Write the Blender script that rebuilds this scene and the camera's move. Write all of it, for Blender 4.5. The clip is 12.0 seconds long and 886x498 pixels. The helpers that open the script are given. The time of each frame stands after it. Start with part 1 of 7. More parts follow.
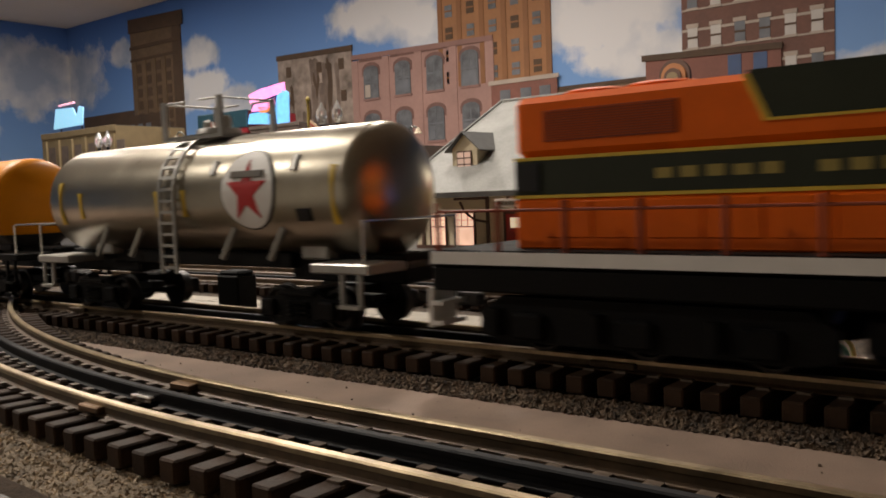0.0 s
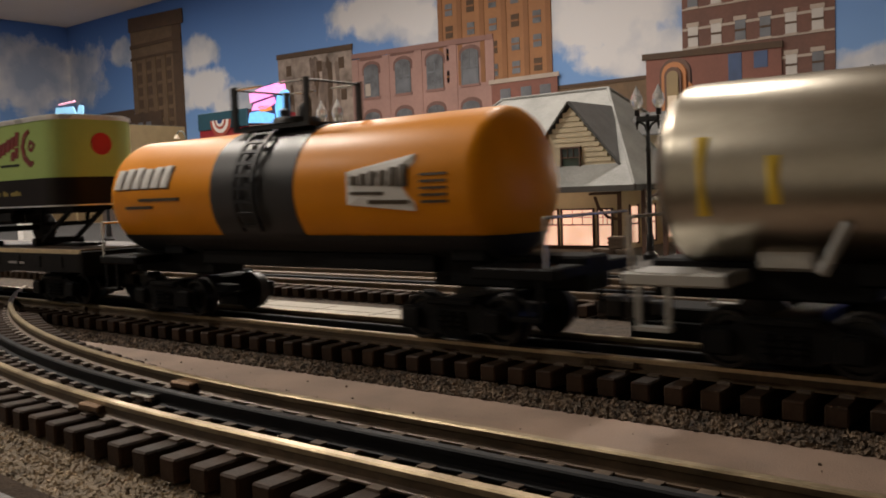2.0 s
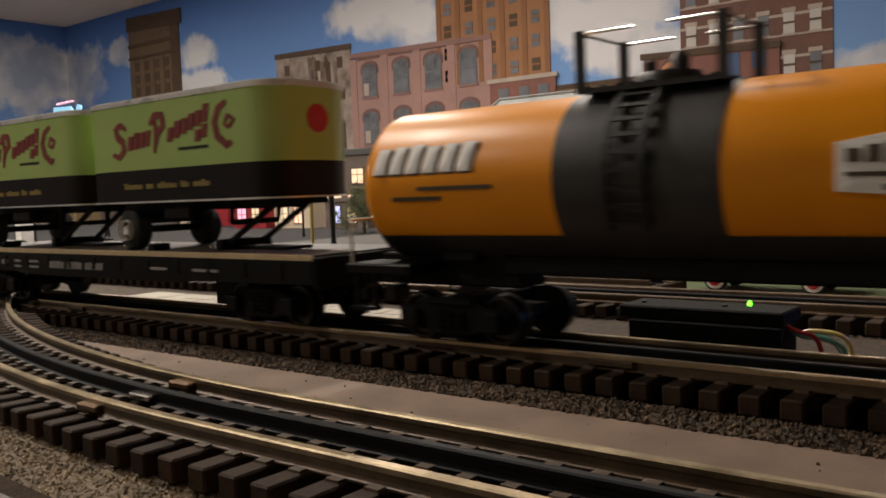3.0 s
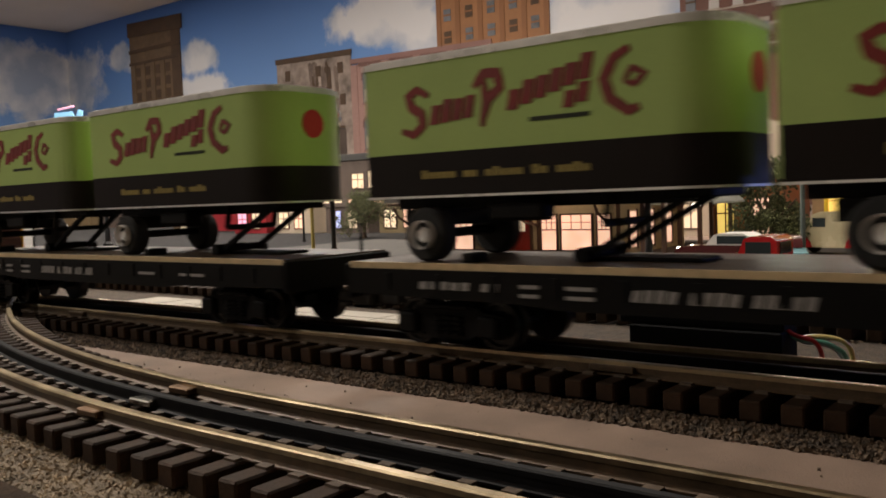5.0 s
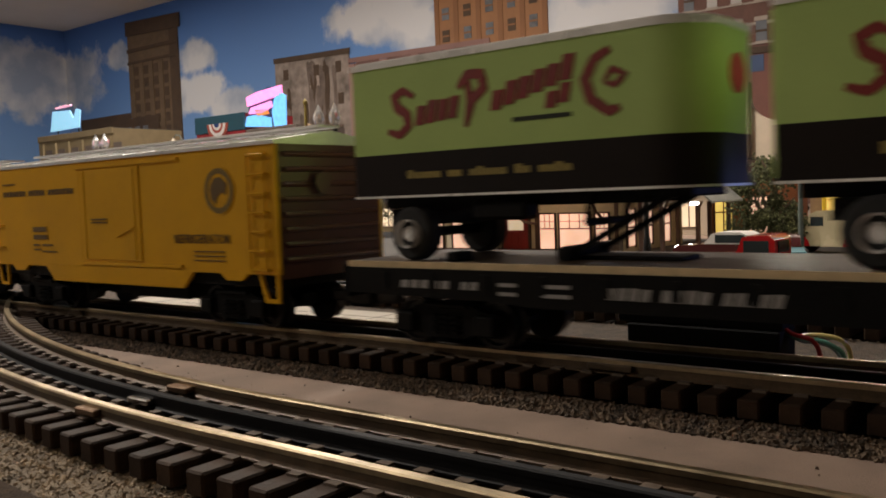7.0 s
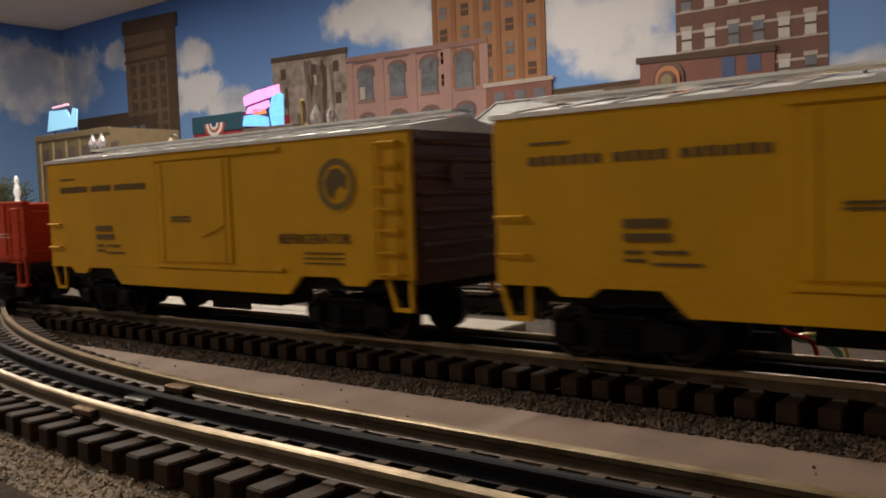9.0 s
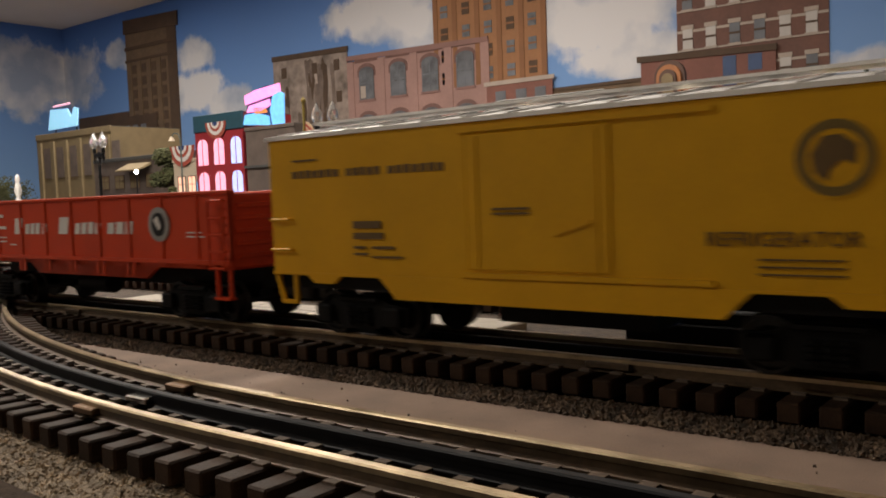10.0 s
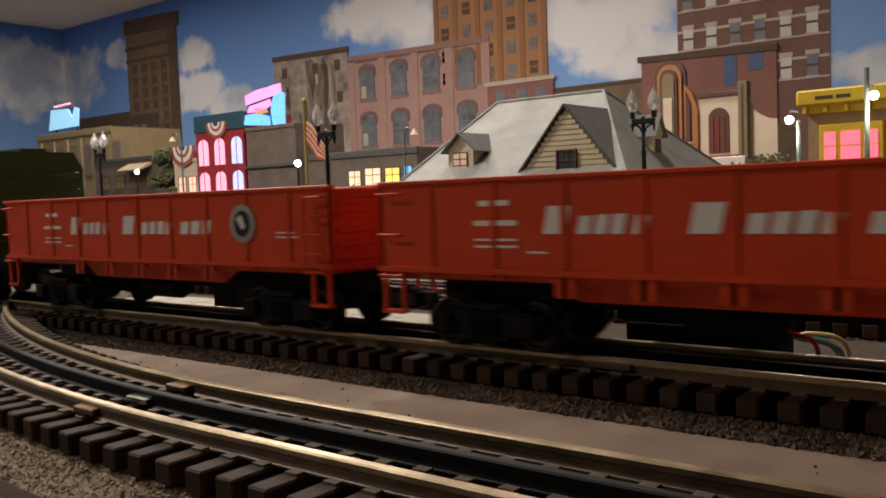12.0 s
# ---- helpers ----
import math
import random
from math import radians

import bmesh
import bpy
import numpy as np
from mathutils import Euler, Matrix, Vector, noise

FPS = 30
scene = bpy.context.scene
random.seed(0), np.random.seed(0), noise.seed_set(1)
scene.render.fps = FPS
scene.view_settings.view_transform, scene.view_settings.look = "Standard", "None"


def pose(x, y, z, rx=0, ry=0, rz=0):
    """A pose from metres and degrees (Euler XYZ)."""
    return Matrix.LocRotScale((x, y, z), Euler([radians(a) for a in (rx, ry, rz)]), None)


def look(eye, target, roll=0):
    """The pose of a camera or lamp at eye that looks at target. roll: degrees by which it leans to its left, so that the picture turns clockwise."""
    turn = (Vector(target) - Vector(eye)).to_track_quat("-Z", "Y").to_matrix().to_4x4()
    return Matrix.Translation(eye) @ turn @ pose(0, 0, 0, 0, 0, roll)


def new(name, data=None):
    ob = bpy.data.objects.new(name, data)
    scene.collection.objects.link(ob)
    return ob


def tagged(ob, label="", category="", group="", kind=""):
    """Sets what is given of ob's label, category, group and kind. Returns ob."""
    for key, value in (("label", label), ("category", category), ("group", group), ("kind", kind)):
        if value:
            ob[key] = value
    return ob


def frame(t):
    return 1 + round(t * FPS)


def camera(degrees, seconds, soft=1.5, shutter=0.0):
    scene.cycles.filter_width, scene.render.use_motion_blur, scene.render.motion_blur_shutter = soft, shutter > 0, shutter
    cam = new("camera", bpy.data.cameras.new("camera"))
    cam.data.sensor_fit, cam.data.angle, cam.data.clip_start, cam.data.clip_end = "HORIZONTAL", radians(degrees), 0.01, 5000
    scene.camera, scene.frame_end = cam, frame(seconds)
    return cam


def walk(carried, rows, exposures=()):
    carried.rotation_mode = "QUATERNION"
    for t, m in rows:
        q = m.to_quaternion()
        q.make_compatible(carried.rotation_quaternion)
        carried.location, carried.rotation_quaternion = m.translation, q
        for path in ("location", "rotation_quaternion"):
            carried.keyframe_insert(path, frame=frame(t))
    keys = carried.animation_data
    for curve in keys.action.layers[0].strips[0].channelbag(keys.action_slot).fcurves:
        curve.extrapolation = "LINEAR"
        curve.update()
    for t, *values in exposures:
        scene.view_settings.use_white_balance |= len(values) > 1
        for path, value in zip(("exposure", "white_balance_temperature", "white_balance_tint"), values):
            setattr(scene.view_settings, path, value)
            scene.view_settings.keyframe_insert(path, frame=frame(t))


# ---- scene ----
cam = camera(53.8, 12.0, soft=1.8, shutter=0.5)

EYE = (0.0, 0.0, 0.0694)


def aim(yaw, pitch, roll):
    """Yaw to the left of the far side, pitch downwards, roll: all in degrees."""
    q = Euler((0, 0, radians(yaw))).to_matrix() @ Euler((radians(90 - pitch), 0, 0)).to_matrix()
    return Matrix.Translation(EYE) @ q.to_4x4() @ pose(0, 0, 0, 0, 0, roll)


SWAY = [(0, 7, -2), (0.5, 6, -2), (1, 6, -3), (1.5, 7.5, -2.5), (2, 7.5, -4), (2.5, 6, -4.5), (3, 4.5, -4.5), (4, 4.8, 0),
        (5, 5, 4.5), (5.5, 5, 3.5), (6, 5, 3.5), (6.5, 4, 3.5), (7, 2, 2.5), (8, -0.8, 2), (9, -2.5, 1.5), (9.5, -2.5, -0.5),
        (10, -1, -0.5), (10.5, 0, 0), (11, 0, 0.2), (11.5, 0, 0.2), (12, 0, 0)]
walk(cam, [(t, aim(38.37 + a * 0.0371, 3.58 - b * 0.0371, -2.095)) for t, a, b in SWAY],
     exposures=[(0, 0.06), (1.5, 0.0), (3, 0.05), (5, 0.13), (6, 0.08), (7, 0.0), (9.5, 0.06), (12, 0.03)])

# ---- light ----
world = bpy.data.worlds.new("world")
scene.world = world
world.use_nodes = True
world.node_tree.nodes["Background"].inputs["Color"].default_value = (1.0, 0.85, 0.7, 1)
world.node_tree.nodes["Background"].inputs["Strength"].default_value = 0.004


def lamp(name, kind, m, energy, colour, size=0.1):
    data = bpy.data.lights.new(name, kind)
    data.energy, data.color = energy, colour
    if kind == "AREA":
        data.shape, data.size = "DISK", size
    else:
        data.shadow_soft_size = size
    ob = new(name, data)
    ob.matrix_world = m
    return ob


WALL_Y, WALL_X, CEIL = 3.0, -5.453, 1.222
DOWNLIGHTS = [(-1.38, 0.27, 28.0), (-1.9, 1.7, 19.0), (-2.9, 1.6, 15.0), (-4.2, 1.9, 10.0), (-1.7, -0.8, 15.0), (-0.75, 1.15, 11.0)]
for lx, ly, power in DOWNLIGHTS:
    lamp("ceiling_light_beam", "AREA", look((lx, ly, CEIL - 0.012), (lx, ly, 0)), power, (1.0, 0.90, 0.79), 0.14)

# ---- materials ----


def nodes_of(m):
    m.use_nodes = True
    return m.node_tree.nodes, m.node_tree.links, m.node_tree.nodes["Principled BSDF"]


def mat(name, col, rough=0.5, metal=0.0, var=0.15, scale=90, bump=0.0, bscale=700, col2=None, island=0.0, coat=0.0, spec=None, rvar=0.1):
    m = bpy.data.materials.new(name)
    nd, ln, bsdf = nodes_of(m)
    tc = nd.new("ShaderNodeTexCoord")
    n1 = nd.new("ShaderNodeTexNoise")
    n1.inputs["Scale"].default_value, n1.inputs["Detail"].default_value = scale, 5
    ln.new(tc.outputs["Object"], n1.inputs["Vector"])
    n2 = nd.new("ShaderNodeTexNoise")
    n2.inputs["Scale"].default_value, n2.inputs["Detail"].default_value = bscale, 3
    ln.new(tc.outputs["Object"], n2.inputs["Vector"])
    ramp = nd.new("ShaderNodeValToRGB")
    a = [c * (1 - var) for c in col]
    b = list(col2) if col2 else [min(1, c * (1 + var)) for c in col]
    ramp.color_ramp.elements[0].color, ramp.color_ramp.elements[1].color = (*a, 1), (*b, 1)
    ramp.color_ramp.elements[0].position, ramp.color_ramp.elements[1].position = 0.32, 0.68
    mixf = nd.new("ShaderNodeMath")
    mixf.operation = "MULTIPLY_ADD"
    ln.new(n1.outputs["Fac"], mixf.inputs[0])
    mixf.inputs[1].default_value = 0.7
    half = nd.new("ShaderNodeMath")
    half.operation = "MULTIPLY"
    half.inputs[1].default_value = 0.3
    ln.new(n2.outputs["Fac"], half.inputs[0])
    ln.new(half.outputs[0], mixf.inputs[2])
    ln.new(mixf.outputs[0], ramp.inputs["Fac"])
    out = ramp.outputs["Color"]
    if island:
        geo = nd.new("ShaderNodeNewGeometry")
        inf = nd.new("ShaderNodeObjectInfo")
        add = nd.new("ShaderNodeMath")
        ln.new(geo.outputs["Random Per Island"], add.inputs[0])
        ln.new(inf.outputs["Random"], add.inputs[1])
        fr = nd.new("ShaderNodeMath")
        fr.operation = "FRACT"
        ln.new(add.outputs[0], fr.inputs[0])
        mr = nd.new("ShaderNodeMapRange")
        mr.inputs["To Min"].default_value, mr.inputs["To Max"].default_value = 1 - island, 1 + island
        ln.new(fr.outputs[0], mr.inputs["Value"])
        hsv = nd.new("ShaderNodeHueSaturation")
        ln.new(out, hsv.inputs["Color"])
        ln.new(mr.outputs["Result"], hsv.inputs["Value"])
        out = hsv.outputs["Color"]
    ln.new(out, bsdf.inputs["Base Color"])
    rr = nd.new("ShaderNodeMapRange")
    rr.inputs["To Min"].default_value, rr.inputs["To Max"].default_value = max(0.03, rough - rvar), min(1, rough + rvar)
    ln.new(n1.outputs["Fac"], rr.inputs["Value"])
    ln.new(rr.outputs["Result"], bsdf.inputs["Roughness"])
    bsdf.inputs["Metallic"].default_value = metal
    if coat:
        bsdf.inputs["Coat Weight"].default_value = coat
    if spec is not None:
        bsdf.inputs["Specular IOR Level"].default_value = spec
    if bump:
        bp = nd.new("ShaderNodeBump")
        bp.inputs["Strength"].default_value, bp.inputs["Distance"].default_value = bump, 0.001
        ln.new(n2.outputs["Fac"], bp.inputs["Height"])
        ln.new(bp.outputs["Normal"], bsdf.inputs["Normal"])
    return m


def glow(name, col, strength, base=None):
    m = bpy.data.materials.new(name)
    nd, ln, bsdf = nodes_of(m)
    bsdf.inputs["Base Color"].default_value = (*(base or col), 1)
    tc = nd.new("ShaderNodeTexCoord")
    n1 = nd.new("ShaderNodeTexNoise")
    n1.inputs["Scale"].default_value = 70
    ln.new(tc.outputs["Object"], n1.inputs["Vector"])
    mr = nd.new("ShaderNodeMapRange")
    mr.inputs["To Min"].default_value, mr.inputs["To Max"].default_value = strength * 0.55, strength * 1.45
    ln.new(n1.outputs["Fac"], mr.inputs["Value"])
    ln.new(mr.outputs["Result"], bsdf.inputs["Emission Strength"])
    bsdf.inputs["Emission Color"].default_value = (*col, 1)
    return m


def clear(name, col=(1, 1, 1), rough=0.05, through_light=1.0):
    m = bpy.data.materials.new(name)
    nd, ln, bsdf = nodes_of(m)
    bsdf.inputs["Base Color"].default_value = (*col, 1)
    bsdf.inputs["Transmission Weight"].default_value = through_light
    bsdf.inputs["Roughness"].default_value, bsdf.inputs["IOR"].default_value = rough, 1.45
    return m


MAT_BOARD = mat("painted_board", (0.25, 0.175, 0.132), 0.75, var=0.28, scale=45, bump=0.25, bscale=1500)
MAT_BALLAST = mat("ballast", (0.058, 0.039, 0.025), 0.9, var=0.45, scale=220, bump=1.0, bscale=1100, col2=(0.145, 0.100, 0.064), island=0.5)
MAT_PALEBALLAST = mat("pale_ballast", (0.20, 0.150, 0.098), 0.9, var=0.45, scale=220, bump=1.0, bscale=1100, col2=(0.44, 0.335, 0.22), island=0.45)
MAT_DARKGROUND = mat("dark_ground_cover", (0.040, 0.027, 0.018), 0.9, var=0.5, scale=260, bump=0.8, bscale=900, spec=0.1)
MAT_GAP_SHADE = mat("tie_gap_shade", (0.018, 0.012, 0.009), 0.9, var=0.4, scale=200, bump=0.6, spec=0.1)
MAT_TIE = mat("tie_plastic", (0.034, 0.019, 0.011), 0.7, var=0.35, scale=200, bump=0.3, bscale=1500, island=0.25, spec=0.15)
MAT_RAIL = mat("rail_steel", (0.085, 0.055, 0.030), 0.55, 0.35, var=0.4, scale=110, bump=0.15)
MAT_RAILTOP = mat("polished_railhead", (0.38, 0.305, 0.20), 0.36, 1.0, var=0.3, scale=80, rvar=0.09)
MAT_PLATE = mat("dusty_tie_plate", (0.13, 0.095, 0.068), 0.6, var=0.4, scale=240)
MAT_MIDRAIL = mat("blackened_rail", (0.007, 0.007, 0.008), 0.6, 0.0, var=0.3, spec=0.12)
MAT_JOINER = mat("rail_joiner", (0.16, 0.10, 0.06), 0.5, 0.8)
MAT_EDGE = mat("dark_edge", (0.03, 0.026, 0.022), 0.55)
MAT_PLANK = mat("pale_plank", (0.37, 0.335, 0.275), 0.75, var=0.22, scale=45, bump=0.4)
MAT_BLACK = mat("black_plastic", (0.006, 0.006, 0.007), 0.5, var=0.3, bump=0.1, spec=0.3)
MAT_UNDER = mat("underframe_black", (0.0038, 0.0034, 0.0032), 0.6, var=0.4, bump=0.2, spec=0.12)
MAT_WHEEL = mat("wheel_steel", (0.02, 0.018, 0.017), 0.42, 0.6, var=0.3)
MAT_CHROME = mat("bright_metal", (0.72, 0.70, 0.66), 0.22, 1.0, var=0.1)
MAT_SILVER = mat("plated_tank", (0.35, 0.318, 0.258), 0.30, 1.0, var=0.10, scale=60, rvar=0.05, bump=0.03)
MAT_SILVERPAINT = mat("silver_paint", (0.38, 0.37, 0.345), 0.4, 0.55, var=0.12)
MAT_ORANGE_TANK = mat("orange_tank_paint", (0.70, 0.25, 0.002), 0.40, var=0.06, scale=40, spec=0.22)
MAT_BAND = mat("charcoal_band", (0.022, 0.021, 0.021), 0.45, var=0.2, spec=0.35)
MAT_WHITE = mat("white_print", (0.72, 0.70, 0.67), 0.5, var=0.06)
MAT_BROWNPRINT = mat("faded_brown_print", (0.12, 0.066, 0.012), 0.6)
MAT_WORNWHITE = mat("worn_white_print", (0.30, 0.29, 0.28), 0.6, var=0.2)
MAT_RED = mat("red_print", (0.50, 0.02, 0.02), 0.45, var=0.1)
MAT_GREEN = mat("lime_paint", (0.41, 0.56, 0.175), 0.42, var=0.06, scale=40, spec=0.3)
MAT_SCRIPT = mat("dark_red_script", (0.20, 0.016, 0.012), 0.6)
MAT_GOLD = mat("gold_print", (0.30, 0.23, 0.05), 0.55)
MAT_DARKPRINT = mat("dark_print", (0.06, 0.04, 0.02), 0.6)
MAT_YELLOW = mat("reefer_yellow", (0.66, 0.345, 0.005), 0.52, var=0.08, scale=50, bump=0.08, spec=0.22)
MAT_BOXBROWN = mat("boxcar_brown", (0.075, 0.022, 0.018), 0.4, var=0.15, coat=0.2)
MAT_ROOFGREY = mat("aluminium_roof", (0.78, 0.77, 0.75), 0.30, 0.35, var=0.12)
MAT_GONRED = mat("vermilion_paint", (0.56, 0.050, 0.008), 0.5, var=0.10, scale=50, bump=0.06, spec=0.25)
MAT_LOCO_ORANGE = mat("engine_orange", (0.76, 0.128, 0.004), 0.45, var=0.08, spec=0.18)
MAT_LOCO_GREEN = mat("engine_olive", (0.020, 0.025, 0.013), 0.5, var=0.15, spec=0.25)
MAT_STRIPE = mat("yellow_stripe", (0.62, 0.42, 0.03), 0.45)
MAT_DECK = mat("wood_deck", (0.060, 0.040, 0.023), 0.45, var=0.3, scale=120, bump=0.3, spec=0.25)
MAT_DECKEDGE = mat("pale_plank_ends", (0.55, 0.42, 0.24), 0.6, var=0.2, scale=200)
MAT_CARGREEN = mat("dark_green_paint", (0.030, 0.105, 0.022), 0.45, var=0.15)
MAT_TYRE = mat("rubber", (0.012, 0.012, 0.012), 0.8)

# ---- mesh helpers ----


def part(name, bm, material, parent=None, label="", smooth=False, at=None):
    me = bpy.data.meshes.new(name)
    bmesh.ops.recalc_face_normals(bm, faces=bm.faces)
    bm.to_mesh(me)
    bm.free()
    if material:
        me.materials.append(material)
    if smooth:
        me.shade_smooth()
        me.set_sharp_from_angle(angle=radians(38))
    ob = new(name, me)
    if parent:
        ob.parent = parent
    if at is not None:
        ob.matrix_basis = at
    if label:
        tagged(ob, label)
    return ob


def thing(name, m, label, category, group=""):
    ob = new(name)
    ob.empty_display_size = 0.02
    ob.matrix_basis = m
    return tagged(ob, label, category, group)


def box(bm, x0, x1, y0, y1, z0, z1, bevel=0.0, seg=1):
    r = bmesh.ops.create_cube(bm, size=1.0, matrix=Matrix.LocRotScale(((x0 + x1) / 2, (y0 + y1) / 2, (z0 + z1) / 2), None, (abs(x1 - x0), abs(y1 - y0), abs(z1 - z0))))
    if bevel:
        es = {e for v in r["verts"] for e in v.link_edges}
        bmesh.ops.bevel(bm, geom=list(es), offset=bevel, segments=seg, affect="EDGES", profile=0.5)
    return bm


def boxes(*rows, bevel=0.0):
    bm = bmesh.new()
    for r in rows:
        box(bm, *r, bevel=bevel)
    return bm


def rod(bm, a, b, r, seg=8, r2=None):
    a, b = Vector(a), Vector(b)
    m = Matrix.Translation((a + b) / 2) @ (b - a).to_track_quat("Z", "Y").to_matrix().to_4x4()
    bmesh.ops.create_cone(bm, cap_ends=True, segments=seg, radius1=r, radius2=r if r2 is None else r2, depth=(b - a).length, matrix=m)
    return bm


def rods(path, r, seg=6):
    bm = bmesh.new()
    for a, b in zip(path, path[1:]):
        rod(bm, a, b, r, seg)
    return bm


def tube(path, r, seg=8):
    """One smooth round strand along a path, drawn through its points."""
    pts = [Vector(p) for p in path]
    n = len(pts)
    fine = []
    for k in range(n - 1):
        p0, p1, p2, p3 = pts[max(0, k - 1)], pts[k], pts[k + 1], pts[min(n - 1, k + 2)]
        for f in (0.0, 0.25, 0.5, 0.75):
            fine.append(0.5 * (2 * p1 + (p2 - p0) * f + (2 * p0 - 5 * p1 + 4 * p2 - p3) * f * f + (3 * p1 - p0 - 3 * p2 + p3) * f ** 3))
    fine.append(pts[-1])
    bm = bmesh.new()
    rings = []
    for k, p in enumerate(fine):
        q = (fine[min(len(fine) - 1, k + 1)] - fine[max(0, k - 1)]).to_track_quat("Z", "Y")
        rings.append([bm.verts.new(p + q @ Vector((r * math.cos(j * math.tau / seg), r * math.sin(j * math.tau / seg), 0))) for j in range(seg)])
    for a, b in zip(rings, rings[1:]):
        for j in range(seg):
            bm.faces.new((a[j], a[(j + 1) % seg], b[(j + 1) % seg], b[j]))
    bm.faces.new(rings[0][::-1])
    bm.faces.new(rings[-1])
    return bm


def lathe(bm, profile, m=None, seg=24, cap=True):
    """Turns (radius, height) pairs about the z axis of m."""
    m = m or Matrix()
    rings = []
    for r, z in profile:
        if r < 1e-6:
            rings.append([bm.verts.new(m @ Vector((0, 0, z)))])
        else:
            rings.append([bm.verts.new(m @ Vector((r * math.cos(k * math.tau / seg), r * math.sin(k * math.tau / seg), z))) for k in range(seg)])
    for p, q in zip(rings, rings[1:]):
        for k in range(seg):
            j = (k + 1) % seg
            if len(p) == 1 and len(q) == 1:
                continue
            if len(p) == 1:
                bm.faces.new((p[0], q[k], q[j]))
            elif len(q) == 1:
                bm.faces.new((p[k], p[j], q[0]))
            else:
                bm.faces.new((p[k], p[j], q[j], q[k]))
    for ring in (rings[0], rings[-1]) if cap else ():
        if len(ring) > 2:
            bm.faces.new(ring)
    return bm


def prism(bm, outline, m, depth):
    """Pushes an outline of (x, y) out along z by depth, laid by m."""
    lo = [bm.verts.new(m @ Vector((x, y, 0))) for x, y in outline]
    hi = [bm.verts.new(m @ Vector((x, y, depth))) for x, y in outline]
    bm.faces.new(lo[::-1])
    bm.faces.new(hi)
    n = len(lo)
    for k in range(n):
        bm.faces.new((lo[k], lo[(k + 1) % n], hi[(k + 1) % n], hi[k]))
    return bm


# an outline drawn in x and z, and pushed out towards the viewer's side (-y)
FRONT = Matrix(((1, 0, 0, 0), (0, 0, -1, 0), (0, 1, 0, 0), (0, 0, 0, 1)))
# an outline drawn in y and z, pushed out along +x
SIDE = Matrix(((0, 0, 1, 0), (1, 0, 0, 0), (0, 1, 0, 0), (0, 0, 0, 1)))


def panel(outline, y, depth):
    return prism(bmesh.new(), outline, Matrix.Translation((0, y, 0)) @ FRONT, depth)


def profile(outline, x0, x1):
    return prism(bmesh.new(), outline, Matrix.Translation((x0, 0, 0)) @ SIDE, x1 - x0)


def ellipse(cx, cy, rx, ry, seg=28):
    return [(cx + rx * math.cos(k * math.tau / seg), cy + ry * math.sin(k * math.tau / seg)) for k in range(seg)]


def pebbles(rng, n, where, size):
    """Joined stones: where(rng) gives a place, size(rng) a radius."""
    base = np.array([(1, 0, 0), (-1, 0, 0), (0, 1, 0), (0, -1, 0), (0, 0, 1), (0, 0, -1)], float)
    tri = np.array([(0, 2, 4), (2, 1, 4), (1, 3, 4), (3, 0, 4), (2, 0, 5), (1, 2, 5), (3, 1, 5), (0, 3, 5)])
    vs, fs = [], []
    for k in range(n):
        q = np.array(Euler((rng.uniform(0, 6), rng.uniform(0, 6), rng.uniform(0, 6))).to_matrix())
        v = base * np.array([[rng.uniform(0.6, 1.25)] for _ in range(6)]) * size(rng)
        vs.append(v @ q.T + np.array(where(rng)))
        fs.append(tri + 6 * k)
    me = bpy.data.meshes.new("stones")
    me.from_pydata(np.concatenate(vs).tolist(), [], np.concatenate(fs).tolist())
    return me


# ---- room ----
MAT_SKY = bpy.data.materials.new("mural_sky")
nd, ln, bsdf = nodes_of(MAT_SKY)
tc = nd.new("ShaderNodeTexCoord")
cn = nd.new("ShaderNodeTexNoise")
cn.inputs["Scale"].default_value, cn.inputs["Detail"].default_value, cn.inputs["Roughness"].default_value = 6.0, 8, 0.6
ln.new(tc.outputs["Object"], cn.inputs["Vector"])
CLOUDS = [(-2.68, 3.0, 0.90, 0.34, 0.12), (-2.47, 3.0, 0.80, 0.17, 0.10), (-1.60, 3.0, 0.72, 0.34, 0.15), (-1.45, 3.0, 0.56, 0.22, 0.10), (-0.60, 3.0, 0.42, 0.19, 0.06),
          (-4.08, 3.0, 0.89, 0.17, 0.09), (-4.84, 3.0, 0.97, 0.15, 0.08), (-4.08, 3.0, 0.69, 0.24, 0.10), (-3.75, 3.0, 0.60, 0.20, 0.08), (-5.453, 2.74, 0.90, 0.48, 0.22), (-5.453, 2.2, 0.55, 0.3, 0.12), (0.3, 3.0, 0.7, 0.5, 0.16), (1.6, 3.0, 0.6, 0.5, 0.16)]
best = None
for cx, cy, cz, rw, rh in CLOUDS:
    sub = nd.new("ShaderNodeVectorMath")
    sub.operation = "SUBTRACT"
    ln.new(tc.outputs["Object"], sub.inputs[0])
    sub.inputs[1].default_value = (cx, cy, cz)
    div = nd.new("ShaderNodeVectorMath")
    div.operation = "DIVIDE"
    ln.new(sub.outputs[0], div.inputs[0])
    div.inputs[1].default_value = (rw, rw, rh)
    lg = nd.new("ShaderNodeVectorMath")
    lg.operation = "LENGTH"
    ln.new(div.outputs[0], lg.inputs[0])
    if best is None:
        best = lg.outputs["Value"]
    else:
        mn = nd.new("ShaderNodeMath")
        mn.operation = "SMOOTH_MIN"
        ln.new(best, mn.inputs[0])
        ln.new(lg.outputs["Value"], mn.inputs[1])
        mn.inputs[2].default_value = 0.25
        best = mn.outputs[0]
puff = nd.new("ShaderNodeMath")
puff.operation = "MULTIPLY_ADD"
ln.new(cn.outputs["Fac"], puff.inputs[0])
puff.inputs[1].default_value = -1.7
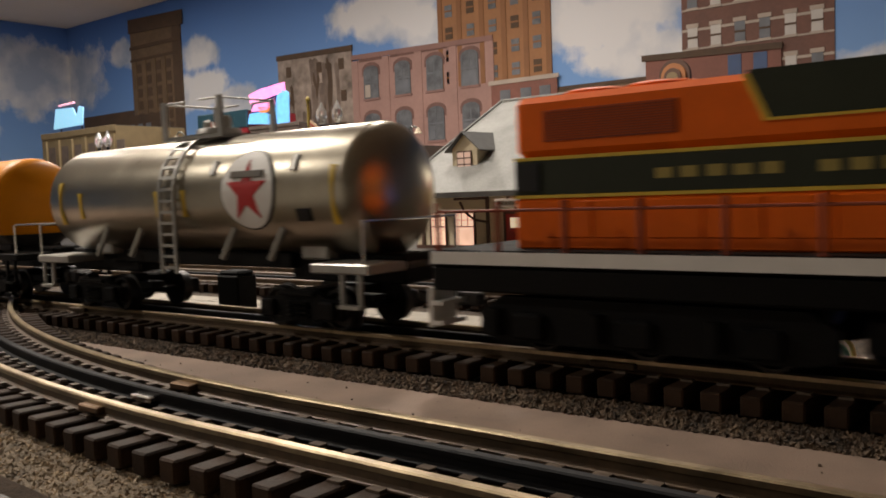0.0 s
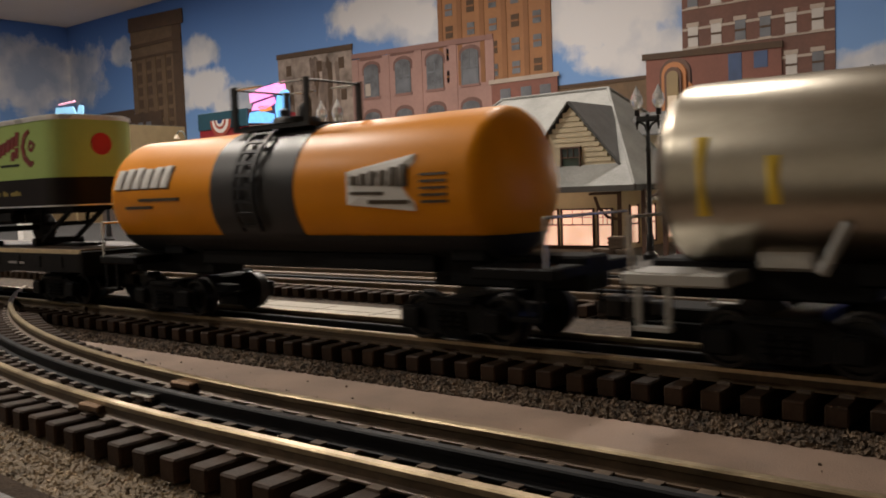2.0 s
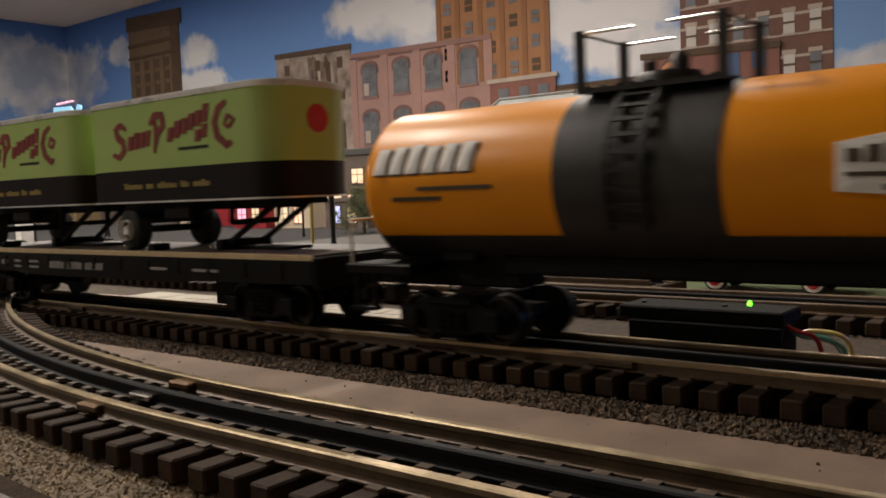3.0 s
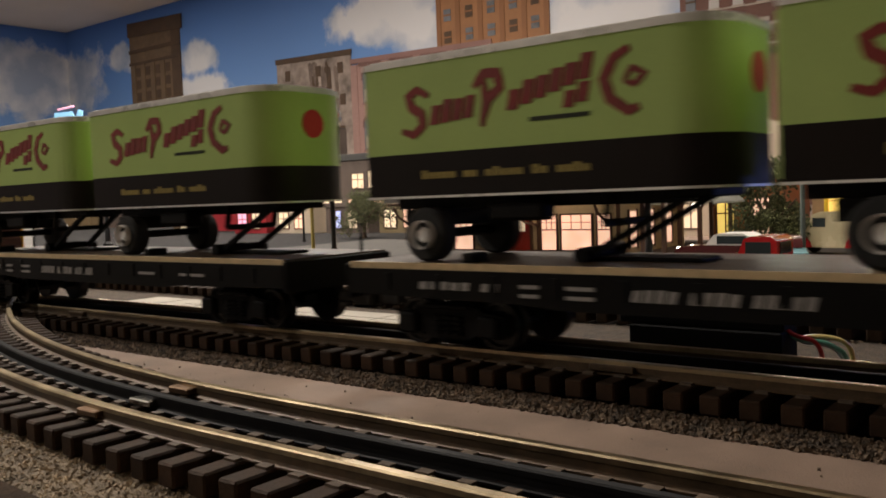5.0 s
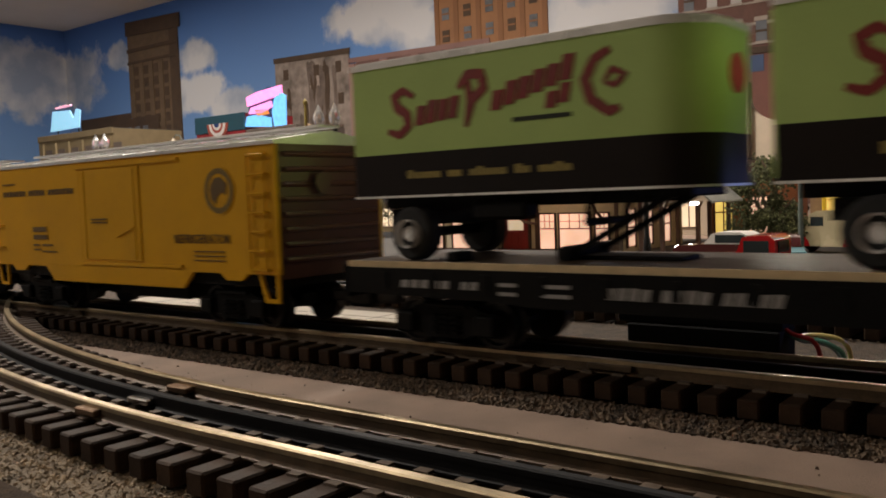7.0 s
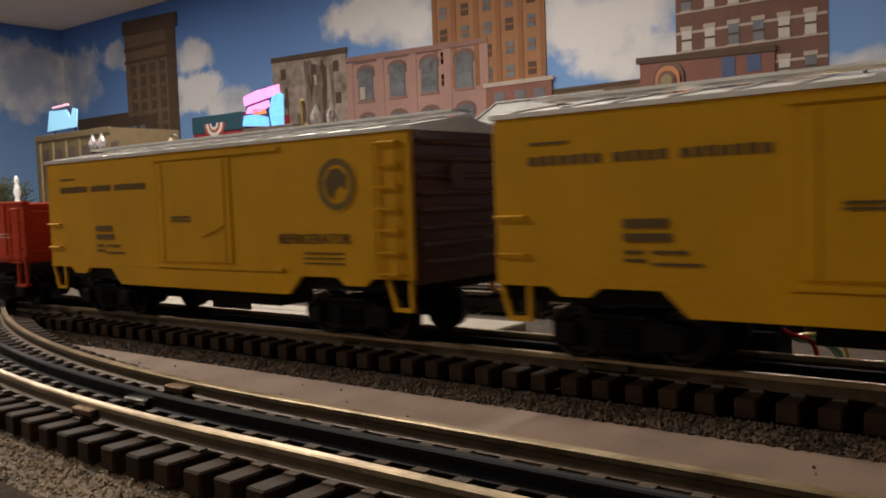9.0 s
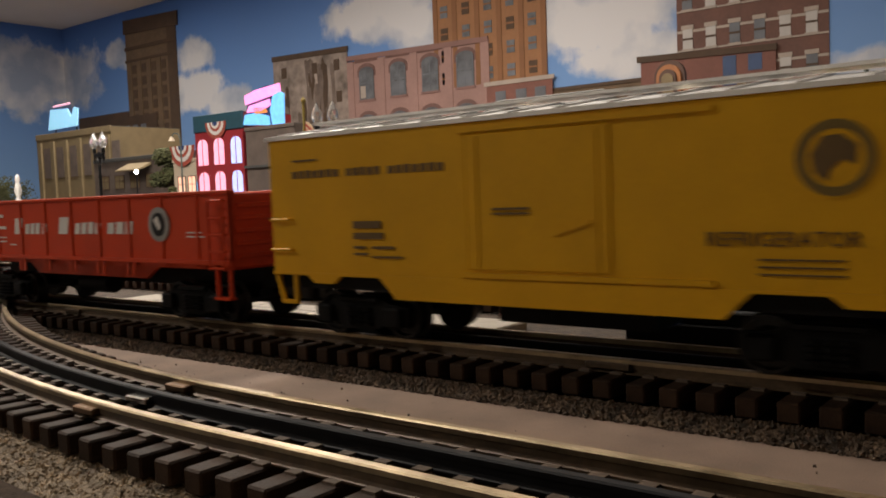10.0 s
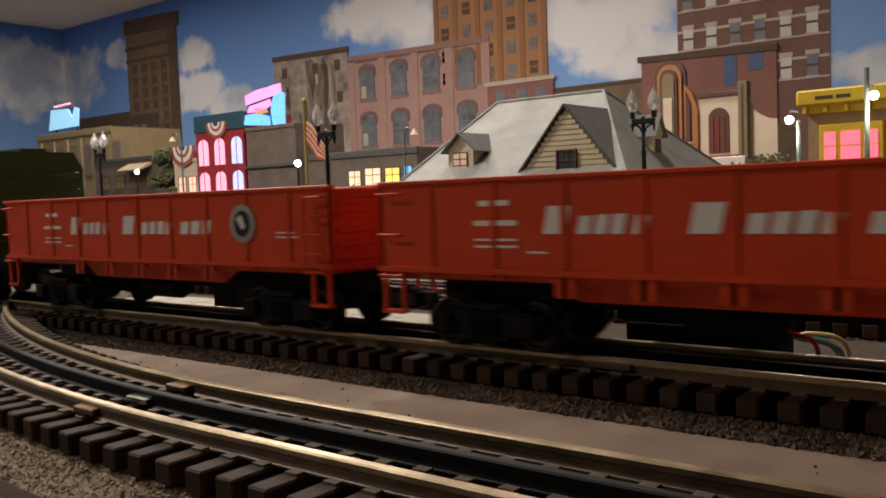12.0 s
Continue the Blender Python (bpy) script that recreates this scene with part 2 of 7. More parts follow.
ln.new(best, puff.inputs[2])
cr = nd.new("ShaderNodeValToRGB")
cr.color_ramp.elements[0].position, cr.color_ramp.elements[1].position = 0.0, 0.34
cr.color_ramp.elements[0].color, cr.color_ramp.elements[1].color = (1, 1, 1, 1), (0, 0, 0, 1)
ln.new(puff.outputs[0], cr.inputs["Fac"])
sep = nd.new("ShaderNodeSeparateXYZ")
ln.new(tc.outputs["Object"], sep.inputs["Vector"])
gr = nd.new("ShaderNodeMapRange")
gr.inputs["From Min"].default_value, gr.inputs["From Max"].default_value = 0.1, 1.2
ln.new(sep.outputs["Z"], gr.inputs["Value"])
blue = nd.new("ShaderNodeValToRGB")
blue.color_ramp.elements[0].color, blue.color_ramp.elements[1].color = (0.22, 0.40, 0.70, 1), (0.072, 0.19, 0.53, 1)
ln.new(gr.outputs["Result"], blue.inputs["Fac"])
mx = nd.new("ShaderNodeMix")
mx.data_type = "RGBA"
ln.new(cr.outputs["Color"], mx.inputs["Factor"])
ln.new(blue.outputs["Color"], mx.inputs["A"])
shade = nd.new("ShaderNodeTexNoise")
shade.inputs["Scale"].default_value, shade.inputs["Detail"].default_value = 3.2, 6
ln.new(tc.outputs["Object"], shade.inputs["Vector"])
puffy = nd.new("ShaderNodeValToRGB")
puffy.color_ramp.elements[0].color, puffy.color_ramp.elements[1].color = (0.33, 0.40, 0.53, 1), (0.68, 0.69, 0.72, 1)
puffy.color_ramp.elements[0].position, puffy.color_ramp.elements[1].position = 0.36, 0.56
ln.new(shade.outputs["Fac"], puffy.inputs["Fac"])
ln.new(puffy.outputs["Color"], mx.inputs["B"])
ln.new(mx.outputs["Result"], bsdf.inputs["Base Color"])
bsdf.inputs["Roughness"].default_value = 0.7
MAT_CREAM = mat("cream_plaster", (0.80, 0.75, 0.66), 0.8, var=0.04, scale=4, bump=0.1, bscale=120)
MAT_CARPET = mat("carpet", (0.18, 0.16, 0.14), 0.95, var=0.2, scale=12, bump=0.6, bscale=300)
X1, Y0, FLOOR = 3.2, -2.4, -1.15


def setting(name, bm, material, label, smooth=False):
    return tagged(part(name, bm, material, None, "", smooth), label, name.split("_")[0], kind="structure")


setting("wall_north", boxes((WALL_X - 0.1, X1 + 0.1, WALL_Y, WALL_Y + 0.1, FLOOR, CEIL)), MAT_SKY, "wall papered with a printed blue sky mural")
setting("wall_west", boxes((WALL_X - 0.1, WALL_X, Y0, WALL_Y, FLOOR, CEIL)), MAT_SKY, "side wall papered with a printed cloudy sky")
setting("wall_east", boxes((X1, X1 + 0.1, Y0, WALL_Y, FLOOR, CEIL)), MAT_CREAM, "plain cream plaster wall")
setting("wall_south", boxes((WALL_X - 0.1, X1 + 0.1, Y0 - 0.1, Y0, FLOOR, CEIL)), MAT_CREAM, "plain cream plaster wall behind the viewer")
setting("ceiling", boxes((WALL_X - 0.1, X1 + 0.1, Y0 - 0.1, WALL_Y + 0.1, CEIL, CEIL + 0.08)), MAT_CREAM, "flat cream painted ceiling")
setting("floor", boxes((WALL_X - 0.1, X1 + 0.1, Y0 - 0.1, WALL_Y + 0.1, FLOOR - 0.05, FLOOR)), MAT_CARPET, "dull brown carpeted floor")
setting("ground", boxes((WALL_X + 0.002, X1 - 0.3, 0.092, WALL_Y - 0.002, -0.03, 0.0)), MAT_BOARD, "brown painted board of the model railway layout")
setting("trim", boxes((WALL_X + 0.002, X1 - 0.3, 0.050, 0.092, -0.06, 0.003), bevel=0.0012), MAT_EDGE, "dark edging strip along the layout board")
MAT_BULB = glow("warm_diffuser", (1.0, 0.90, 0.79), 6.0, (0.9, 0.9, 0.9))
for lx, ly, power in DOWNLIGHTS:
    dl = thing("ceiling_downlight", pose(lx, ly, CEIL), "round white recessed ceiling downlight, switched on", "ceiling light", "ceiling downlights")
    part("rim", lathe(bmesh.new(), [(0.075, 0), (0.09, 0), (0.088, -0.008), (0.076, -0.01)], seg=28), MAT_WHITE, dl, smooth=True)
    part("diffuser", lathe(bmesh.new(), [(0, -0.001), (0.074, -0.001), (0.074, -0.003), (0, -0.003)], seg=28), MAT_BULB, dl)

# ---- tracks ----
RT = 0.015  # height of the railheads
GAUGE = 0.0318
TIE_HALF = 0.0298
PITCH = 0.0112


def sweep(bm, pts, section):
    """Carries a section of (side, height) along points with a heading."""
    rings = []
    for x, y, a in pts:
        sx, sy = -math.sin(a), math.cos(a)
        rings.append([bm.verts.new((x + sx * s, y + sy * s, z)) for s, z in section])
    n = len(section)
    for p, q in zip(rings, rings[1:]):
        for k in range(n):
            bm.faces.new((p[k], p[(k + 1) % n], q[(k + 1) % n], q[k]))
    bm.faces.new(rings[0][::-1])
    bm.faces.new(rings[-1])
    return bm


def shifted(line, s):
    return [(x - math.sin(a) * s, y + math.cos(a) * s, a) for x, y, a in line]


FOOT = [(-0.0021, 0.0103), (0.0021, 0.0103), (0.0021, 0.0108), (0.0010, 0.0115), (0.0010, 0.0134), (-0.0010, 0.0134), (-0.0010, 0.0115), (-0.0021, 0.0108)]
HEAD = [(-0.0014, 0.0134), (0.0014, 0.0134), (0.0014, 0.0146), (0.0010, 0.0150), (-0.0010, 0.0150), (-0.0014, 0.0146)]
tie_mesh = None


def rail_track(name, line, label, near, lift=0.0, heads=MAT_RAILTOP):
    """line: (x, y, heading) every PITCH metres; near: those ties, by x, that are pieces of their own."""
    global tie_mesh
    tr = thing(name, pose(0, 0, lift), label, "track", "model railway tracks")
    for s, web, head in ((-GAUGE / 2, MAT_RAIL, heads), (0.0, MAT_MIDRAIL, MAT_MIDRAIL), (GAUGE / 2, MAT_RAIL, heads)):
        sh = shifted(line, s)
        r = part("rail", sweep(bmesh.new(), sh, FOOT), web, tr, "blackened centre rail" if s == 0 else "brown steel outer rail")
        part("railhead", sweep(bmesh.new(), sh, HEAD), head, r)
    if tie_mesh is None:
        bm = boxes((-0.0031, 0.0031, -TIE_HALF, TIE_HALF, 0.0045, 0.0103), bevel=0.0005)
        for s in (-GAUGE / 2, 0.0, GAUGE / 2):
            box(bm, -0.0019, 0.0019, s - 0.0044, s + 0.0044, 0.0101, 0.0109)
        tie_mesh = bpy.data.meshes.new("tie")
        bm.to_mesh(tie_mesh)
        bm.free()
        tie_mesh.materials.append(MAT_TIE)
        tie_mesh.materials.append(MAT_PLATE)
        for face in tie_mesh.polygons:
            face.material_index = 1 if face.center.z > 0.01035 else 0
    rest = bmesh.new()
    rng = random.Random(name)
    for x, y, a in line:
        if near[0] <= x <= near[1]:
            o = new("tie", tie_mesh)
            o.parent = tr
            o.matrix_basis = pose(x, y, rng.uniform(-0.0002, 0.0002), 0, 0, math.degrees(a) + rng.uniform(-0.8, 0.8))
        else:
            box(rest, x - 0.003, x + 0.003, y - TIE_HALF, y + TIE_HALF, 0.0045, 0.0103)
    if rest.verts:
        tagged(part("tie_row", rest, MAT_TIE, tr), kind="stuff")
    else:
        rest.free()
    return tr


def straight(y, x0, x1, a=0.0):
    n = int((x1 - x0) / PITCH)
    return [(x0 + k * PITCH, y, 0.0) for k in range(n + 1)]


YA, YB, YD = 0.2673, 0.1435, 0.412
RB, XB = 0.79, -0.175
line_b = []
for k in range(60, 0, -1):
    ang = k * PITCH / RB
    line_b.append((XB - RB * math.sin(ang), YB + RB * (1 - math.cos(ang)), -ang))
line_b = [p for p in line_b if p[0] > -0.62] + straight(YB, XB, 2.4)
rail_track("train_track", straight(YA, -3.6, 2.7), "straight three-rail track with brown ties under the train", (-0.85, 0.25))
rail_track("front_track", line_b, "three-rail track with brown ties that curves away", (-0.8, 0.2))
rail_track("rear_track", straight(YD, -2.2, 1.2), "three-rail siding track with brown ties", (-0.75, 0.05), heads=MAT_RAIL)
rail_track("far_track", straight(0.478, -2.2, -0.21), "three-rail siding behind the running lines", (-0.75, -0.05), heads=MAT_RAIL)

# ballast: a shaped bed with loose stones on it


def ballast(name, line, half, x0, x1, n, label, seed, sides=(1, 1), wide=0.0, stone=MAT_BALLAST, grain=1.0):
    rng = random.Random(seed)
    keep = [p for p in line if x0 - 2.5 <= p[0] <= x1 + 2.5]
    bm = bmesh.new()
    sweep(bm, keep, [(-half - 0.0065 - wide, 0.0003), (half + 0.0065, 0.0003), (half + 0.0015, 0.0040), (half - 0.0040, 0.0012), (-half + 0.0040, 0.0012), (-half - 0.0015, 0.0040)])
    bed = tagged(part(name, bm, stone), label, "ballast", kind="stuff")
    # near-black strip: its colour stands in for deep shade between the ties
    part("gap_shade", sweep(bmesh.new(), keep, [(-half + 0.0030, 0.0016), (half - 0.0030, 0.0016), (half - 0.0030, 0.0024), (-half + 0.0030, 0.0024)]), MAT_GAP_SHADE, bed, "dark strip with the shade between the ties in its colour")
    inside = [p for p in line if x0 <= p[0] <= x1]

    def where(r):
        x, y, a = r.choice(inside)
        d = r.uniform(-0.5, 0.5) * PITCH
        side = -1 if r.random() < sides[0] / (sides[0] + sides[1]) else 1
        s = side * r.uniform(half - 0.0035, half + 0.0068 + (wide if side < 0 else 0))
        e = abs(s) - half - 0.0015
        z = 0.0040 + e * 0.3 if e < 0 else max(0.0002, 0.0040 - e * (0.74 if side > 0 or not wide else 0.22))
        return (x + d * math.cos(a) - math.sin(a) * s, y + d * math.sin(a) + math.cos(a) * s, z)

    st = new("stones", pebbles(rng, n, where, lambda r: grain * (0.00045 + 0.0008 * r.random() ** 2)))
    st.data.materials.append(stone)
    st.parent = bed
    tagged(st, kind="stuff")


ballast("train_ballast", straight(YA, -3.6, 2.7), TIE_HALF, -0.62, 0.02, 16000, "grey-brown crushed stone ballast under the train track", 3, (3, 1))
ballast("front_ballast", line_b, TIE_HALF - 0.004, -0.5, 0.02, 15000, "grey-brown crushed stone ballast under the front track", 4, (4, 1), 0.012, MAT_PALEBALLAST, 0.7)
ballast("rear_ballast", straight(YD, -2.2, 1.2), TIE_HALF, -0.7, 0.05, 7000, "crushed stone ballast under the siding", 5, (5, 1), 0.050)
ballast("far_ballast", straight(0.478, -2.2, -0.21), TIE_HALF - 0.004, -0.7, 0.0, 700, "crushed stone ballast under the far siding", 6, (1, 1))

setting("pavement", sweep(bmesh.new(), shifted(line_b, -0.0470), [(-0.030, 0.0002), (0.0022, 0.0002), (0.0022, 0.0010), (-0.030, 0.0010)]), MAT_DARKGROUND, "dark brown ground cover along the front track")
stray = random.Random(21)
loose = tagged(new("stray_stones", pebbles(stray, 160, lambda r: (r.uniform(-0.5, 0.0), r.uniform(0.176, 0.222), 0.0003), lambda r: 0.0002 + 0.0005 * r.random() ** 3)), "loose grit scattered on the brown board", "stones", kind="stuff")
loose.data.materials.append(MAT_BALLAST)


def print_bars(name, rows, y, material, parent, label="", depth=0.0003):
    """Each printed letter or word bar is a piece of its own."""
    for x0, x1, z0, z1 in rows:
        part(name, boxes((x0, x1, y - depth, y, z0, z1)), material, parent, label)


def letter_outline(x0, x1, z0, z1, kind, lean=0.0, thick=0.3):
    """One plain print bar, leaning by lean; every third stands a little lower, and thin ones leave more room."""
    h, inset = z1 - z0, (x1 - x0) * (0.5 - thick) * 0.5
    top = (1.0, 0.92, 0.97)[kind % 3]
    return [(x + lean * q * h, z0 + q * h) for x, q in ((x0 + inset, 0.0), (x1 - inset, 0.0), (x1 - inset, top), (x0 + inset, top))]


def letter_quads(x0, x1, z0, z1, kind, lean=0.0, thick=0.3):
    """The same bar, for bent surfaces."""
    return [letter_outline(x0, x1, z0, z1, kind, lean, thick)]


def print_letters(rows, y, material, parent, label=""):
    """rows: x0, x1, z0, z1, number of places, lean, gap. Each place is one flat shape."""
    for x0, x1, z0, z1, n, lean, gap in rows:
        w = (x1 - x0) / n
        for k in range(n):
            part("letter_shape", panel(letter_outline(x0 + k * w, x0 + (k + 1 - gap) * w, z0, z1, k + 1, lean, 0.34), y, 0.0003), material, parent, label)


# ---- the train: each vehicle's own space has its origin on the railheads, x along the track ----
SPEED = 0.1696
MOVING = []
WHEELSETS = []
WR = 0.0086
wheel_mesh = None
truck_mesh = None


def make_wheelset(parent, x, y=0.0, r=WR, name="wheelset"):
    global wheel_mesh
    if wheel_mesh is None:
        bm = bmesh.new()
        turn = pose(0, 0, 0, 90)
        for s in (-1, 1):
            prof = [(0, -0.0026), (WR * 0.5, -0.0026), (WR * 0.62, -0.0012), (WR * 0.8, -0.0012), (WR * 0.86, -0.0028), (WR, -0.0028), (WR, 0.0018), (WR * 1.12, 0.0022), (WR * 1.12, 0.0032), (0, 0.0032)]
            m = pose(0, s * (GAUGE / 2 + 0.0002), 0) @ turn @ (pose(0, 0, 0) if s < 0 else pose(0, 0, 0, 180))
            lathe(bm, [(a, -b) for a, b in prof], m, 28)
            for k in range(6):
                a = k * math.tau / 6
                c = Vector((math.cos(a) * WR * 0.36, s * (GAUGE / 2 + 0.0030), math.sin(a) * WR * 0.36))
                rod(bm, c - Vector((0, 0.0004, 0)), c + Vector((0, 0.0004, 0)), 0.0009, 6)
        rod(bm, (0, -0.021, 0), (0, 0.021, 0), 0.0016, 8)
        bmesh.ops.recalc_face_normals(bm, faces=bm.faces)
        wheel_mesh = bpy.data.meshes.new("wheelset")
        bm.to_mesh(wheel_mesh)
        bm.free()
        wheel_mesh.materials.append(MAT_WHEEL)
        wheel_mesh.shade_smooth()
        wheel_mesh.set_sharp_from_angle(angle=radians(35))
    o = new(name, wheel_mesh)
    o.parent = parent
    o.matrix_basis = pose(x, y, r)
    WHEELSETS.append((o, x, r))
    return o


def make_truck(parent, x, base=0.036):
    """A four-wheel truck: side frames with boxes, springs and a bolster."""
    global truck_mesh
    if truck_mesh is None:
        bm = bmesh.new()
        for s in (-1, 1):
            y0, y1 = sorted((s * 0.0205, s * 0.0238))
            b = base / 2
            out = [(-b - 0.006, 0.0055), (-b + 0.006, 0.0055), (-0.008, 0.0035), (0.008, 0.0035), (b - 0.006, 0.0055), (b + 0.006, 0.0055),
                   (b + 0.006, 0.0125), (b - 0.003, 0.0135), (0.009, 0.0165), (-0.009, 0.0165), (-b + 0.003, 0.0135), (-b - 0.006, 0.0125)]
            prism(bm, out, Matrix.Translation((0, y1, 0)) @ FRONT, y1 - y0)
            for w in (-b, b):
                box(bm, w - 0.0042, w + 0.0042, min(s * 0.0235, s * 0.0265), max(s * 0.0235, s * 0.0265), 0.005, 0.0125, 0.0008)
            for k in (-0.0045, 0.0, 0.0045):
                for z in range(4):
                    rod(bm, (k, s * 0.0242, 0.0052 + z * 0.0019), (k, s * 0.0242, 0.0063 + z * 0.0019), 0.0018, 8)
            rod(bm, (-0.010, s * 0.0245, 0.0152), (0.010, s * 0.0245, 0.0152), 0.0011, 6)
        box(bm, -0.006, 0.006, -0.022, 0.022, 0.009, 0.0165, 0.001)
        box(bm, -base / 2 - 0.005, base / 2 + 0.005, -0.004, 0.004, 0.010, 0.013)
        bmesh.ops.recalc_face_normals(bm, faces=bm.faces)
        truck_mesh = bpy.data.meshes.new("truck")
        bm.to_mesh(truck_mesh)
        bm.free()
        truck_mesh.materials.append(MAT_UNDER)
    t = new("truck", truck_mesh)
    t.parent = parent
    t.matrix_basis = pose(x, 0, 0)
    for w in (-base / 2, base / 2):
        make_wheelset(t, w)
    return t


def make_coupler(parent, x, side):
    bm = bmesh.new()
    box(bm, min(x, x + side * 0.016), max(x, x + side * 0.016), -0.0025, 0.0025, 0.011, 0.016, 0.0007)
    box(bm, min(x + side * 0.012, x + side * 0.020), max(x + side * 0.012, x + side * 0.020), -0.006, 0.004, 0.0095, 0.0175, 0.0015)
    return part("coupler", bm, MAT_WHEEL, parent, "dark metal knuckle coupler")


def rolling(name, u, label, category):
    v = thing(name, pose(u, YA, RT), label, category, "vehicles of the train")
    MOVING.append((v, u))
    return v


def make_ladder(parent, x, w, z0, z1, y, n, material):
    lad = part("ladder", boxes((x - w / 2 - 0.0009, x - w / 2 + 0.0009, y - 0.0006, y + 0.0006, z0, z1)), material, parent)
    part("stile", boxes((x + w / 2 - 0.0009, x + w / 2 + 0.0009, y - 0.0006, y + 0.0006, z0, z1)), material, lad)
    for k in range(n):
        z = z0 + (z1 - z0) * (k + 0.5) / n
        part("rung", boxes((x - w / 2, x + w / 2, y - 0.0004, y + 0.0004, z - 0.0006, z + 0.0006)), material, lad)
    return lad


def bent_ladder(parent, xa, xb, a0, a1, r, zc, n, material):
    """A ladder that follows a tank's near side up, angles in degrees."""
    lad = part("ladder", arc_plate(xa - 0.0009, xa + 0.0009, a0, a1, r, zc, 10, 0.0012), material, parent)
    part("stile", arc_plate(xb - 0.0009, xb + 0.0009, a0, a1, r, zc, 10, 0.0012), material, lad)
    for k in range(n):
        a = a0 + (a1 - a0) * (k + 0.5) / n
        part("rung", arc_plate(xa, xb, a - 1.3, a + 1.3, r + 0.0002, zc, 1, 0.0008), material, lad)


def tank_shell(length, r, zc, dome, seg=56):
    """A lying cylinder with dished ends."""
    h = length / 2
    prof = []
    for k in range(9):
        a = radians(90 * k / 8)
        prof.append((r * math.sin(a), -h - dome * math.cos(a)))
    prof += [(r, h)] + [(p, -q) for p, q in prof[-2::-1]]
    return lathe(bmesh.new(), prof, Matrix.Translation((0, 0, zc)) @ pose(0, 0, 0, 0, 90, 0), seg)


def arc_plate(x0, x1, a0, a1, r, zc, n=16, thick=0.0006):
    """A bent plate on a tank's near side, angles in degrees up from level."""
    bm = bmesh.new()
    rows = []
    for k in range(n + 1):
        a = radians(a0 + (a1 - a0) * k / n)
        rows.append([bm.verts.new((x, -math.cos(a) * q, zc + math.sin(a) * q)) for x, q in ((x0, r), (x1, r), (x1, r + thick), (x0, r + thick))])
    for p, q in zip(rows, rows[1:]):
        for k in range(4):
            bm.faces.new((p[k], p[(k + 1) % 4], q[(k + 1) % 4], q[k]))
    bm.faces.new(rows[0])
    bm.faces.new(rows[-1][::-1])
    return bm


def walkway(parent, zt, half, material, post_h, cx=0.0):
    """The running board, posts and hand rails on a tank's top, with its dome."""
    bm = boxes((cx - half, cx + half, -0.016, 0.016, zt, zt + 0.0016))
    board = part("running_board", bm, material, parent)
    for k in range(9):
        x = cx - half + 2 * half * (k + 0.5) / 9
        part("cleat", boxes((x - 0.0004, x + 0.0004, -0.017, 0.017, zt + 0.0016, zt + 0.0022)), material, board)
    part("dome", lathe(bmesh.new(), [(0.011, 0), (0.011, 0.006), (0.010, 0.0075), (0.0, 0.0085)], pose(cx, 0, zt - 0.002), 24), material, parent, smooth=True)
    part("valve", lathe(bmesh.new(), [(0.003, 0), (0.003, 0.004), (0.0015, 0.006), (0, 0.006)], pose(cx + 0.003, 0.002, zt + 0.006), 12), material, parent, smooth=True)
    part("valve", lathe(bmesh.new(), [(0.002, 0), (0.002, 0.004), (0.001, 0.005), (0, 0.005)], pose(cx - 0.005, -0.003, zt + 0.005), 12), material, parent, smooth=True)
    for x in (cx - half, cx + half):
        for y in (-0.0155, 0.0155):
            part("post", boxes((x - 0.0016, x + 0.0016, y - 0.0008, y + 0.0008, zt, zt + post_h)), material, parent)
    for y in (-0.0155, 0.0155):
        part("hand_rail", rods([(cx - half, y, zt + post_h - 0.001), (cx - half * 0.2, y, zt + post_h - 0.001)], 0.0005), MAT_CHROME if material is not MAT_SILVERPAINT else material, parent)
        part("hand_rail", rods([(cx + half * 0.3, y, zt + post_h - 0.001), (cx + half, y, zt + post_h - 0.001)], 0.0005), MAT_CHROME if material is not MAT_SILVERPAINT else material, parent)
    for x in (cx - half, cx + half):
        part("hand_rail", rods([(x, -0.0155, zt + post_h - 0.001), (x, 0.0155, zt + post_h - 0.001)], 0.0005), material, parent)


def tank_frame(parent, half, material, sill, posts=True):
    part("centre_sill", boxes((-half + 0.062, half - 0.062, -0.013, 0.013, 0.0242, 0.0315), bevel=0.0008), MAT_UNDER, parent)
    for s in (-1, 1):
        f0, f1 = sorted((s * half, s * (half - 0.066)))
        part("draft_sill", boxes((f0, f1, -0.009, 0.009, 0.0190, 0.0310), bevel=0.0008), MAT_UNDER, parent)
        x0, x1 = sorted((s * half, s * (half - 0.032)))
        part("end_platform", boxes((x0, x1, -0.030, 0.030, 0.0245, 0.0285), bevel=0.0006), material, parent)
        for y in (-0.029, 0.029):
            xs = s * (half - 0.010)
            part("step", boxes((xs - 0.0055, xs - 0.0040, y - 0.0008, y + 0.0008, 0.012, 0.0245), (xs + 0.0040, xs + 0.0055, y - 0.0008, y + 0.0008, 0.012, 0.0245), (xs - 0.0055, xs + 0.0055, y - 0.0022, y + 0.0022, 0.0112, 0.0125)), material, parent)
        if posts:
            xr = s * (half - 0.003)
            part("end_rail", rods([(xr, -0.029, 0.0285), (xr, -0.029, 0.045), (xr, 0.029, 0.045), (xr, 0.029, 0.0285)], 0.0006), MAT_CHROME, parent)
        part("saddle", boxes((s * (half - 0.044) - 0.008, s * (half - 0.044) + 0.008, -0.016, 0.016, 0.0285, 0.037), bevel=0.001), material, parent)
        make_coupler(parent, s * half, s)
        make_truck(parent, s * (half - 0.046))


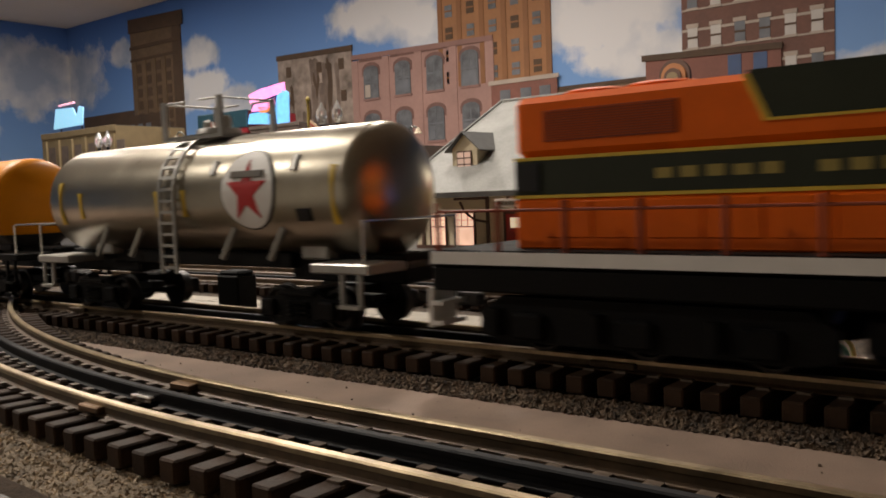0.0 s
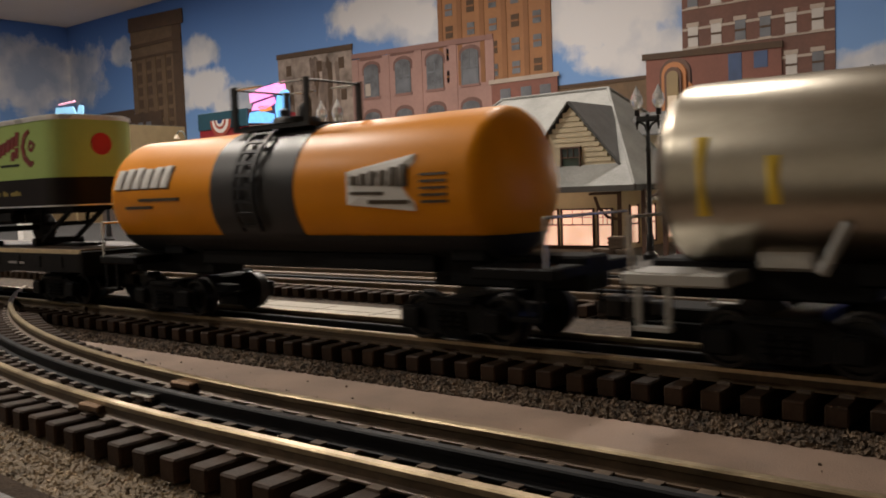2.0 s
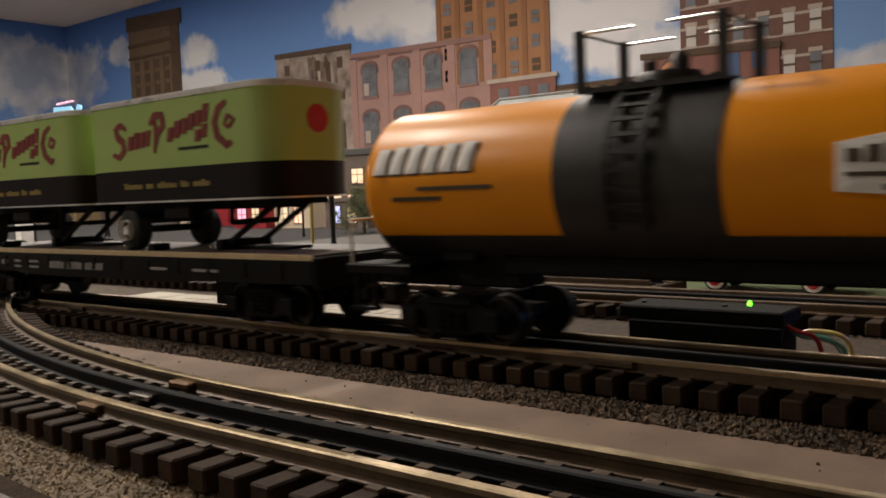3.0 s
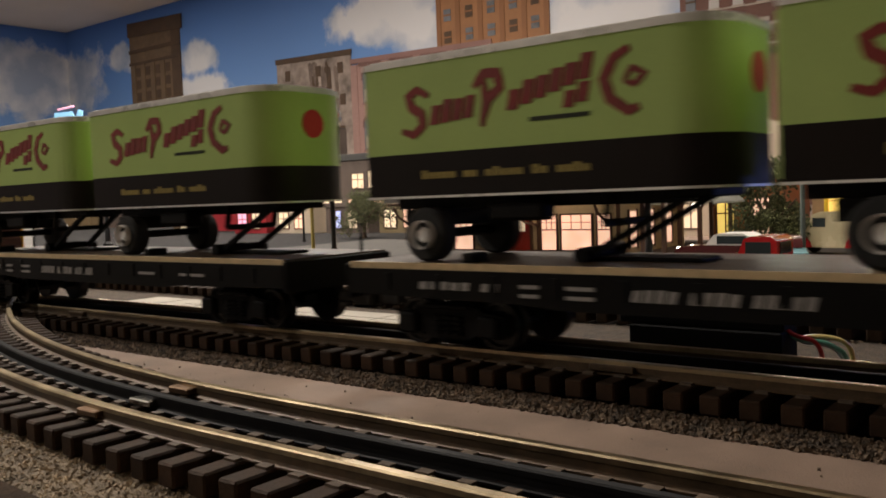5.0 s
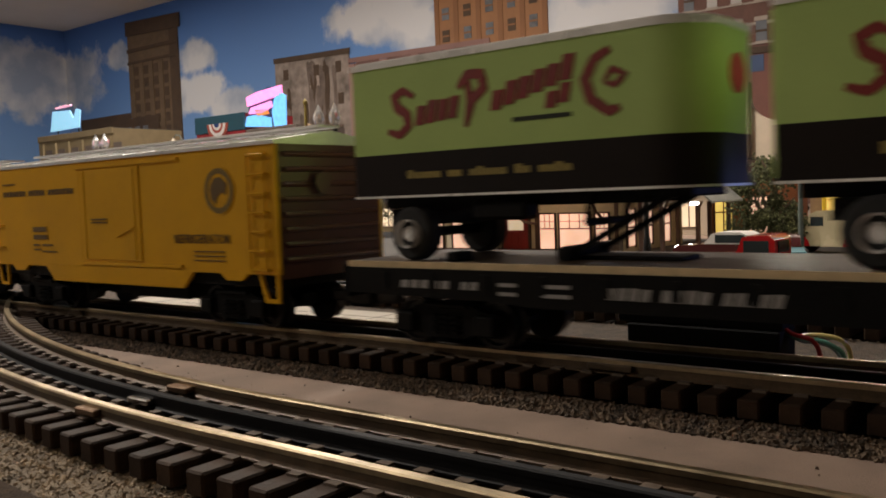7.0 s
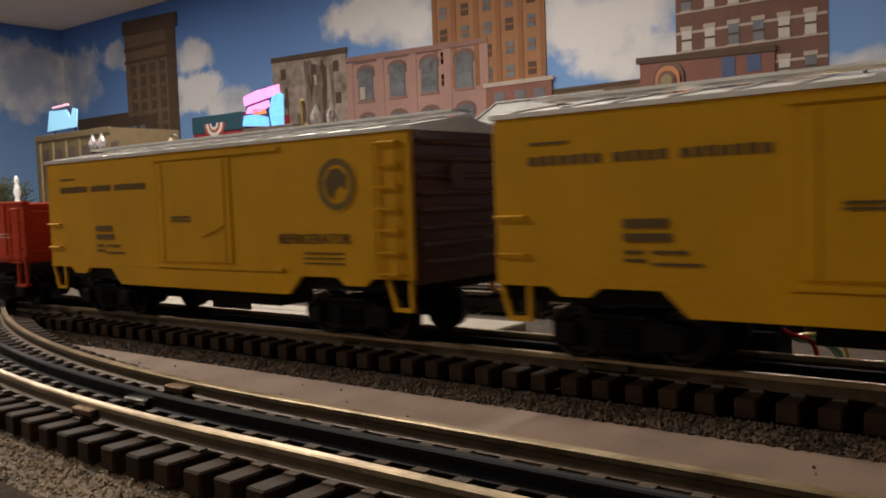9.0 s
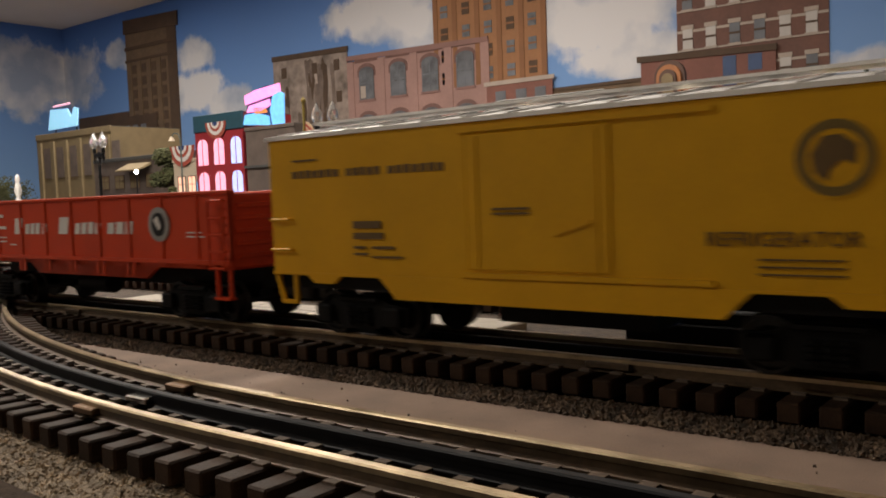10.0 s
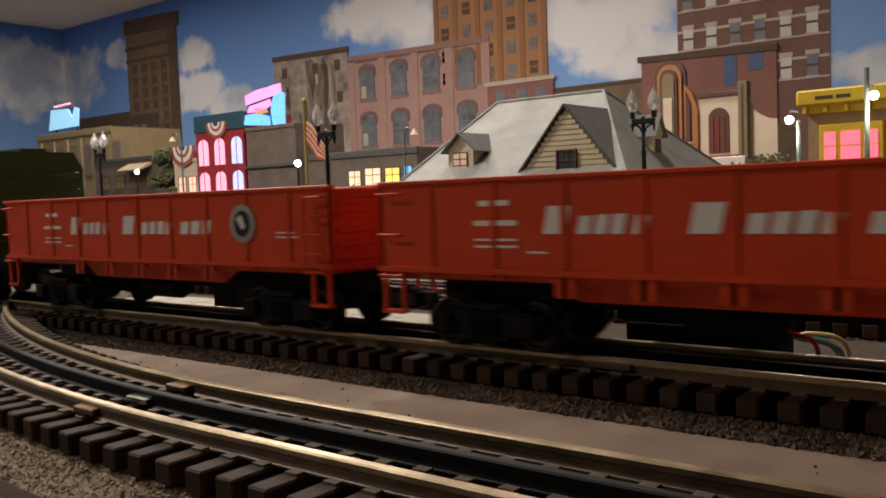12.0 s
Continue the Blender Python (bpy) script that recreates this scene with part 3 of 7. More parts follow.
def star(cx, cz, r, k=0.4):
    return [(cx + (r if i % 2 == 0 else r * k) * math.sin(i * math.pi / 5), cz + (r if i % 2 == 0 else r * k) * math.cos(i * math.pi / 5)) for i in range(10)]


def on_tank(outline, y0, r, zc, thick):
    """A flat emblem wrapped on to the near side of a tank."""
    bm = bmesh.new()

    def at(x, z, q):
        d = max(-0.98, min(0.98, (z - zc) / r))
        a = math.asin(d)
        return (x, -math.cos(a) * q, zc + math.sin(a) * q)

    cx = sum(p[0] for p in outline) / len(outline)
    cz = sum(p[1] for p in outline) / len(outline)
    rings = []
    steps = 6
    for k in range(steps + 1):
        f = k / steps
        rings.append([bm.verts.new(at(cx + (x - cx) * f, cz + (z - cz) * f, r + thick)) for x, z in outline] if k else [bm.verts.new(at(cx, cz, r + thick))])
    rings.append([bm.verts.new(at(x, z, r - 0.0005)) for x, z in outline])
    n = len(outline)
    for p, q in zip(rings, rings[1:]):
        for k in range(n):
            j = (k + 1) % n
            if len(p) == 1:
                bm.faces.new((p[0], q[k], q[j]))
            else:
                bm.faces.new((p[k], p[j], q[j], q[k]))
    return bm


def silver_tank(u0, u1):
    uc, half = (u0 + u1) / 2, (u1 - u0) / 2
    c = rolling("tank_car", uc, "bright plated tank car with a red star emblem", "tank car")
    r, zc = 0.0280, 0.0570
    tank = tank_shell(0.221, r, zc, 0.010)
    bmesh.ops.translate(tank, verts=tank.verts, vec=(-0.0005, 0, 0))
    part("tank", tank, MAT_SILVER, c, "bright plated cylindrical tank", True)
    tank_frame(c, half, MAT_SILVERPAINT, True)
    for k in (-0.069, -0.0385, 0.034, 0.066):
        part("brace", rods([(k, -0.0265, 0.0290), (k + 0.006, -0.0235, 0.0425)], 0.0016), MAT_SILVERPAINT, c)
    walkway(c, zc + r - 0.001, 0.0215, MAT_SILVERPAINT, 0.019, 0.0015)
    lad = make_ladder(c, -0.0004, 0.0110, 0.022, 0.058, -0.0305, 7, MAT_SILVERPAINT)
    bent_ladder(c, -0.0059, 0.0051, 2, 72, 0.0300, zc, 7, MAT_SILVERPAINT)
    e = part("emblem_rim", on_tank(ellipse(0.0550, zc + 0.0018, 0.0178, 0.0170), 0, r, zc, 0.0006), MAT_BLACK, c, "thin dark rim")
    e = part("emblem", on_tank(ellipse(0.0550, zc + 0.0018, 0.0169, 0.0161), 0, r, zc, 0.0010), MAT_WHITE, c, "round white emblem with a red star")
    part("star", on_tank(star(0.0550, zc + 0.0010, 0.0132), 0, r, zc, 0.0015), MAT_RED, e, "red five-pointed star")
    part("lettering", on_tank([(0.0445, zc + 0.0068), (0.0655, zc + 0.0068), (0.0655, zc + 0.0094), (0.0445, zc + 0.0094)], 0, r, zc, 0.0019), MAT_DARKPRINT, e, "dark bar of lettering")
    for k, lo, hi in ((-0.1010, -0.012, 0.010), (-0.0808, -0.009, 0.004), (-0.0120, -0.009, 0.003), (0.0088, -0.009, 0.003), (0.1060, -0.013, 0.010)):
        part("mark", on_tank([(k - 0.0018, zc + lo), (k + 0.0018, zc + lo), (k + 0.0018, zc + hi), (k - 0.0018, zc + hi)], 0, r, zc, 0.0006), MAT_STRIPE, c, "yellow printed mark")
    part("placard", on_tank([(0.0845, zc - 0.0115), (0.0925, zc - 0.0115), (0.0925, zc - 0.0065), (0.0845, zc - 0.0065)], 0, r, zc, 0.0009), MAT_BLACK, c, "small dark placard")
    for k in (0.030, 0.083):
        part("bracket", on_tank([(k - 0.0016, zc + 0.009), (k + 0.0016, zc + 0.009), (k + 0.0016, zc + 0.015), (k - 0.0016, zc + 0.015)], 0, r, zc, 0.0012), MAT_SILVERPAINT, c)
    return c


def orange_tank(u0, u1):
    uc, half = (u0 + u1) / 2, (u1 - u0) / 2
    c = rolling("tank_car", uc, "orange tank car with a charcoal middle band", "tank car")
    r, zc = 0.0282, 0.0570
    tank = tank_shell(0.219, r, zc, 0.012)
    bmesh.ops.translate(tank, verts=tank.verts, vec=(-0.0110, 0, 0))
    part("tank", tank, MAT_ORANGE_TANK, c, "orange cylindrical tank", True)
    part("middle_band", lathe(bmesh.new(), [(r - 0.001, -0.0271), (r + 0.0004, -0.0271), (r + 0.0004, 0.0271), (r - 0.001, 0.0271)], Matrix.Translation((-0.0151, 0, zc)) @ pose(0, 0, 0, 0, 90, 0), 56), MAT_BAND, c, "charcoal painted band", True)
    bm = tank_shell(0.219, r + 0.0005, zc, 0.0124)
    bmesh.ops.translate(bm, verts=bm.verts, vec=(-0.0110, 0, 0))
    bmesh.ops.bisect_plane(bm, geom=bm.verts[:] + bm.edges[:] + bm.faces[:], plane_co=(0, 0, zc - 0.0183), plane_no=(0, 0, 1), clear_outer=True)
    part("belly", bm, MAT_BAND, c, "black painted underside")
    tank_frame(c, half, MAT_UNDER, False)
    walkway(c, zc + r - 0.001, 0.0235, MAT_BAND, 0.020, -0.0145)
    bent_ladder(c, -0.0225, -0.0105, -32, 70, 0.0302, zc, 10, MAT_BLACK)
    p = part("name_panel", on_tank([(0.0425, zc - 0.006), (0.0757, zc - 0.0087), (0.0757, zc + 0.0112), (0.0425, zc + 0.0062)], 0, r, zc, 0.0009), MAT_WHITE, c, "white tapered name panel")
    for k in range(6):
        xa = 0.0448 + k * 0.0049
        for q in letter_quads(xa, xa + 0.0041, zc + 0.0012 - 0.00024 * k, zc + 0.0047 + 0.0006 * k, k + 1, 0.0, 0.34):
            part("letter_shape", on_tank(q, 0, r, zc, 0.0013), MAT_DARKPRINT, p)
    part("lettering", on_tank([(0.0450, zc - 0.0022), (0.0620, zc - 0.0028), (0.0620, zc - 0.0016), (0.0450, zc - 0.0012)], 0, r, zc, 0.0013), MAT_DARKPRINT, p, "dark bar of lettering")
    part("lettering", on_tank([(0.0540, zc - 0.0058), (0.0735, zc - 0.0062), (0.0735, zc - 0.0048), (0.0540, zc - 0.0044)], 0, r, zc, 0.0013), MAT_DARKPRINT, p, "dark bar of lettering")
    for k in range(6):
        for q in letter_quads(-0.1195 + k * 0.0077, -0.1125 + k * 0.0077, zc + 0.0042, zc + 0.0140, k + 1, 0.18, 0.34):
            part("letter_shape", on_tank([(a + 0.0008, b - 0.0006) for a, b in q], 0, r, zc, 0.0005), MAT_DARKPRINT, c)
            part("letter_shape", on_tank(q, 0, r, zc, 0.0009), MAT_WHITE, c, "white slanted letter shape")
    for k in range(5):
        z = zc + 0.0035 - k * 0.0024
        part("fine_print", on_tank([(0.079, z), (0.0910, z), (0.0910, z + 0.0009), (0.079, z + 0.0009)], 0, r, zc, 0.0006), MAT_DARKPRINT, c)
    for z0, xa, xb in ((-0.002, -0.098, -0.066), (-0.0055, -0.110, -0.088)):
        part("fine_print", on_tank([(xa, zc + z0), (xb, zc + z0), (xb, zc + z0 + 0.0014), (xa, zc + z0 + 0.0014)], 0, r, zc, 0.0006), MAT_DARKPRINT, c)
    return c


def flat_car(u0, u1):
    uc, half = (u0 + u1) / 2, (u1 - u0) / 2
    c = rolling("flat_car", uc, "long black flat car with a brown wooden deck", "flat car")
    belly = [(-half, 0.0195), (-0.085, 0.0185), (-0.070, 0.0172), (0.070, 0.0172), (0.085, 0.0185), (half, 0.0195), (half, 0.0290), (-half, 0.0290)]
    for y in (-0.0285, 0.0315):
        part("side_sill", prism(bmesh.new(), belly, Matrix.Translation((0, y, 0)) @ FRONT, 0.003), MAT_UNDER, c, "black fish-bellied side sill")
    part("centre_sill", profile([(-0.008, 0.0265), (0.008, 0.0265), (0.006, 0.015), (-0.006, 0.015)], -half + 0.06, half - 0.06), MAT_UNDER, c)
    deck = part("deck", boxes((-half + 0.001, half - 0.001, -0.0305, 0.0305, 0.0290, 0.0312)), MAT_DECK, c, "brown planked deck")
    part("deck_edge", boxes((-half + 0.001, half - 0.001, -0.0312, -0.0305, 0.0290, 0.0313)), MAT_DECKEDGE, deck, "pale worn plank edge")
    for x in np.linspace(-half + 0.02, half - 0.02, 13):
        part("stake_pocket", boxes((x - 0.0014, x + 0.0014, -0.0320, -0.0315, 0.0215, 0.0275)), MAT_UNDER, c)
    print_letters([(-0.127, -0.104, 0.0222, 0.0250, 5, 0.2, 0.2), (-0.100, -0.092, 0.0222, 0.0250, 2, 0.2, 0.2), (-0.045, -0.030, 0.0212, 0.0250, 4, 0.25, 0.2), (-0.027, -0.012, 0.0212, 0.0250, 4, 0.25, 0.2), (-0.009, 0.008, 0.0212, 0.0250, 5, 0.25, 0.2)], -0.0315, MAT_WORNWHITE, c, "worn white lettering shape")
    print_bars("fine_print", [(-0.084, -0.077, 0.0238, 0.0250), (-0.084, -0.077, 0.0208, 0.022), (-0.067, -0.057, 0.0238, 0.0250), (-0.067, -0.057, 0.0208, 0.022), (0.05, 0.063, 0.0228, 0.0240), (0.083, 0.101, 0.0228, 0.0240)], -0.0316, MAT_WORNWHITE, c, "worn white lettering bars")
    for s in (-1, 1):
        make_coupler(c, s * half, s)
        make_truck(c, s * (half - 0.042))
        part("end_beam", boxes((s * half - 0.0015, s * half + 0.0015, -0.0315, 0.0315, 0.0175, 0.0305), bevel=0.0005), MAT_UNDER, c)
        part("brake_stand", rods([(s * (half - 0.004), 0.018, 0.031), (s * (half - 0.004), 0.018, 0.044)], 0.0007), MAT_UNDER, c)
    return c


def ribbon(path, w):
    """The outline of a stroke along a path, thick in its middle."""
    left, right = [], []
    n = len(path)
    for k, (x, z) in enumerate(path):
        (xa, za), (xb, zb) = path[max(0, k - 1)], path[min(n - 1, k + 1)]
        d = math.hypot(xb - xa, zb - za) or 1.0
        q = w * (0.55 + 0.45 * math.sin(math.pi * k / (n - 1)))
        left.append((x - (zb - za) / d * q, z + (xb - xa) / d * q))
        right.append((x + (zb - za) / d * q, z - (xb - xa) / d * q))
    return left, right


def flourish(x0, z0, s, h):
    """Painted curls that climb to the far end, with rows of short strokes between them."""
    made = []

    def at(x, z):
        return (x0 + s * x, z0 + h * z)

    def curl(points, w):
        fine = []
        for (xa, za), (xb, zb) in zip(points, points[1:]):
            fine += [(xa + (xb - xa) * f, za + (zb - za) * f) for f in (0.0, 0.5)]
        fine.append(points[-1])
        left, right = ribbon([at(*p) for p in fine], w)
        made.append(panel(left + right[::-1], -0.0260, 0.0004))

    def row(x, z, w, tall, n, rise):
        for k in range(n):
            a = x + k * w / n
            lo = z + rise * k
            made.append(panel([at(*p) for p in letter_outline(a, a + w / n * 0.90, lo, lo + tall * (1.0 + 0.12 * (k % 2)), k + 1, 0.10, 0.40)], -0.0260, 0.0004))

    curl([(0.125, 0.34), (0.075, 0.40), (0.030, 0.35), (0.045, 0.26), (0.090, 0.20), (0.095, 0.10), (0.050, 0.03), (-0.005, 0.07)], 0.0019)
    row(0.125, 0.10, 0.205, 0.17, 4, 0.010)
    curl([(0.335, 0.36), (0.375, 0.46), (0.435, 0.45), (0.445, 0.34), (0.395, 0.25), (0.375, 0.12)], 0.0019)
    curl([(0.375, 0.44), (0.385, 0.25), (0.365, 0.05)], 0.0015)
    row(0.468, 0.155, 0.335, 0.165, 6, 0.033)
    row(0.690, 0.13, 0.10, 0.13, 2, 0.03)
    curl([(0.935, 0.50), (0.880, 0.44), (0.845, 0.30), (0.865, 0.16), (0.930, 0.06), (0.965, 0.09)], 0.0019)
    curl([(0.915, 0.27), (0.940, 0.36), (0.985, 0.31), (0.950, 0.24), (0.915, 0.27)], 0.0011)
    return made


def semi_trailer(u, flat):
    """u: the rear end; the body runs forward from it."""
    L, hw = 0.137, 0.026
    t = rolling("semi_trailer", u, "lime green and dark brown box semi-trailer chained on a flat car", "trailer")

    def plan(grow=0.0):
        r = 0.018
        pts = [(-grow, -hw - grow), (L - r, -hw - grow)]
        for k in range(1, 9):
            a = radians(-90 + 90 * k / 8)
            pts.append((L - r + (r + grow) * math.cos(a), -hw + r + (r + grow) * math.sin(a)))
        pts += [(p, -q) for p, q in pts[::-1]]
        return pts

    def slab(z0, z1, grow=0.0):
        return prism(bmesh.new(), plan(grow), Matrix.Translation((0, 0, z0)), z1 - z0)

    part("lower_body", slab(0.0545, 0.0702), MAT_BOXBROWN_DARK, t, "dark brown lower body", True)
    part("upper_body", slab(0.0702, 0.1020), MAT_GREEN, t, "lime green upper body", True)
    bm = prism(bmesh.new(), plan(0.0006), Matrix.Translation((0, 0, 0.1018)), 0.0022)
    prism(bm, plan(-0.0012), Matrix.Translation((0, 0, 0.1040)), 0.0008)
    part("roof", bm, MAT_ROOFGREY, t, "polished aluminium roof", True)
    part("belt_rail", slab(0.0542, 0.0550, 0.0004), MAT_ROOFGREY, t, "thin bright rail")
    for bm in flourish(0.018, 0.0755, 0.096, 0.043):
        part("flourish_shape", bm, MAT_SCRIPT, t, "dark red painted flourish")
    print_bars("fine_print", [(0.072, 0.094, 0.0778, 0.0792)], -0.0260, MAT_LOCO_GREEN, t)
    print_bars("lettering", [(0.026 + k * 0.0031, 0.0284 + k * 0.0031, 0.0610, 0.0632 + 0.0008 * (k % 5 == 0)) for k in range(22) if k not in (5, 8, 14, 17)], -0.0260, MAT_GOLD, t, "small gold lettering bars")
    part("front_roundel", lathe(bmesh.new(), [(0, 0.0), (0.0062, 0.0), (0.0062, 0.0006), (0, 0.0006)], pose(L - 0.0002, 0.0, 0.0885, 0, 90, 0), 28), MAT_RED, t, "round red emblem")
    part("rear_door", boxes((-0.0012, 0.0, -0.0245, -0.0005, 0.056, 0.101), (-0.0012, 0.0, 0.0005, 0.0245, 0.056, 0.101)), MAT_GREEN, t)
    part("chassis", boxes((0.002, 0.115, -0.012, -0.009, 0.050, 0.0545), (0.002, 0.115, 0.009, 0.012, 0.050, 0.0545), (0.012, 0.030, -0.02, 0.02, 0.044, 0.050)), MAT_UNDER, t)
    for y in (-0.0210, 0.0210):
        for s in (-1, 1):
            tyre = part("tyre", lathe(bmesh.new(), [(0.0052, -0.004), (0.0086, -0.004), (0.0098, -0.0028), (0.0098, 0.0028), (0.0086, 0.004), (0.0052, 0.004)], pose(0.0250, y, 0.0410, 90), 28), MAT_TYRE, t, "black rubber tyre", True) if s > 0 else None
            if tyre:
                o = -1 if y < 0 else 1
                part("rim", lathe(bmesh.new(), [(0, 0.001), (0.002, 0.002), (0.0022, 0.0005), (0.0044, -0.0005), (0.0052, 0.0028), (0.0052, -0.003), (0, -0.003)], pose(0.0250, y + o * 0.0038, 0.0410, 90 if o < 0 else -90), 24), MAT_RIM, tyre, "bright wheel rim", True)
    part("axle", rods([(0.0250, -0.0235, 0.041), (0.0250, 0.0235, 0.041)], 0.0018), MAT_UNDER, t)
    part("side_tank", boxes((0.052, 0.074, -0.023, -0.014, 0.0455, 0.0525), bevel=0.0012), MAT_UNDER, t)
    part("landing_gear", rods([(0.094, -0.014, 0.054), (0.092, -0.014, 0.0440), (0.092, 0.014, 0.0440), (0.094, 0.014, 0.054)], 0.0013), MAT_UNDER, t)
    part("hitch_base", boxes((0.078, 0.122, -0.008, 0.008, 0.0312, 0.0326), bevel=0.0004), MAT_UNDER, t)
    for y in (-0.010, 0.010):
        part("hitch_strut", prism(bmesh.new(), [(0.080, 0.0320), (0.084, 0.0320), (0.122, 0.0520), (0.117, 0.0520)], Matrix.Translation((0, y, 0)) @ FRONT, 0.002), MAT_UNDER, t)
    part("hitch_head", boxes((0.110, 0.128, -0.014, 0.014, 0.0515, 0.0545), bevel=0.0006), MAT_UNDER, t)
    part("hitch_pivot", rods([(0.083, -0.015, 0.0335), (0.083, 0.015, 0.0335)], 0.0026, 12), MAT_UNDER, t)
    part("wheel_chock", boxes((0.042, 0.047, -0.026, -0.016, 0.0312, 0.0345), bevel=0.0006), MAT_UNDER, t)
    return t


MAT_RIM = mat("aluminium_rim", (0.75, 0.74, 0.73), 0.4, 0.1)
MAT_BOXBROWN_DARK = mat("dark_brown_paint", (0.011, 0.007, 0.006), 0.5, var=0.15, spec=0.15)


def text_part(words, size, x, z, y, parent, material, name="lettering", width=0.0):
    cu = bpy.data.curves.new(name, "FONT")
    cu.body, cu.size, cu.extrude = words, size, 0.00015
    cu.resolution_u = 2
    cu.materials.append(material)
    ob = new(name, cu)
    ob.parent = parent
    ob.matrix_basis = pose(x, y, z, 90, 0, 0)
    if width:
        ob.scale = (width, 1, 1)
    return ob


def reefer(u0, u1):
    uc, half = (u0 + u1) / 2, (u1 - u0) / 2
    c = rolling("refrigerator_car", uc, "yellow refrigerator boxcar with silver roof and brown ends", "boxcar")
    z0, z1, w = 0.0245, 0.0780, 0.0315
    for s in (-1, 1):
        y0, y1 = sorted((s * w, s * (w - 0.002)))
        side = part("side", boxes((-half, half, y0, y1, z0, z1), bevel=0.0003), MAT_YELLOW, c, "yellow riveted side")
        y0, y1 = sorted((s * w, s * (w + 0.0006)))
        for a, b in ((-0.027, 0.0265),):
            part("plug_door", boxes((a, b, y0, y1, z0 + 0.004, z1 - 0.004), bevel=0.0005), MAT_YELLOW, side)
        for zt in (z1 - 0.0034, z0 + 0.0015):
            part("door_track", boxes((-0.030, 0.058, min(y0, y1) - 0.0006, max(y0, y1) + 0.0006, zt, zt + 0.0016)), MAT_YELLOW, side)
        part("latch_bar", prism(bmesh.new(), [(0.006, z0 + 0.0165), (0.0068, z0 + 0.0155), (0.0205, z0 + 0.0195), (0.0200, z0 + 0.0205)], Matrix.Translation((0, s * (w + 0.0006) + (0.0008 if s > 0 else 0), 0)) @ FRONT, 0.0008), MAT_YELLOW, side)
        for a in (-0.0225, 0.0220):
            part("lock_rod", boxes((a - 0.0005, a + 0.0005, min(y0, y1) - 0.0004, max(y0, y1) + 0.0004, z0 + 0.005, z1 - 0.005)), MAT_YELLOW, side)
        out = [(-half, z0), (-half + 0.020, z0), (-half + 0.024, z0 - 0.003), (-half + 0.034, z0 - 0.003), (-half + 0.038, z0), (-half + 0.058, z0), (-half + 0.066, z0 - 0.0076),
               (half - 0.066, z0 - 0.0076), (half - 0.058, z0), (half - 0.038, z0), (half - 0.034, z0 - 0.003), (half - 0.024, z0 - 0.003), (half - 0.020, z0), (half, z0), (half, z0 + 0.001), (-half, z0 + 0.001)]
        part("side_sill", prism(bmesh.new(), out, Matrix.Translation((0, s * w + (0.0004 if s > 0 else 0.0018), 0)) @ FRONT, 0.0022), MAT_YELLOW, side)
    for s in (-1, 1):
        x0, x1 = sorted((s * half, s * (half - 0.002)))
        end = part("end_wall", boxes((x0, x1, -w + 0.002, w - 0.002, z0 - 0.002, z1 + 0.001)), MAT_BOXBROWN, c, "brown corrugated end wall")
        for k in range(8):
            z = z0 + 0.006 + k * 0.0062
            part("rib", rods([(s * (half + 0.0002), -w + 0.004, z), (s * (half + 0.0002), w - 0.004, z)], 0.0012, 8), MAT_BOXBROWN, end, smooth=True)
        part("brake_wheel", lathe(bmesh.new(), [(0.0035, -0.0005), (0.0045, -0.0005), (0.0045, 0.0005), (0.0035, 0.0005)], pose(s * (half + 0.003), -0.008, 0.062, 0, 90, 0), 18), MAT_BOXBROWN, end)
        for sy in (-1, 1):
            part("ladder", make_grabs(s * (half - 0.0105), sy * (w + 0.0016), z0 + 0.002, z1 - 0.004, 7, 0.0105) if s > 0 else make_grabs(s * (half - 0.0065), sy * (w + 0.0016), z0 + 0.010, z0 + 0.022, 2, 0.011), MAT_YELLOW, c, "yellow grab irons")
            xs = s * (half - 0.007)
            yy = sy * (w - 0.001) + 0.0007
            part("step", prism(bmesh.new(), [(xs - 0.0065, z0), (xs - 0.0052, z0), (xs - 0.0012, z0 - 0.0102), (xs + 0.0043, z0 - 0.0102), (xs + 0.0043, z0), (xs + 0.0058, z0), (xs + 0.0058, z0 - 0.0118), (xs - 0.0030, z0 - 0.0118)], Matrix.Translation((0, yy, 0)) @ FRONT, 0.0014), MAT_YELLOW, c, "yellow sill step")
        make_coupler(c, s * half, s)
        make_truck(c, s * (half - 0.040))
    part("roof", profile([(-w - 0.001, z1), (w + 0.001, z1), (w + 0.001, z1 + 0.0015), (0.0, z1 + 0.0062), (-w - 0.001, z1 + 0.0015)], -half - 0.0008, half + 0.0008), MAT_ROOFGREY, c, "bright aluminium roof")
    for k in range(14):
        x = -half + 0.009 + k * (2 * half - 0.018) / 13
        part("roof_seam", profile([(-w - 0.0012, z1 + 0.0013), (0, z1 + 0.0060), (w + 0.0012, z1 + 0.0013), (w + 0.0012, z1 + 0.0021), (0, z1 + 0.0069), (-w - 0.0012, z1 + 0.0021)], x - 0.0007, x + 0.0007), MAT_ROOFGREY, c)
    part("running_board", boxes((-half, half, -0.006, 0.006, z1 + 0.0075, z1 + 0.0086)), MAT_ROOFGREY, c)
    part("floor_frame", boxes((-half + 0.002, half - 0.002, -0.028, 0.028, 0.019, z0 + 0.001), (-0.03, 0.03, -0.01, 0.01, 0.008, 0.019)), MAT_UNDER, c)
    y = -w - 0.0003
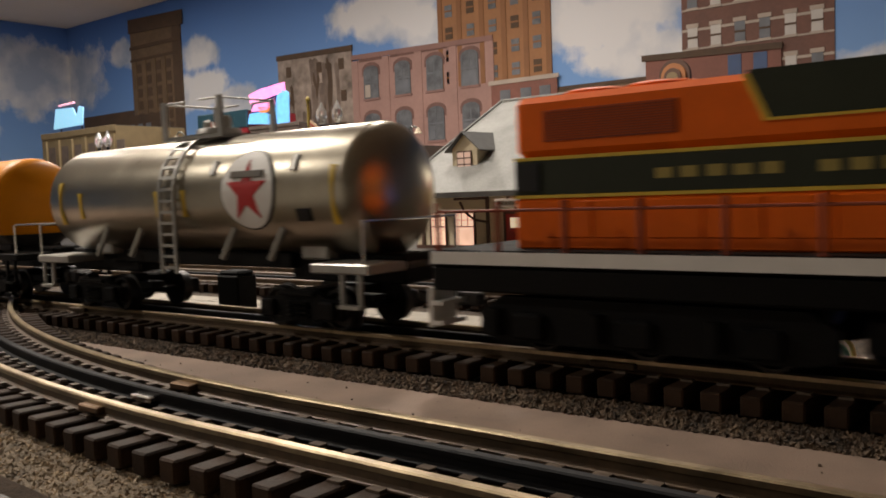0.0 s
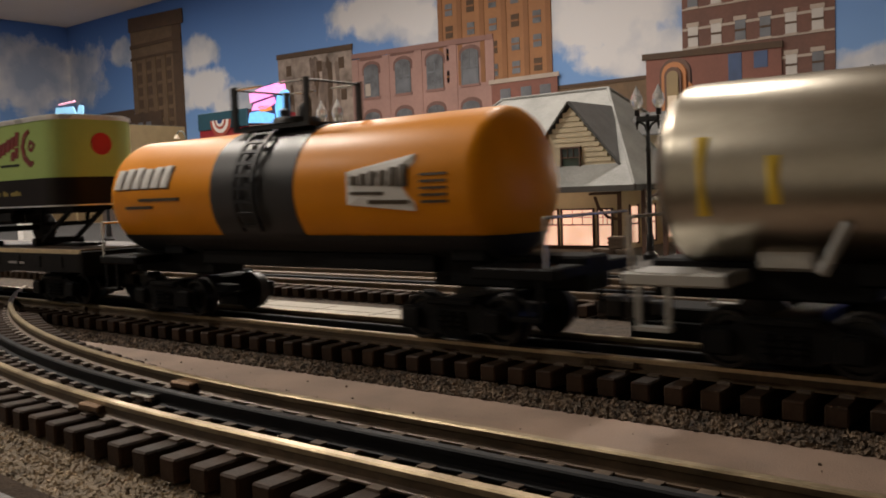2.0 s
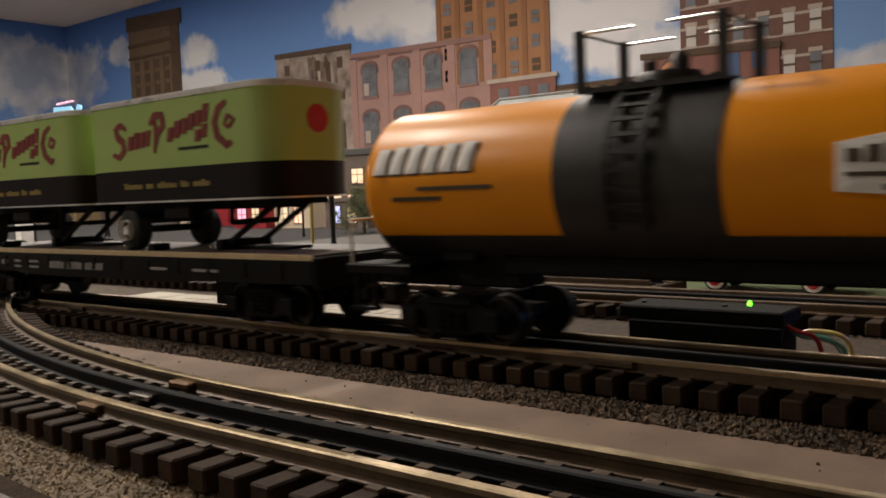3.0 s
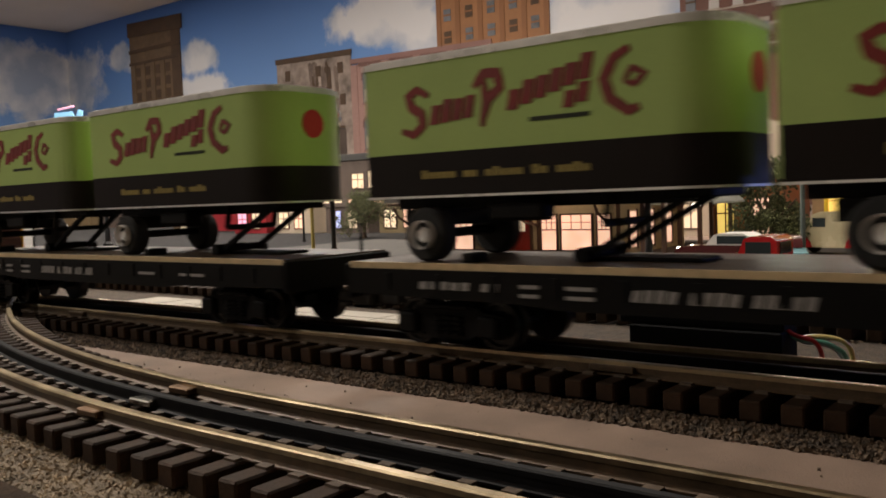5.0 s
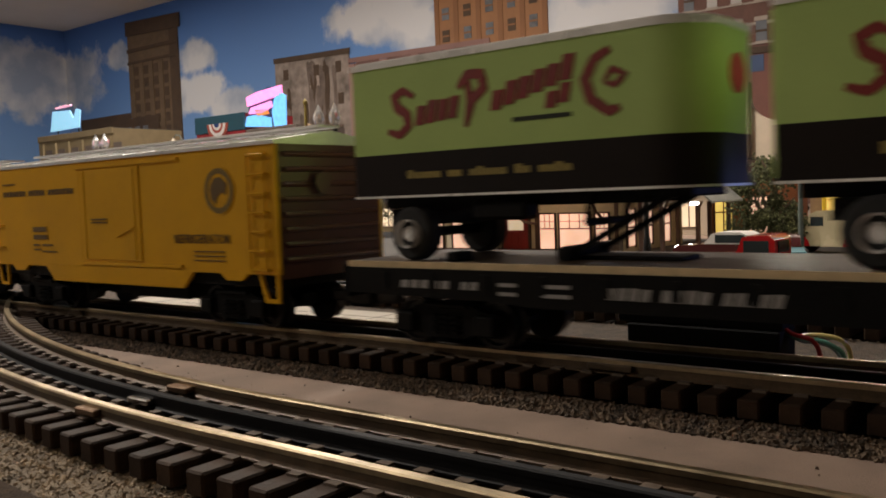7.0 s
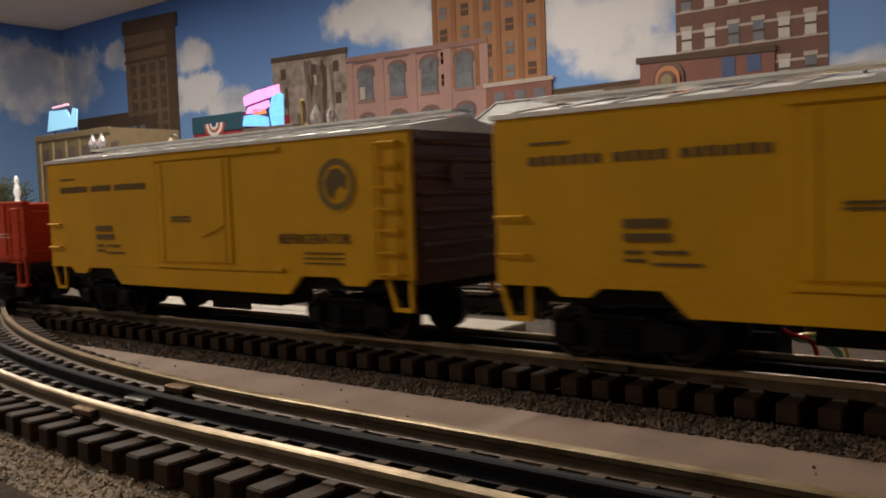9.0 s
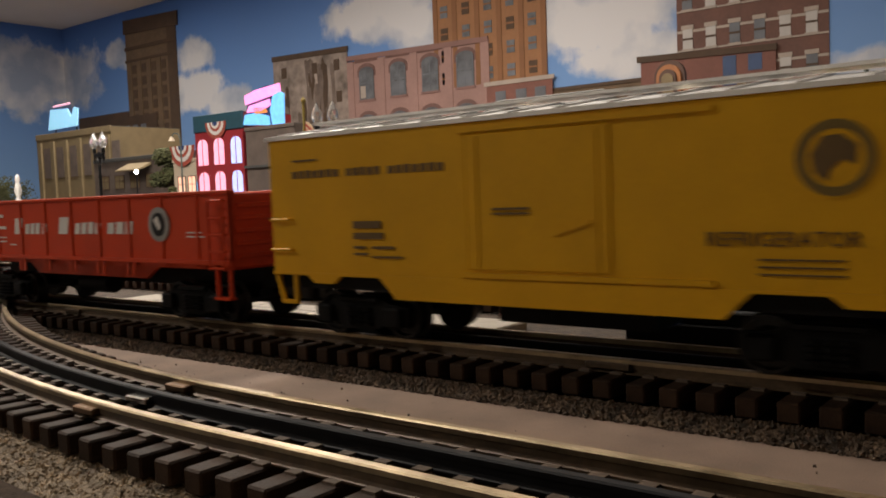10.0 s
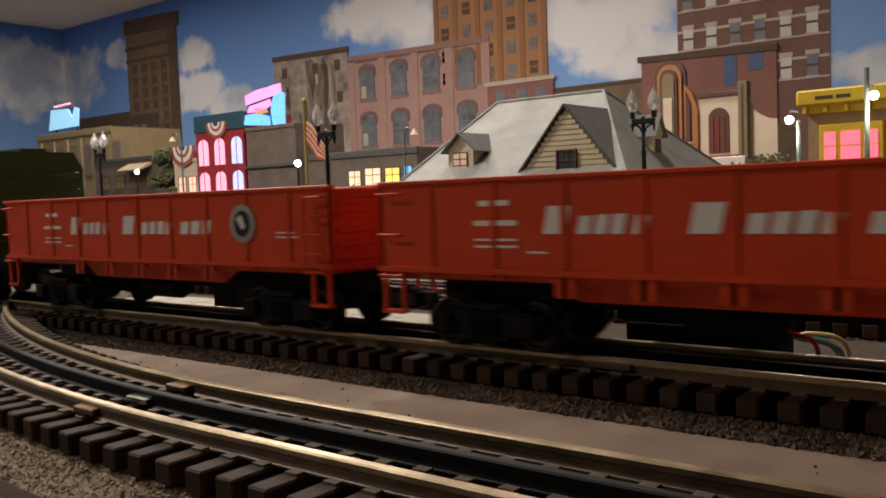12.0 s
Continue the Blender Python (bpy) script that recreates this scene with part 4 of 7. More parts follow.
    print_letters([(-half + 0.0135, -half + 0.040, 0.0625, 0.0655, 7, 0.0, 0.2), (-half + 0.043, -half + 0.061, 0.0625, 0.0655, 5, 0.0, 0.2), (-half + 0.064, -half + 0.0905, 0.0625, 0.0655, 7, 0.0, 0.2)], y + 0.0002, MAT_BROWNPRINT, c, "dark shape of a company name")
    print_bars("lettering", [(-half + 0.014, -half + 0.028, 0.0690, 0.0697), (-half + 0.046, -half + 0.060, 0.0428, 0.0455), (-half + 0.046, -half + 0.061, 0.0388, 0.0412),
                            (-half + 0.046, -half + 0.052, 0.0352, 0.0362), (-half + 0.055, -half + 0.066, 0.0352, 0.0362), (-half + 0.046, -half + 0.053, 0.0328, 0.0337), (-half + 0.055, -half + 0.070, 0.0318, 0.0326)], y, MAT_BROWNPRINT, c, "dark bars of small print")
    print_bars("lettering", [(-0.016, -0.002, 0.0485, 0.0493), (-0.016, -0.002, 0.0470, 0.0477)], y - 0.0006, MAT_BROWNPRINT, c)
    text_part("REFRIGERATOR", 0.0058, half - 0.0705, 0.0373, y - 0.0001, c, MAT_BROWNPRINT, width=1.0)
    print_bars("lettering", [(half - 0.056 + 0.0 * k, half - 0.034, 0.0335 - k * 0.002, 0.0340 - k * 0.002) for k in range(3)], y, MAT_BROWNPRINT, c)
    em = part("emblem", panel(ellipse(half - 0.0365, 0.0600, 0.0105, 0.0105), -w, 0.0004), MAT_YELLOW, c, "round dark line emblem on yellow")
    turn = Matrix.Translation((half - 0.0365, -w - 0.0004, 0.06)) @ pose(0, 0, 0, 90)
    ring = lathe(bmesh.new(), [(0.0074, 0), (0.0098, 0), (0.0098, 0.0002), (0.0074, 0.0002), (0.0074, 0)], turn, 36, cap=False)
    part("ring", ring, MAT_OLIVE_PRINT, em)
    part("figure_shape", panel([(half - 0.0425, 0.0610), (half - 0.0395, 0.0655), (half - 0.035, 0.0660), (half - 0.031, 0.0630), (half - 0.0315, 0.0580), (half - 0.0345, 0.0595), (half - 0.0375, 0.0570), (half - 0.0385, 0.0540), (half - 0.0415, 0.0565)], -w - 0.0004, 0.0003), MAT_BROWNPRINT, em, "plain dark shape")
    return c


MAT_OLIVE_PRINT = mat("faded_olive_print", (0.16, 0.10, 0.012), 0.6)


def make_grabs(x, y, z0, z1, n, w):
    bm = bmesh.new()
    for k in range(n):
        z = z0 + (z1 - z0) * k / max(1, n - 1)
        rod(bm, (x - w / 2, y, z), (x + w / 2, y, z), 0.00055, 6)
        d = 0.0016 if y < 0 else -0.0016
        for s in (-w / 2, w / 2):
            rod(bm, (x + s, y, z), (x + s, y + d, z), 0.00055, 5)
    if n > 3:
        for s in (-w / 2, w / 2):
            rod(bm, (x + s, y, z0 - 0.001), (x + s, y, z1 + 0.001), 0.0005, 5)
    return bm


def gondola(u0, u1):
    uc, half = (u0 + u1) / 2, (u1 - u0) / 2
    c = rolling("gondola_car", uc, "vermilion red empty gondola car with white lettering", "gondola car")
    w, z0, z1 = 0.0315, 0.0280, 0.0580
    for s in (-1, 1):
        y0, y1 = sorted((s * w, s * (w - 0.0018)))
        side = part("side", boxes((-half, half, y0, y1, z0, z1)), MAT_GONRED, c, "red steel side")
        yr0, yr1 = sorted((s * (w + 0.0014), s * (w - 0.0026)))
        part("top_rail", boxes((-half, half, yr0, yr1, z1, z1 + 0.0016), bevel=0.0003), MAT_GONRED, side)
        out = [(-half, z0), (-half + 0.062, z0), (-half + 0.078, 0.0185), (half - 0.078, 0.0185), (half - 0.062, z0), (half, z0), (half, z0 + 0.001), (-half, z0 + 0.001)]
        part("fish_belly", prism(bmesh.new(), out, Matrix.Translation((0, s * (w - 0.0085) + (0.0018 if s < 0 else 0), 0)) @ FRONT, 0.0018), MAT_GONRED, side)
        ys0, ys1 = sorted((s * w, s * (w + 0.0016)))
        for k in range(9):
            x = -half + 0.024 + k * (2 * half - 0.048) / 8
            lo = 0.0205 if 1 < k < 7 else 0.0255
            yp0, yp1 = sorted((s * w, s * (w + 0.0007)))
            part("post", boxes((x - 0.0013, x + 0.0013, yp0, yp1, lo, z1), bevel=0.0002), MAT_GONRED, side)
            part("post_foot", boxes((x - 0.0038, x + 0.0038, yp0, yp1, lo, z0 + 0.001), bevel=0.0004), MAT_GONRED, side)
        part("lower_rail", boxes((-half, half, ys0, ys1 - (0.0004 if s > 0 else 0), z0 - 0.0006, z0 + 0.0012)), MAT_GONRED, side)
    for s in (-1, 1):
        x0, x1 = sorted((s * half, s * (half - 0.002)))
        end = part("end_wall", boxes((x0, x1, -w, w, z0 - 0.002, z1), bevel=0.0003), MAT_GONRED, c, "red ribbed end wall")
        for k in range(5):
            z = z0 + 0.003 + k * 0.0055
            part("rib", boxes((s * half - 0.001, s * half + 0.001, -w + 0.003, w - 0.003, z - 0.001, z + 0.001), bevel=0.0003), MAT_GONRED, end)
        for sy in (-1, 1):
            part("ladder", make_grabs(s * (half - 0.007), sy * (w + 0.0030), z0 - 0.002, z1 - 0.003, 5 if s > 0 else 3, 0.010), MAT_GONRED, c, "red grab irons")
            xs = s * (half - 0.0065)
            part("step", boxes((xs - 0.005, xs - 0.0038, sy * w - 0.0008, sy * w + 0.0008, 0.013, z0), (xs + 0.0038, xs + 0.005, sy * w - 0.0008, sy * w + 0.0008, 0.013, z0), (xs - 0.005, xs + 0.005, sy * w - 0.0018, sy * w + 0.0018, 0.0122, 0.0134)), MAT_GONRED, c)
        make_coupler(c, s * half, s)
        make_truck(c, s * (half - 0.040))
    part("floor_plate", boxes((-half + 0.002, half - 0.002, -w + 0.0019, w - 0.0019, z0 - 0.003, z0 + 0.0005)), MAT_GONRED, c)
    part("centre_sill", boxes((-half + 0.01, half - 0.01, -0.007, 0.007, 0.014, 0.025)), MAT_UNDER, c)
    part("brake_cylinder", rod(bmesh.new(), (-0.02, -0.014, 0.0135), (0.008, -0.014, 0.0135), 0.0050, 14), MAT_UNDER, c, smooth=True)
    y = -w - 0.0001
    L = -half
    for x0, x1, n, top in ((0.0690, 0.0800, 1, 0.0503), (0.0815, 0.0985, 3, 0.0468), (0.1000, 0.1060, 1, 0.0468), (0.1170, 0.1290, 1, 0.0503), (0.1335, 0.1590, 4, 0.0468), (0.1640, 0.1875, 3, 0.0468)):
        print_letters([(L + x0, L + x1, 0.0408, top, n, 0.22, 0.12)], y, MAT_WHITE, c, "white slanted letter shape")
    print_bars("lettering", [(L + 0.045, L + 0.057, 0.0500, 0.0518), (L + 0.043, L + 0.060, 0.0435, 0.0452), (L + 0.043, L + 0.050, 0.0385, 0.0392), (L + 0.052, L + 0.060, 0.0385, 0.0392), (L + 0.043, L + 0.050, 0.0362, 0.0370), (L + 0.052, L + 0.060, 0.0362, 0.0370),
                            (L + 0.064, L + 0.071, 0.0345, 0.0352), (L + 0.2295, L + 0.2400, 0.0410, 0.0416), (L + 0.2295, L + 0.2420, 0.0392, 0.0398)], y, MAT_WHITE, c, "small white print bars")
    em = part("emblem", panel(ellipse(L + 0.2090, 0.0452, 0.0080, 0.0080), -w, 0.0009), MAT_WORNWHITE, c, "round white emblem")
    part("emblem_centre", panel(ellipse(L + 0.2090, 0.0452, 0.0050, 0.0055), -w - 0.0009, 0.0003), MAT_BLACK, em, "dark round centre")
    part("figure_shape", panel([(L + 0.2060, 0.0472), (L + 0.2090, 0.0490), (L + 0.2115, 0.0440), (L + 0.2095, 0.0425)], -w - 0.0012, 0.0003), MAT_WHITE, em)
    return c


def diesel(u0):
    """u0: the hood's rear end. The hood runs forward under the cab."""
    c = rolling("diesel_locomotive", u0, "orange and dark olive diesel locomotive with yellow stripes", "locomotive")
    L, hw = 0.36, 0.0205
    za = 0.0345

    def slab(z0, z1, x0, x1, y=hw, bevel=0.0008):
        return boxes((x0, x1, -y, y, z0, z1), bevel=bevel)

    hood = part("hood", slab(za, 0.0515, 0, L - 0.07), MAT_LOCO_ORANGE, c, "orange lower hood")
    part("stripe", slab(0.0515, 0.0526, 0, L - 0.07, hw + 0.0002, 0), MAT_STRIPE, hood)
    part("olive_band", slab(0.0526, 0.0640, 0, L - 0.07, hw, 0.0002), MAT_LOCO_GREEN, hood, "dark olive band")
    part("stripe", slab(0.0640, 0.0651, 0, L - 0.07, hw + 0.0002, 0), MAT_STRIPE, hood)
    part("upper_hood", slab(0.0651, 0.0850, 0, L - 0.07, hw, 0.0022), MAT_LOCO_ORANGE, hood, "orange upper hood")
    bm = bmesh.new()
    prism(bm, [(0.085, 0.0720), (0.079, 0.0856), (0.29, 0.0856), (0.29, 0.0720)], Matrix.Translation((0, hw + 0.0005, 0)) @ FRONT, 2 * hw + 0.001)
    part("olive_crown", bm, MAT_LOCO_GREEN, hood, "dark olive top panel with a slanted end")
    part("stripe", prism(bmesh.new(), [(0.0835, 0.0712), (0.0775, 0.0846), (0.0792, 0.0846), (0.0852, 0.0720), (0.29, 0.0720), (0.29, 0.0712)], Matrix.Translation((0, hw + 0.0007, 0)) @ FRONT, 2 * hw + 0.0014), MAT_STRIPE, hood)
    g = part("radiator_grille", boxes((0.012, 0.058, -hw - 0.0005, -hw, 0.0700, 0.0800)), MAT_GRILLE, hood, "recessed rust orange radiator grille")
    for k in range(12):
        part("slat", boxes((0.012, 0.058, -hw - 0.0009, -hw - 0.0004, 0.0705 + k * 0.0008, 0.0709 + k * 0.0008)), MAT_RADIATOR, g)
    for x in (0.022, 0.045):
        part("roof_fan", lathe(bmesh.new(), [(0.012, 0), (0.012, 0.0018), (0.010, 0.0026), (0, 0.0026)], pose(x, 0, 0.0848), 28), MAT_LOCO_ORANGE, hood, smooth=True)
    for k in range(7):
        x = 0.012 + k * 0.0365
        part("access_door", boxes((x, x + 0.017, -hw - 0.0006, -hw, za + 0.004, 0.0505), bevel=0.0003), MAT_LOCO_ORANGE, hood)
        part("access_door", boxes((x + 0.0175, x + 0.0345, -hw - 0.0006, -hw, za + 0.004, 0.0505), bevel=0.0003), MAT_LOCO_ORANGE, hood)
    print_letters([(0.0505, 0.0900, 0.0566, 0.0600, 5, 0.0, 0.22), (0.0975, 0.1600, 0.0566, 0.0600, 8, 0.0, 0.22)], -hw, MAT_GOLD, hood, "gold shape of a company name")
    part("number_board", boxes((0.001, 0.010, -hw - 0.001, -hw, 0.0540, 0.0630)), MAT_BLACK, hood)
    cab = part("cab", slab(za, 0.0900, L - 0.07, L - 0.015, 0.030, 0.002), MAT_LOCO_ORANGE, c, "orange cab")
    part("window", boxes((L - 0.060, L - 0.045, -0.0305, -0.0298, 0.068, 0.082), (L - 0.040, L - 0.025, -0.0305, -0.0298, 0.068, 0.082)), MAT_BLACK, cab)
    part("nose", slab(za, 0.070, L - 0.015, L + 0.02, 0.018, 0.003), MAT_LOCO_ORANGE, c)
    part("walkway", boxes((-0.030, L + 0.045, -0.0310, 0.0310, 0.0292, 0.0347), bevel=0.0005), MAT_UNDER, c, "black walkway")
    for y in (-0.0316, 0.0310):
        part("sill_stripe", boxes((-0.029, L + 0.044, y, y + 0.0006, 0.0299, 0.0342)), MAT_WHITE, c, "white frame sill stripe")
    part("frame", boxes((-0.030, L + 0.045, -0.0305, 0.0305, 0.0205, 0.0292), bevel=0.0008), MAT_UNDER, c)
    part("fuel_tank", boxes((0.11, 0.23, -0.027, 0.027, 0.006, 0.0205), bevel=0.003), MAT_UNDER, c)
    for k in range(12):
        x = -0.026 + k * 0.0255
        part("stanchion", rods([(x, -0.0308, 0.0345), (x, -0.0308, 0.0510)], 0.0010), MAT_GRILLE, c)
    part("hand_rail", rods([(-0.026, -0.0308, 0.0480), (0.2545, -0.0308, 0.0480)], 0.0005), MAT_GRILLE, c)
    part("end_steps", boxes((-0.032, -0.026, -0.030, -0.016, 0.008, 0.0095), (-0.032, -0.026, -0.030, -0.016, 0.015, 0.0165), (-0.032, -0.0305, -0.030, -0.016, 0.007, 0.021)), MAT_WHITE, c)
    for x in (0.046, L - 0.060):
        bm = bmesh.new()
        for s in (-1, 1):
            y0, y1 = sorted((s * 0.0215, s * 0.026))
            prism(bm, [(-0.058, 0.006), (-0.05, 0.004), (0.05, 0.004), (0.058, 0.006), (0.058, 0.014), (0.05, 0.019), (-0.05, 0.019), (-0.058, 0.014)], Matrix.Translation((0, y1, 0)) @ FRONT, y1 - y0)
            for w in (-0.038, 0.0, 0.038):
                box(bm, w - 0.006, w + 0.006, min(s * 0.026, s * 0.029), max(s * 0.026, s * 0.029), 0.005, 0.014, 0.001)
                rod(bm, (w - 0.013, s * 0.027, 0.006), (w - 0.013, s * 0.027, 0.015), 0.0025, 10)
        box(bm, -0.05, 0.05, -0.012, 0.012, 0.012, 0.0205)
        t = part("truck", bm, MAT_UNDER, c, at=pose(x, 0, 0))
        for w in (-0.038, 0.0, 0.038):
            make_wheelset(t, w)
    make_coupler(c, -0.030, -1)
    make_coupler(c, L + 0.045, 1)
    return c


MAT_GRILLE = mat("brown_grille", (0.22, 0.036, 0.010), 0.5)
MAT_RADIATOR = mat("rust_orange_radiator", (0.42, 0.070, 0.008), 0.5, spec=0.2)


def green_car(u1):
    half = 0.12
    c = rolling("hopper_car", u1 - half, "dark green covered freight car at the train's end", "freight car")
    w = 0.0315
    body = part("body", profile([(-w, 0.026), (w, 0.026), (w, 0.080), (w - 0.006, 0.0895), (-w + 0.006, 0.0895), (-w, 0.080)], -half, half), MAT_CARGREEN, c, "dark green ribbed body")
    for k in range(9):
        x = -half + 0.006 + k * (2 * half - 0.012) / 8
        part("rib", boxes((x - 0.0016, x + 0.0016, -w - 0.0014, -w, 0.027, 0.080), bevel=0.0004), MAT_CARGREEN, body)
    for k in range(5):
        part("end_rib", boxes((half - 0.0005, half + 0.0014, -w + 0.003, w - 0.003, 0.034 + k * 0.010, 0.037 + k * 0.010), bevel=0.0005), MAT_CARGREEN, body)
    part("roof_walk", boxes((-half, half, -0.008, 0.008, 0.0895, 0.0915)), MAT_CARGREEN, c)
    part("frame", boxes((-half, half, -0.012, 0.012, 0.015, 0.026)), MAT_UNDER, c)
    for s in (-1, 1):
        make_coupler(c, s * half, s)
        make_truck(c, s * (half - 0.040))
    return c


diesel(-0.1525)
silver_tank(-0.4645, -0.2135)
orange_tank(-0.7565, -0.4885)
f1 = flat_car(-1.096, -0.772)
f2 = flat_car(-1.441, -1.132)
for u in (-0.9365, -1.0880, -1.2820, -1.4386):
    semi_trailer(u, None)
reefer(-1.7247, -1.4785)
reefer(-2.0125, -1.7605)
gondola(-2.2995, -2.0385)
gondola(-2.5855, -2.3245)
green_car(-2.612)


PACE = [(0, -0.0125), (0.5, -0.0063), (1, -0.0005), (1.5, 0.0042), (2, 0.0035), (2.5, 0.0073), (3, 0.0105), (4, 0.0125), (5, 0.0135), (5.5, 0.0147), (6, 0.0180),
        (6.5, 0.0165), (7, 0.0190), (8, 0.0270), (9, 0.0345), (9.5, 0.0385), (10, 0.0420), (10.5, 0.0395), (11, 0.0415), (11.5, 0.0447), (12, 0.0485)]


def travel(t):
    """Way of the train since the start: an even pace with a small sway in it."""
    return SPEED * t + float(np.interp(t, [p[0] for p in PACE], [p[1] for p in PACE]))


def motions():
    for v, u in MOVING:
        walk(v, [(k * 0.5, pose(u + travel(k * 0.5), YA, RT)) for k in range(25)])
    times = [k / 15 for k in range(181)]
    for o, x, r in WHEELSETS:
        y, z = o.location.y, o.location.z
        walk(o, [(t, pose(x, y, z) @ Matrix.Rotation(travel(t) / r, 4, "Y")) for t in times])



# ---- printed mural on the walls ----
MAT_TOWER = mat("mural_tan_stone", (0.135, 0.088, 0.05), 0.75, var=0.25, scale=9, bscale=60)
MAT_TOWER_DARK = mat("mural_dark_stone", (0.075, 0.045, 0.026), 0.75, var=0.25, scale=12, bscale=60)
MAT_PINK = mat("mural_pink_brick", (0.33, 0.20, 0.175), 0.75, var=0.14, scale=7, bscale=70)
MAT_PINK_TRIM = mat("mural_pink_trim", (0.24, 0.135, 0.118), 0.75, var=0.12, scale=9)
MAT_DERELICT = mat("mural_stained_plaster", (0.10, 0.075, 0.06), 0.8, var=0.4, scale=5.5, bscale=30, col2=(0.44, 0.36, 0.31))
MAT_STAIN = mat("mural_brown_stain", (0.13, 0.092, 0.072), 0.8, var=0.4, scale=14, col2=(0.24, 0.185, 0.155))
MAT_ARCH = mat("mural_dark_brick_arch", (0.16, 0.085, 0.072), 0.75, var=0.2, scale=20)
MAT_MURAL_DIM = mat("mural_dim_glass", (0.075, 0.082, 0.095), 0.6, var=0.4, scale=22, col2=(0.17, 0.18, 0.20))
MAT_PIER = mat("mural_orange_pier", (0.235, 0.108, 0.047), 0.75, var=0.14, scale=12)
MAT_ORANGE_BRICK = mat("mural_orange_brick", (0.30, 0.145, 0.065), 0.75, var=0.14, scale=10, bscale=90)
MAT_RED_BRICK = mat("mural_red_brick", (0.20, 0.085, 0.065), 0.75, var=0.18, scale=9, bscale=90)
MAT_DARK_BRICK = mat("mural_dark_brick", (0.145, 0.072, 0.055), 0.75, var=0.2, scale=12, bscale=90)
MAT_MURAL_GLASS = mat("mural_window_glass", (0.13, 0.14, 0.16), 0.6, var=0.35, scale=14)
MAT_MURAL_BLUE = mat("mural_blue_glass", (0.04, 0.075, 0.17), 0.6, var=0.3, scale=14)
MAT_MURAL_PALE = mat("mural_pale_blind", (0.50, 0.48, 0.46), 0.7, var=0.15, scale=14)
MAT_MURAL_STONE = mat("mural_stone_lintel", (0.40, 0.34, 0.29), 0.7, var=0.12, scale=14)


def mural(name, label):
    return thing(name, pose(0, WALL_Y, 0), label, "printed building", "buildings on the mural")


def flat(x0, x1, z0, z1, y, d, extra=0.0):
    """A panel whose back lies at y before the wall."""
    return boxes((x0, x1, -y - d, -y, z0, z1))


def arched(cx, w, z0, z1, rise, seg=8):
    pts = [(cx - w / 2, z0), (cx + w / 2, z0)]
    for k in range(seg + 1):
        a = math.pi * k / seg
        pts.append((cx + w / 2 * math.cos(a), z1 - rise + rise * math.sin(a)))
    return pts


def plain_window(b, x, z, w, h, y, glass, trim=None, sill=None):
    win = part("window", boxes((x - w / 2, x + w / 2, -y - 0.002, -y, z - h / 2, z + h / 2)), glass, b)
    if trim:
        part("sash", boxes((x - w / 2, x + w / 2, -y - 0.0035, -y - 0.002, z - 0.0035, z + 0.0035)), trim, win)
    if sill:
        part("lintel", boxes((x - w * 0.62, x + w * 0.62, -y - 0.004, -y, z + h / 2, z + h / 2 + 0.014)), sill, win)
        part("sill", boxes((x - w * 0.62, x + w * 0.62, -y - 0.004, -y, z - h / 2 - 0.009, z - h / 2)), sill, win)
    return win


b = mural("mural_tower", "printed tan stone office tower on the mural")
part("wall", flat(-4.725, -4.225, 0.0, 1.135, 0, 0.006), MAT_TOWER, b)
part("cornice", panel([(-4.735, 1.085), (-4.198, 1.068), (-4.195, 1.148), (-4.732, 1.166)], -0.006, 0.006), MAT_TOWER_DARK, b)
part("cornice", flat(-4.73, -4.22, 0.985, 1.005, 0.006, 0.005), MAT_TOWER_DARK, b)
part("cornice", flat(-4.73, -4.22, 0.915, 0.930, 0.006, 0.005), MAT_TOWER_DARK, b)
part("shaded_side", flat(-4.305, -4.225, 0.0, 1.07, 0.006, 0.002), MAT_TOWER_DARK, b)
for i in range(4):
    part("pilaster", flat(-4.70 + i * 0.098, -4.672 + i * 0.098, 0.45, 0.915, 0.006, 0.004), MAT_TOWER, b)
    for k in range(7):
        plain_window(b, -4.645 + i * 0.098, 0.87 - k * 0.072, 0.042, 0.050, 0.006, MAT_TOWER_DARK)
b = mural("mural_low_block", "printed dark brown low office block on the mural")
part("wall", flat(-5.30, -4.735, 0.0, 0.635, 0, 0.004), MAT_TOWER_DARK, b)
part("wall", flat(-5.05, -4.44, 0.0, 0.60, 0.007, 0.004), MAT_TOWER_DARK, b)
for i in range(6):
    plain_window(b, -5.0 + i * 0.085, 0.53, 0.05, 0.035, 0.011, MAT_MURAL_GLASS)
b = mural("mural_derelict_building", "printed derelict building with stained pale plaster on the mural")
part("wall", flat(-3.42, -2.90, 0.0, 0.775, 0, 0.006), MAT_DERELICT, b)
part("cornice", panel([(-3.425, 0.765), (-2.895, 0.752), (-2.890, 0.778), (-3.425, 0.790)], -0.006, 0.004), MAT_TOWER_DARK, b)
runs = random.Random(8)
for k in range(26):
    if k < 15:
        x, top = runs.gauss(-3.11, 0.045), runs.uniform(0.60, 0.76)
    else:
        x, top = runs.uniform(-3.40, -2.92), runs.uniform(0.40, 0.74)
    ln_, wd = runs.uniform(0.08, 0.34), runs.uniform(0.008, 0.026)
    part("water_stain", panel([(x - wd, top), (x - wd * 0.2, top + 0.01), (x + wd * 0.8, top - 0.005), (x + wd, top - ln_ * 0.3), (x + wd * 0.4, top - ln_ * 0.7), (x + wd * 0.1, top - ln_), (x - wd * 0.5, top - ln_ * 0.6), (x - wd * 0.8, top - ln_ * 0.35)], -0.0060 - 0.00008 * k, 0.0008), MAT_STAIN if k % 3 else MAT_TOWER_DARK, b, "dark water stain")
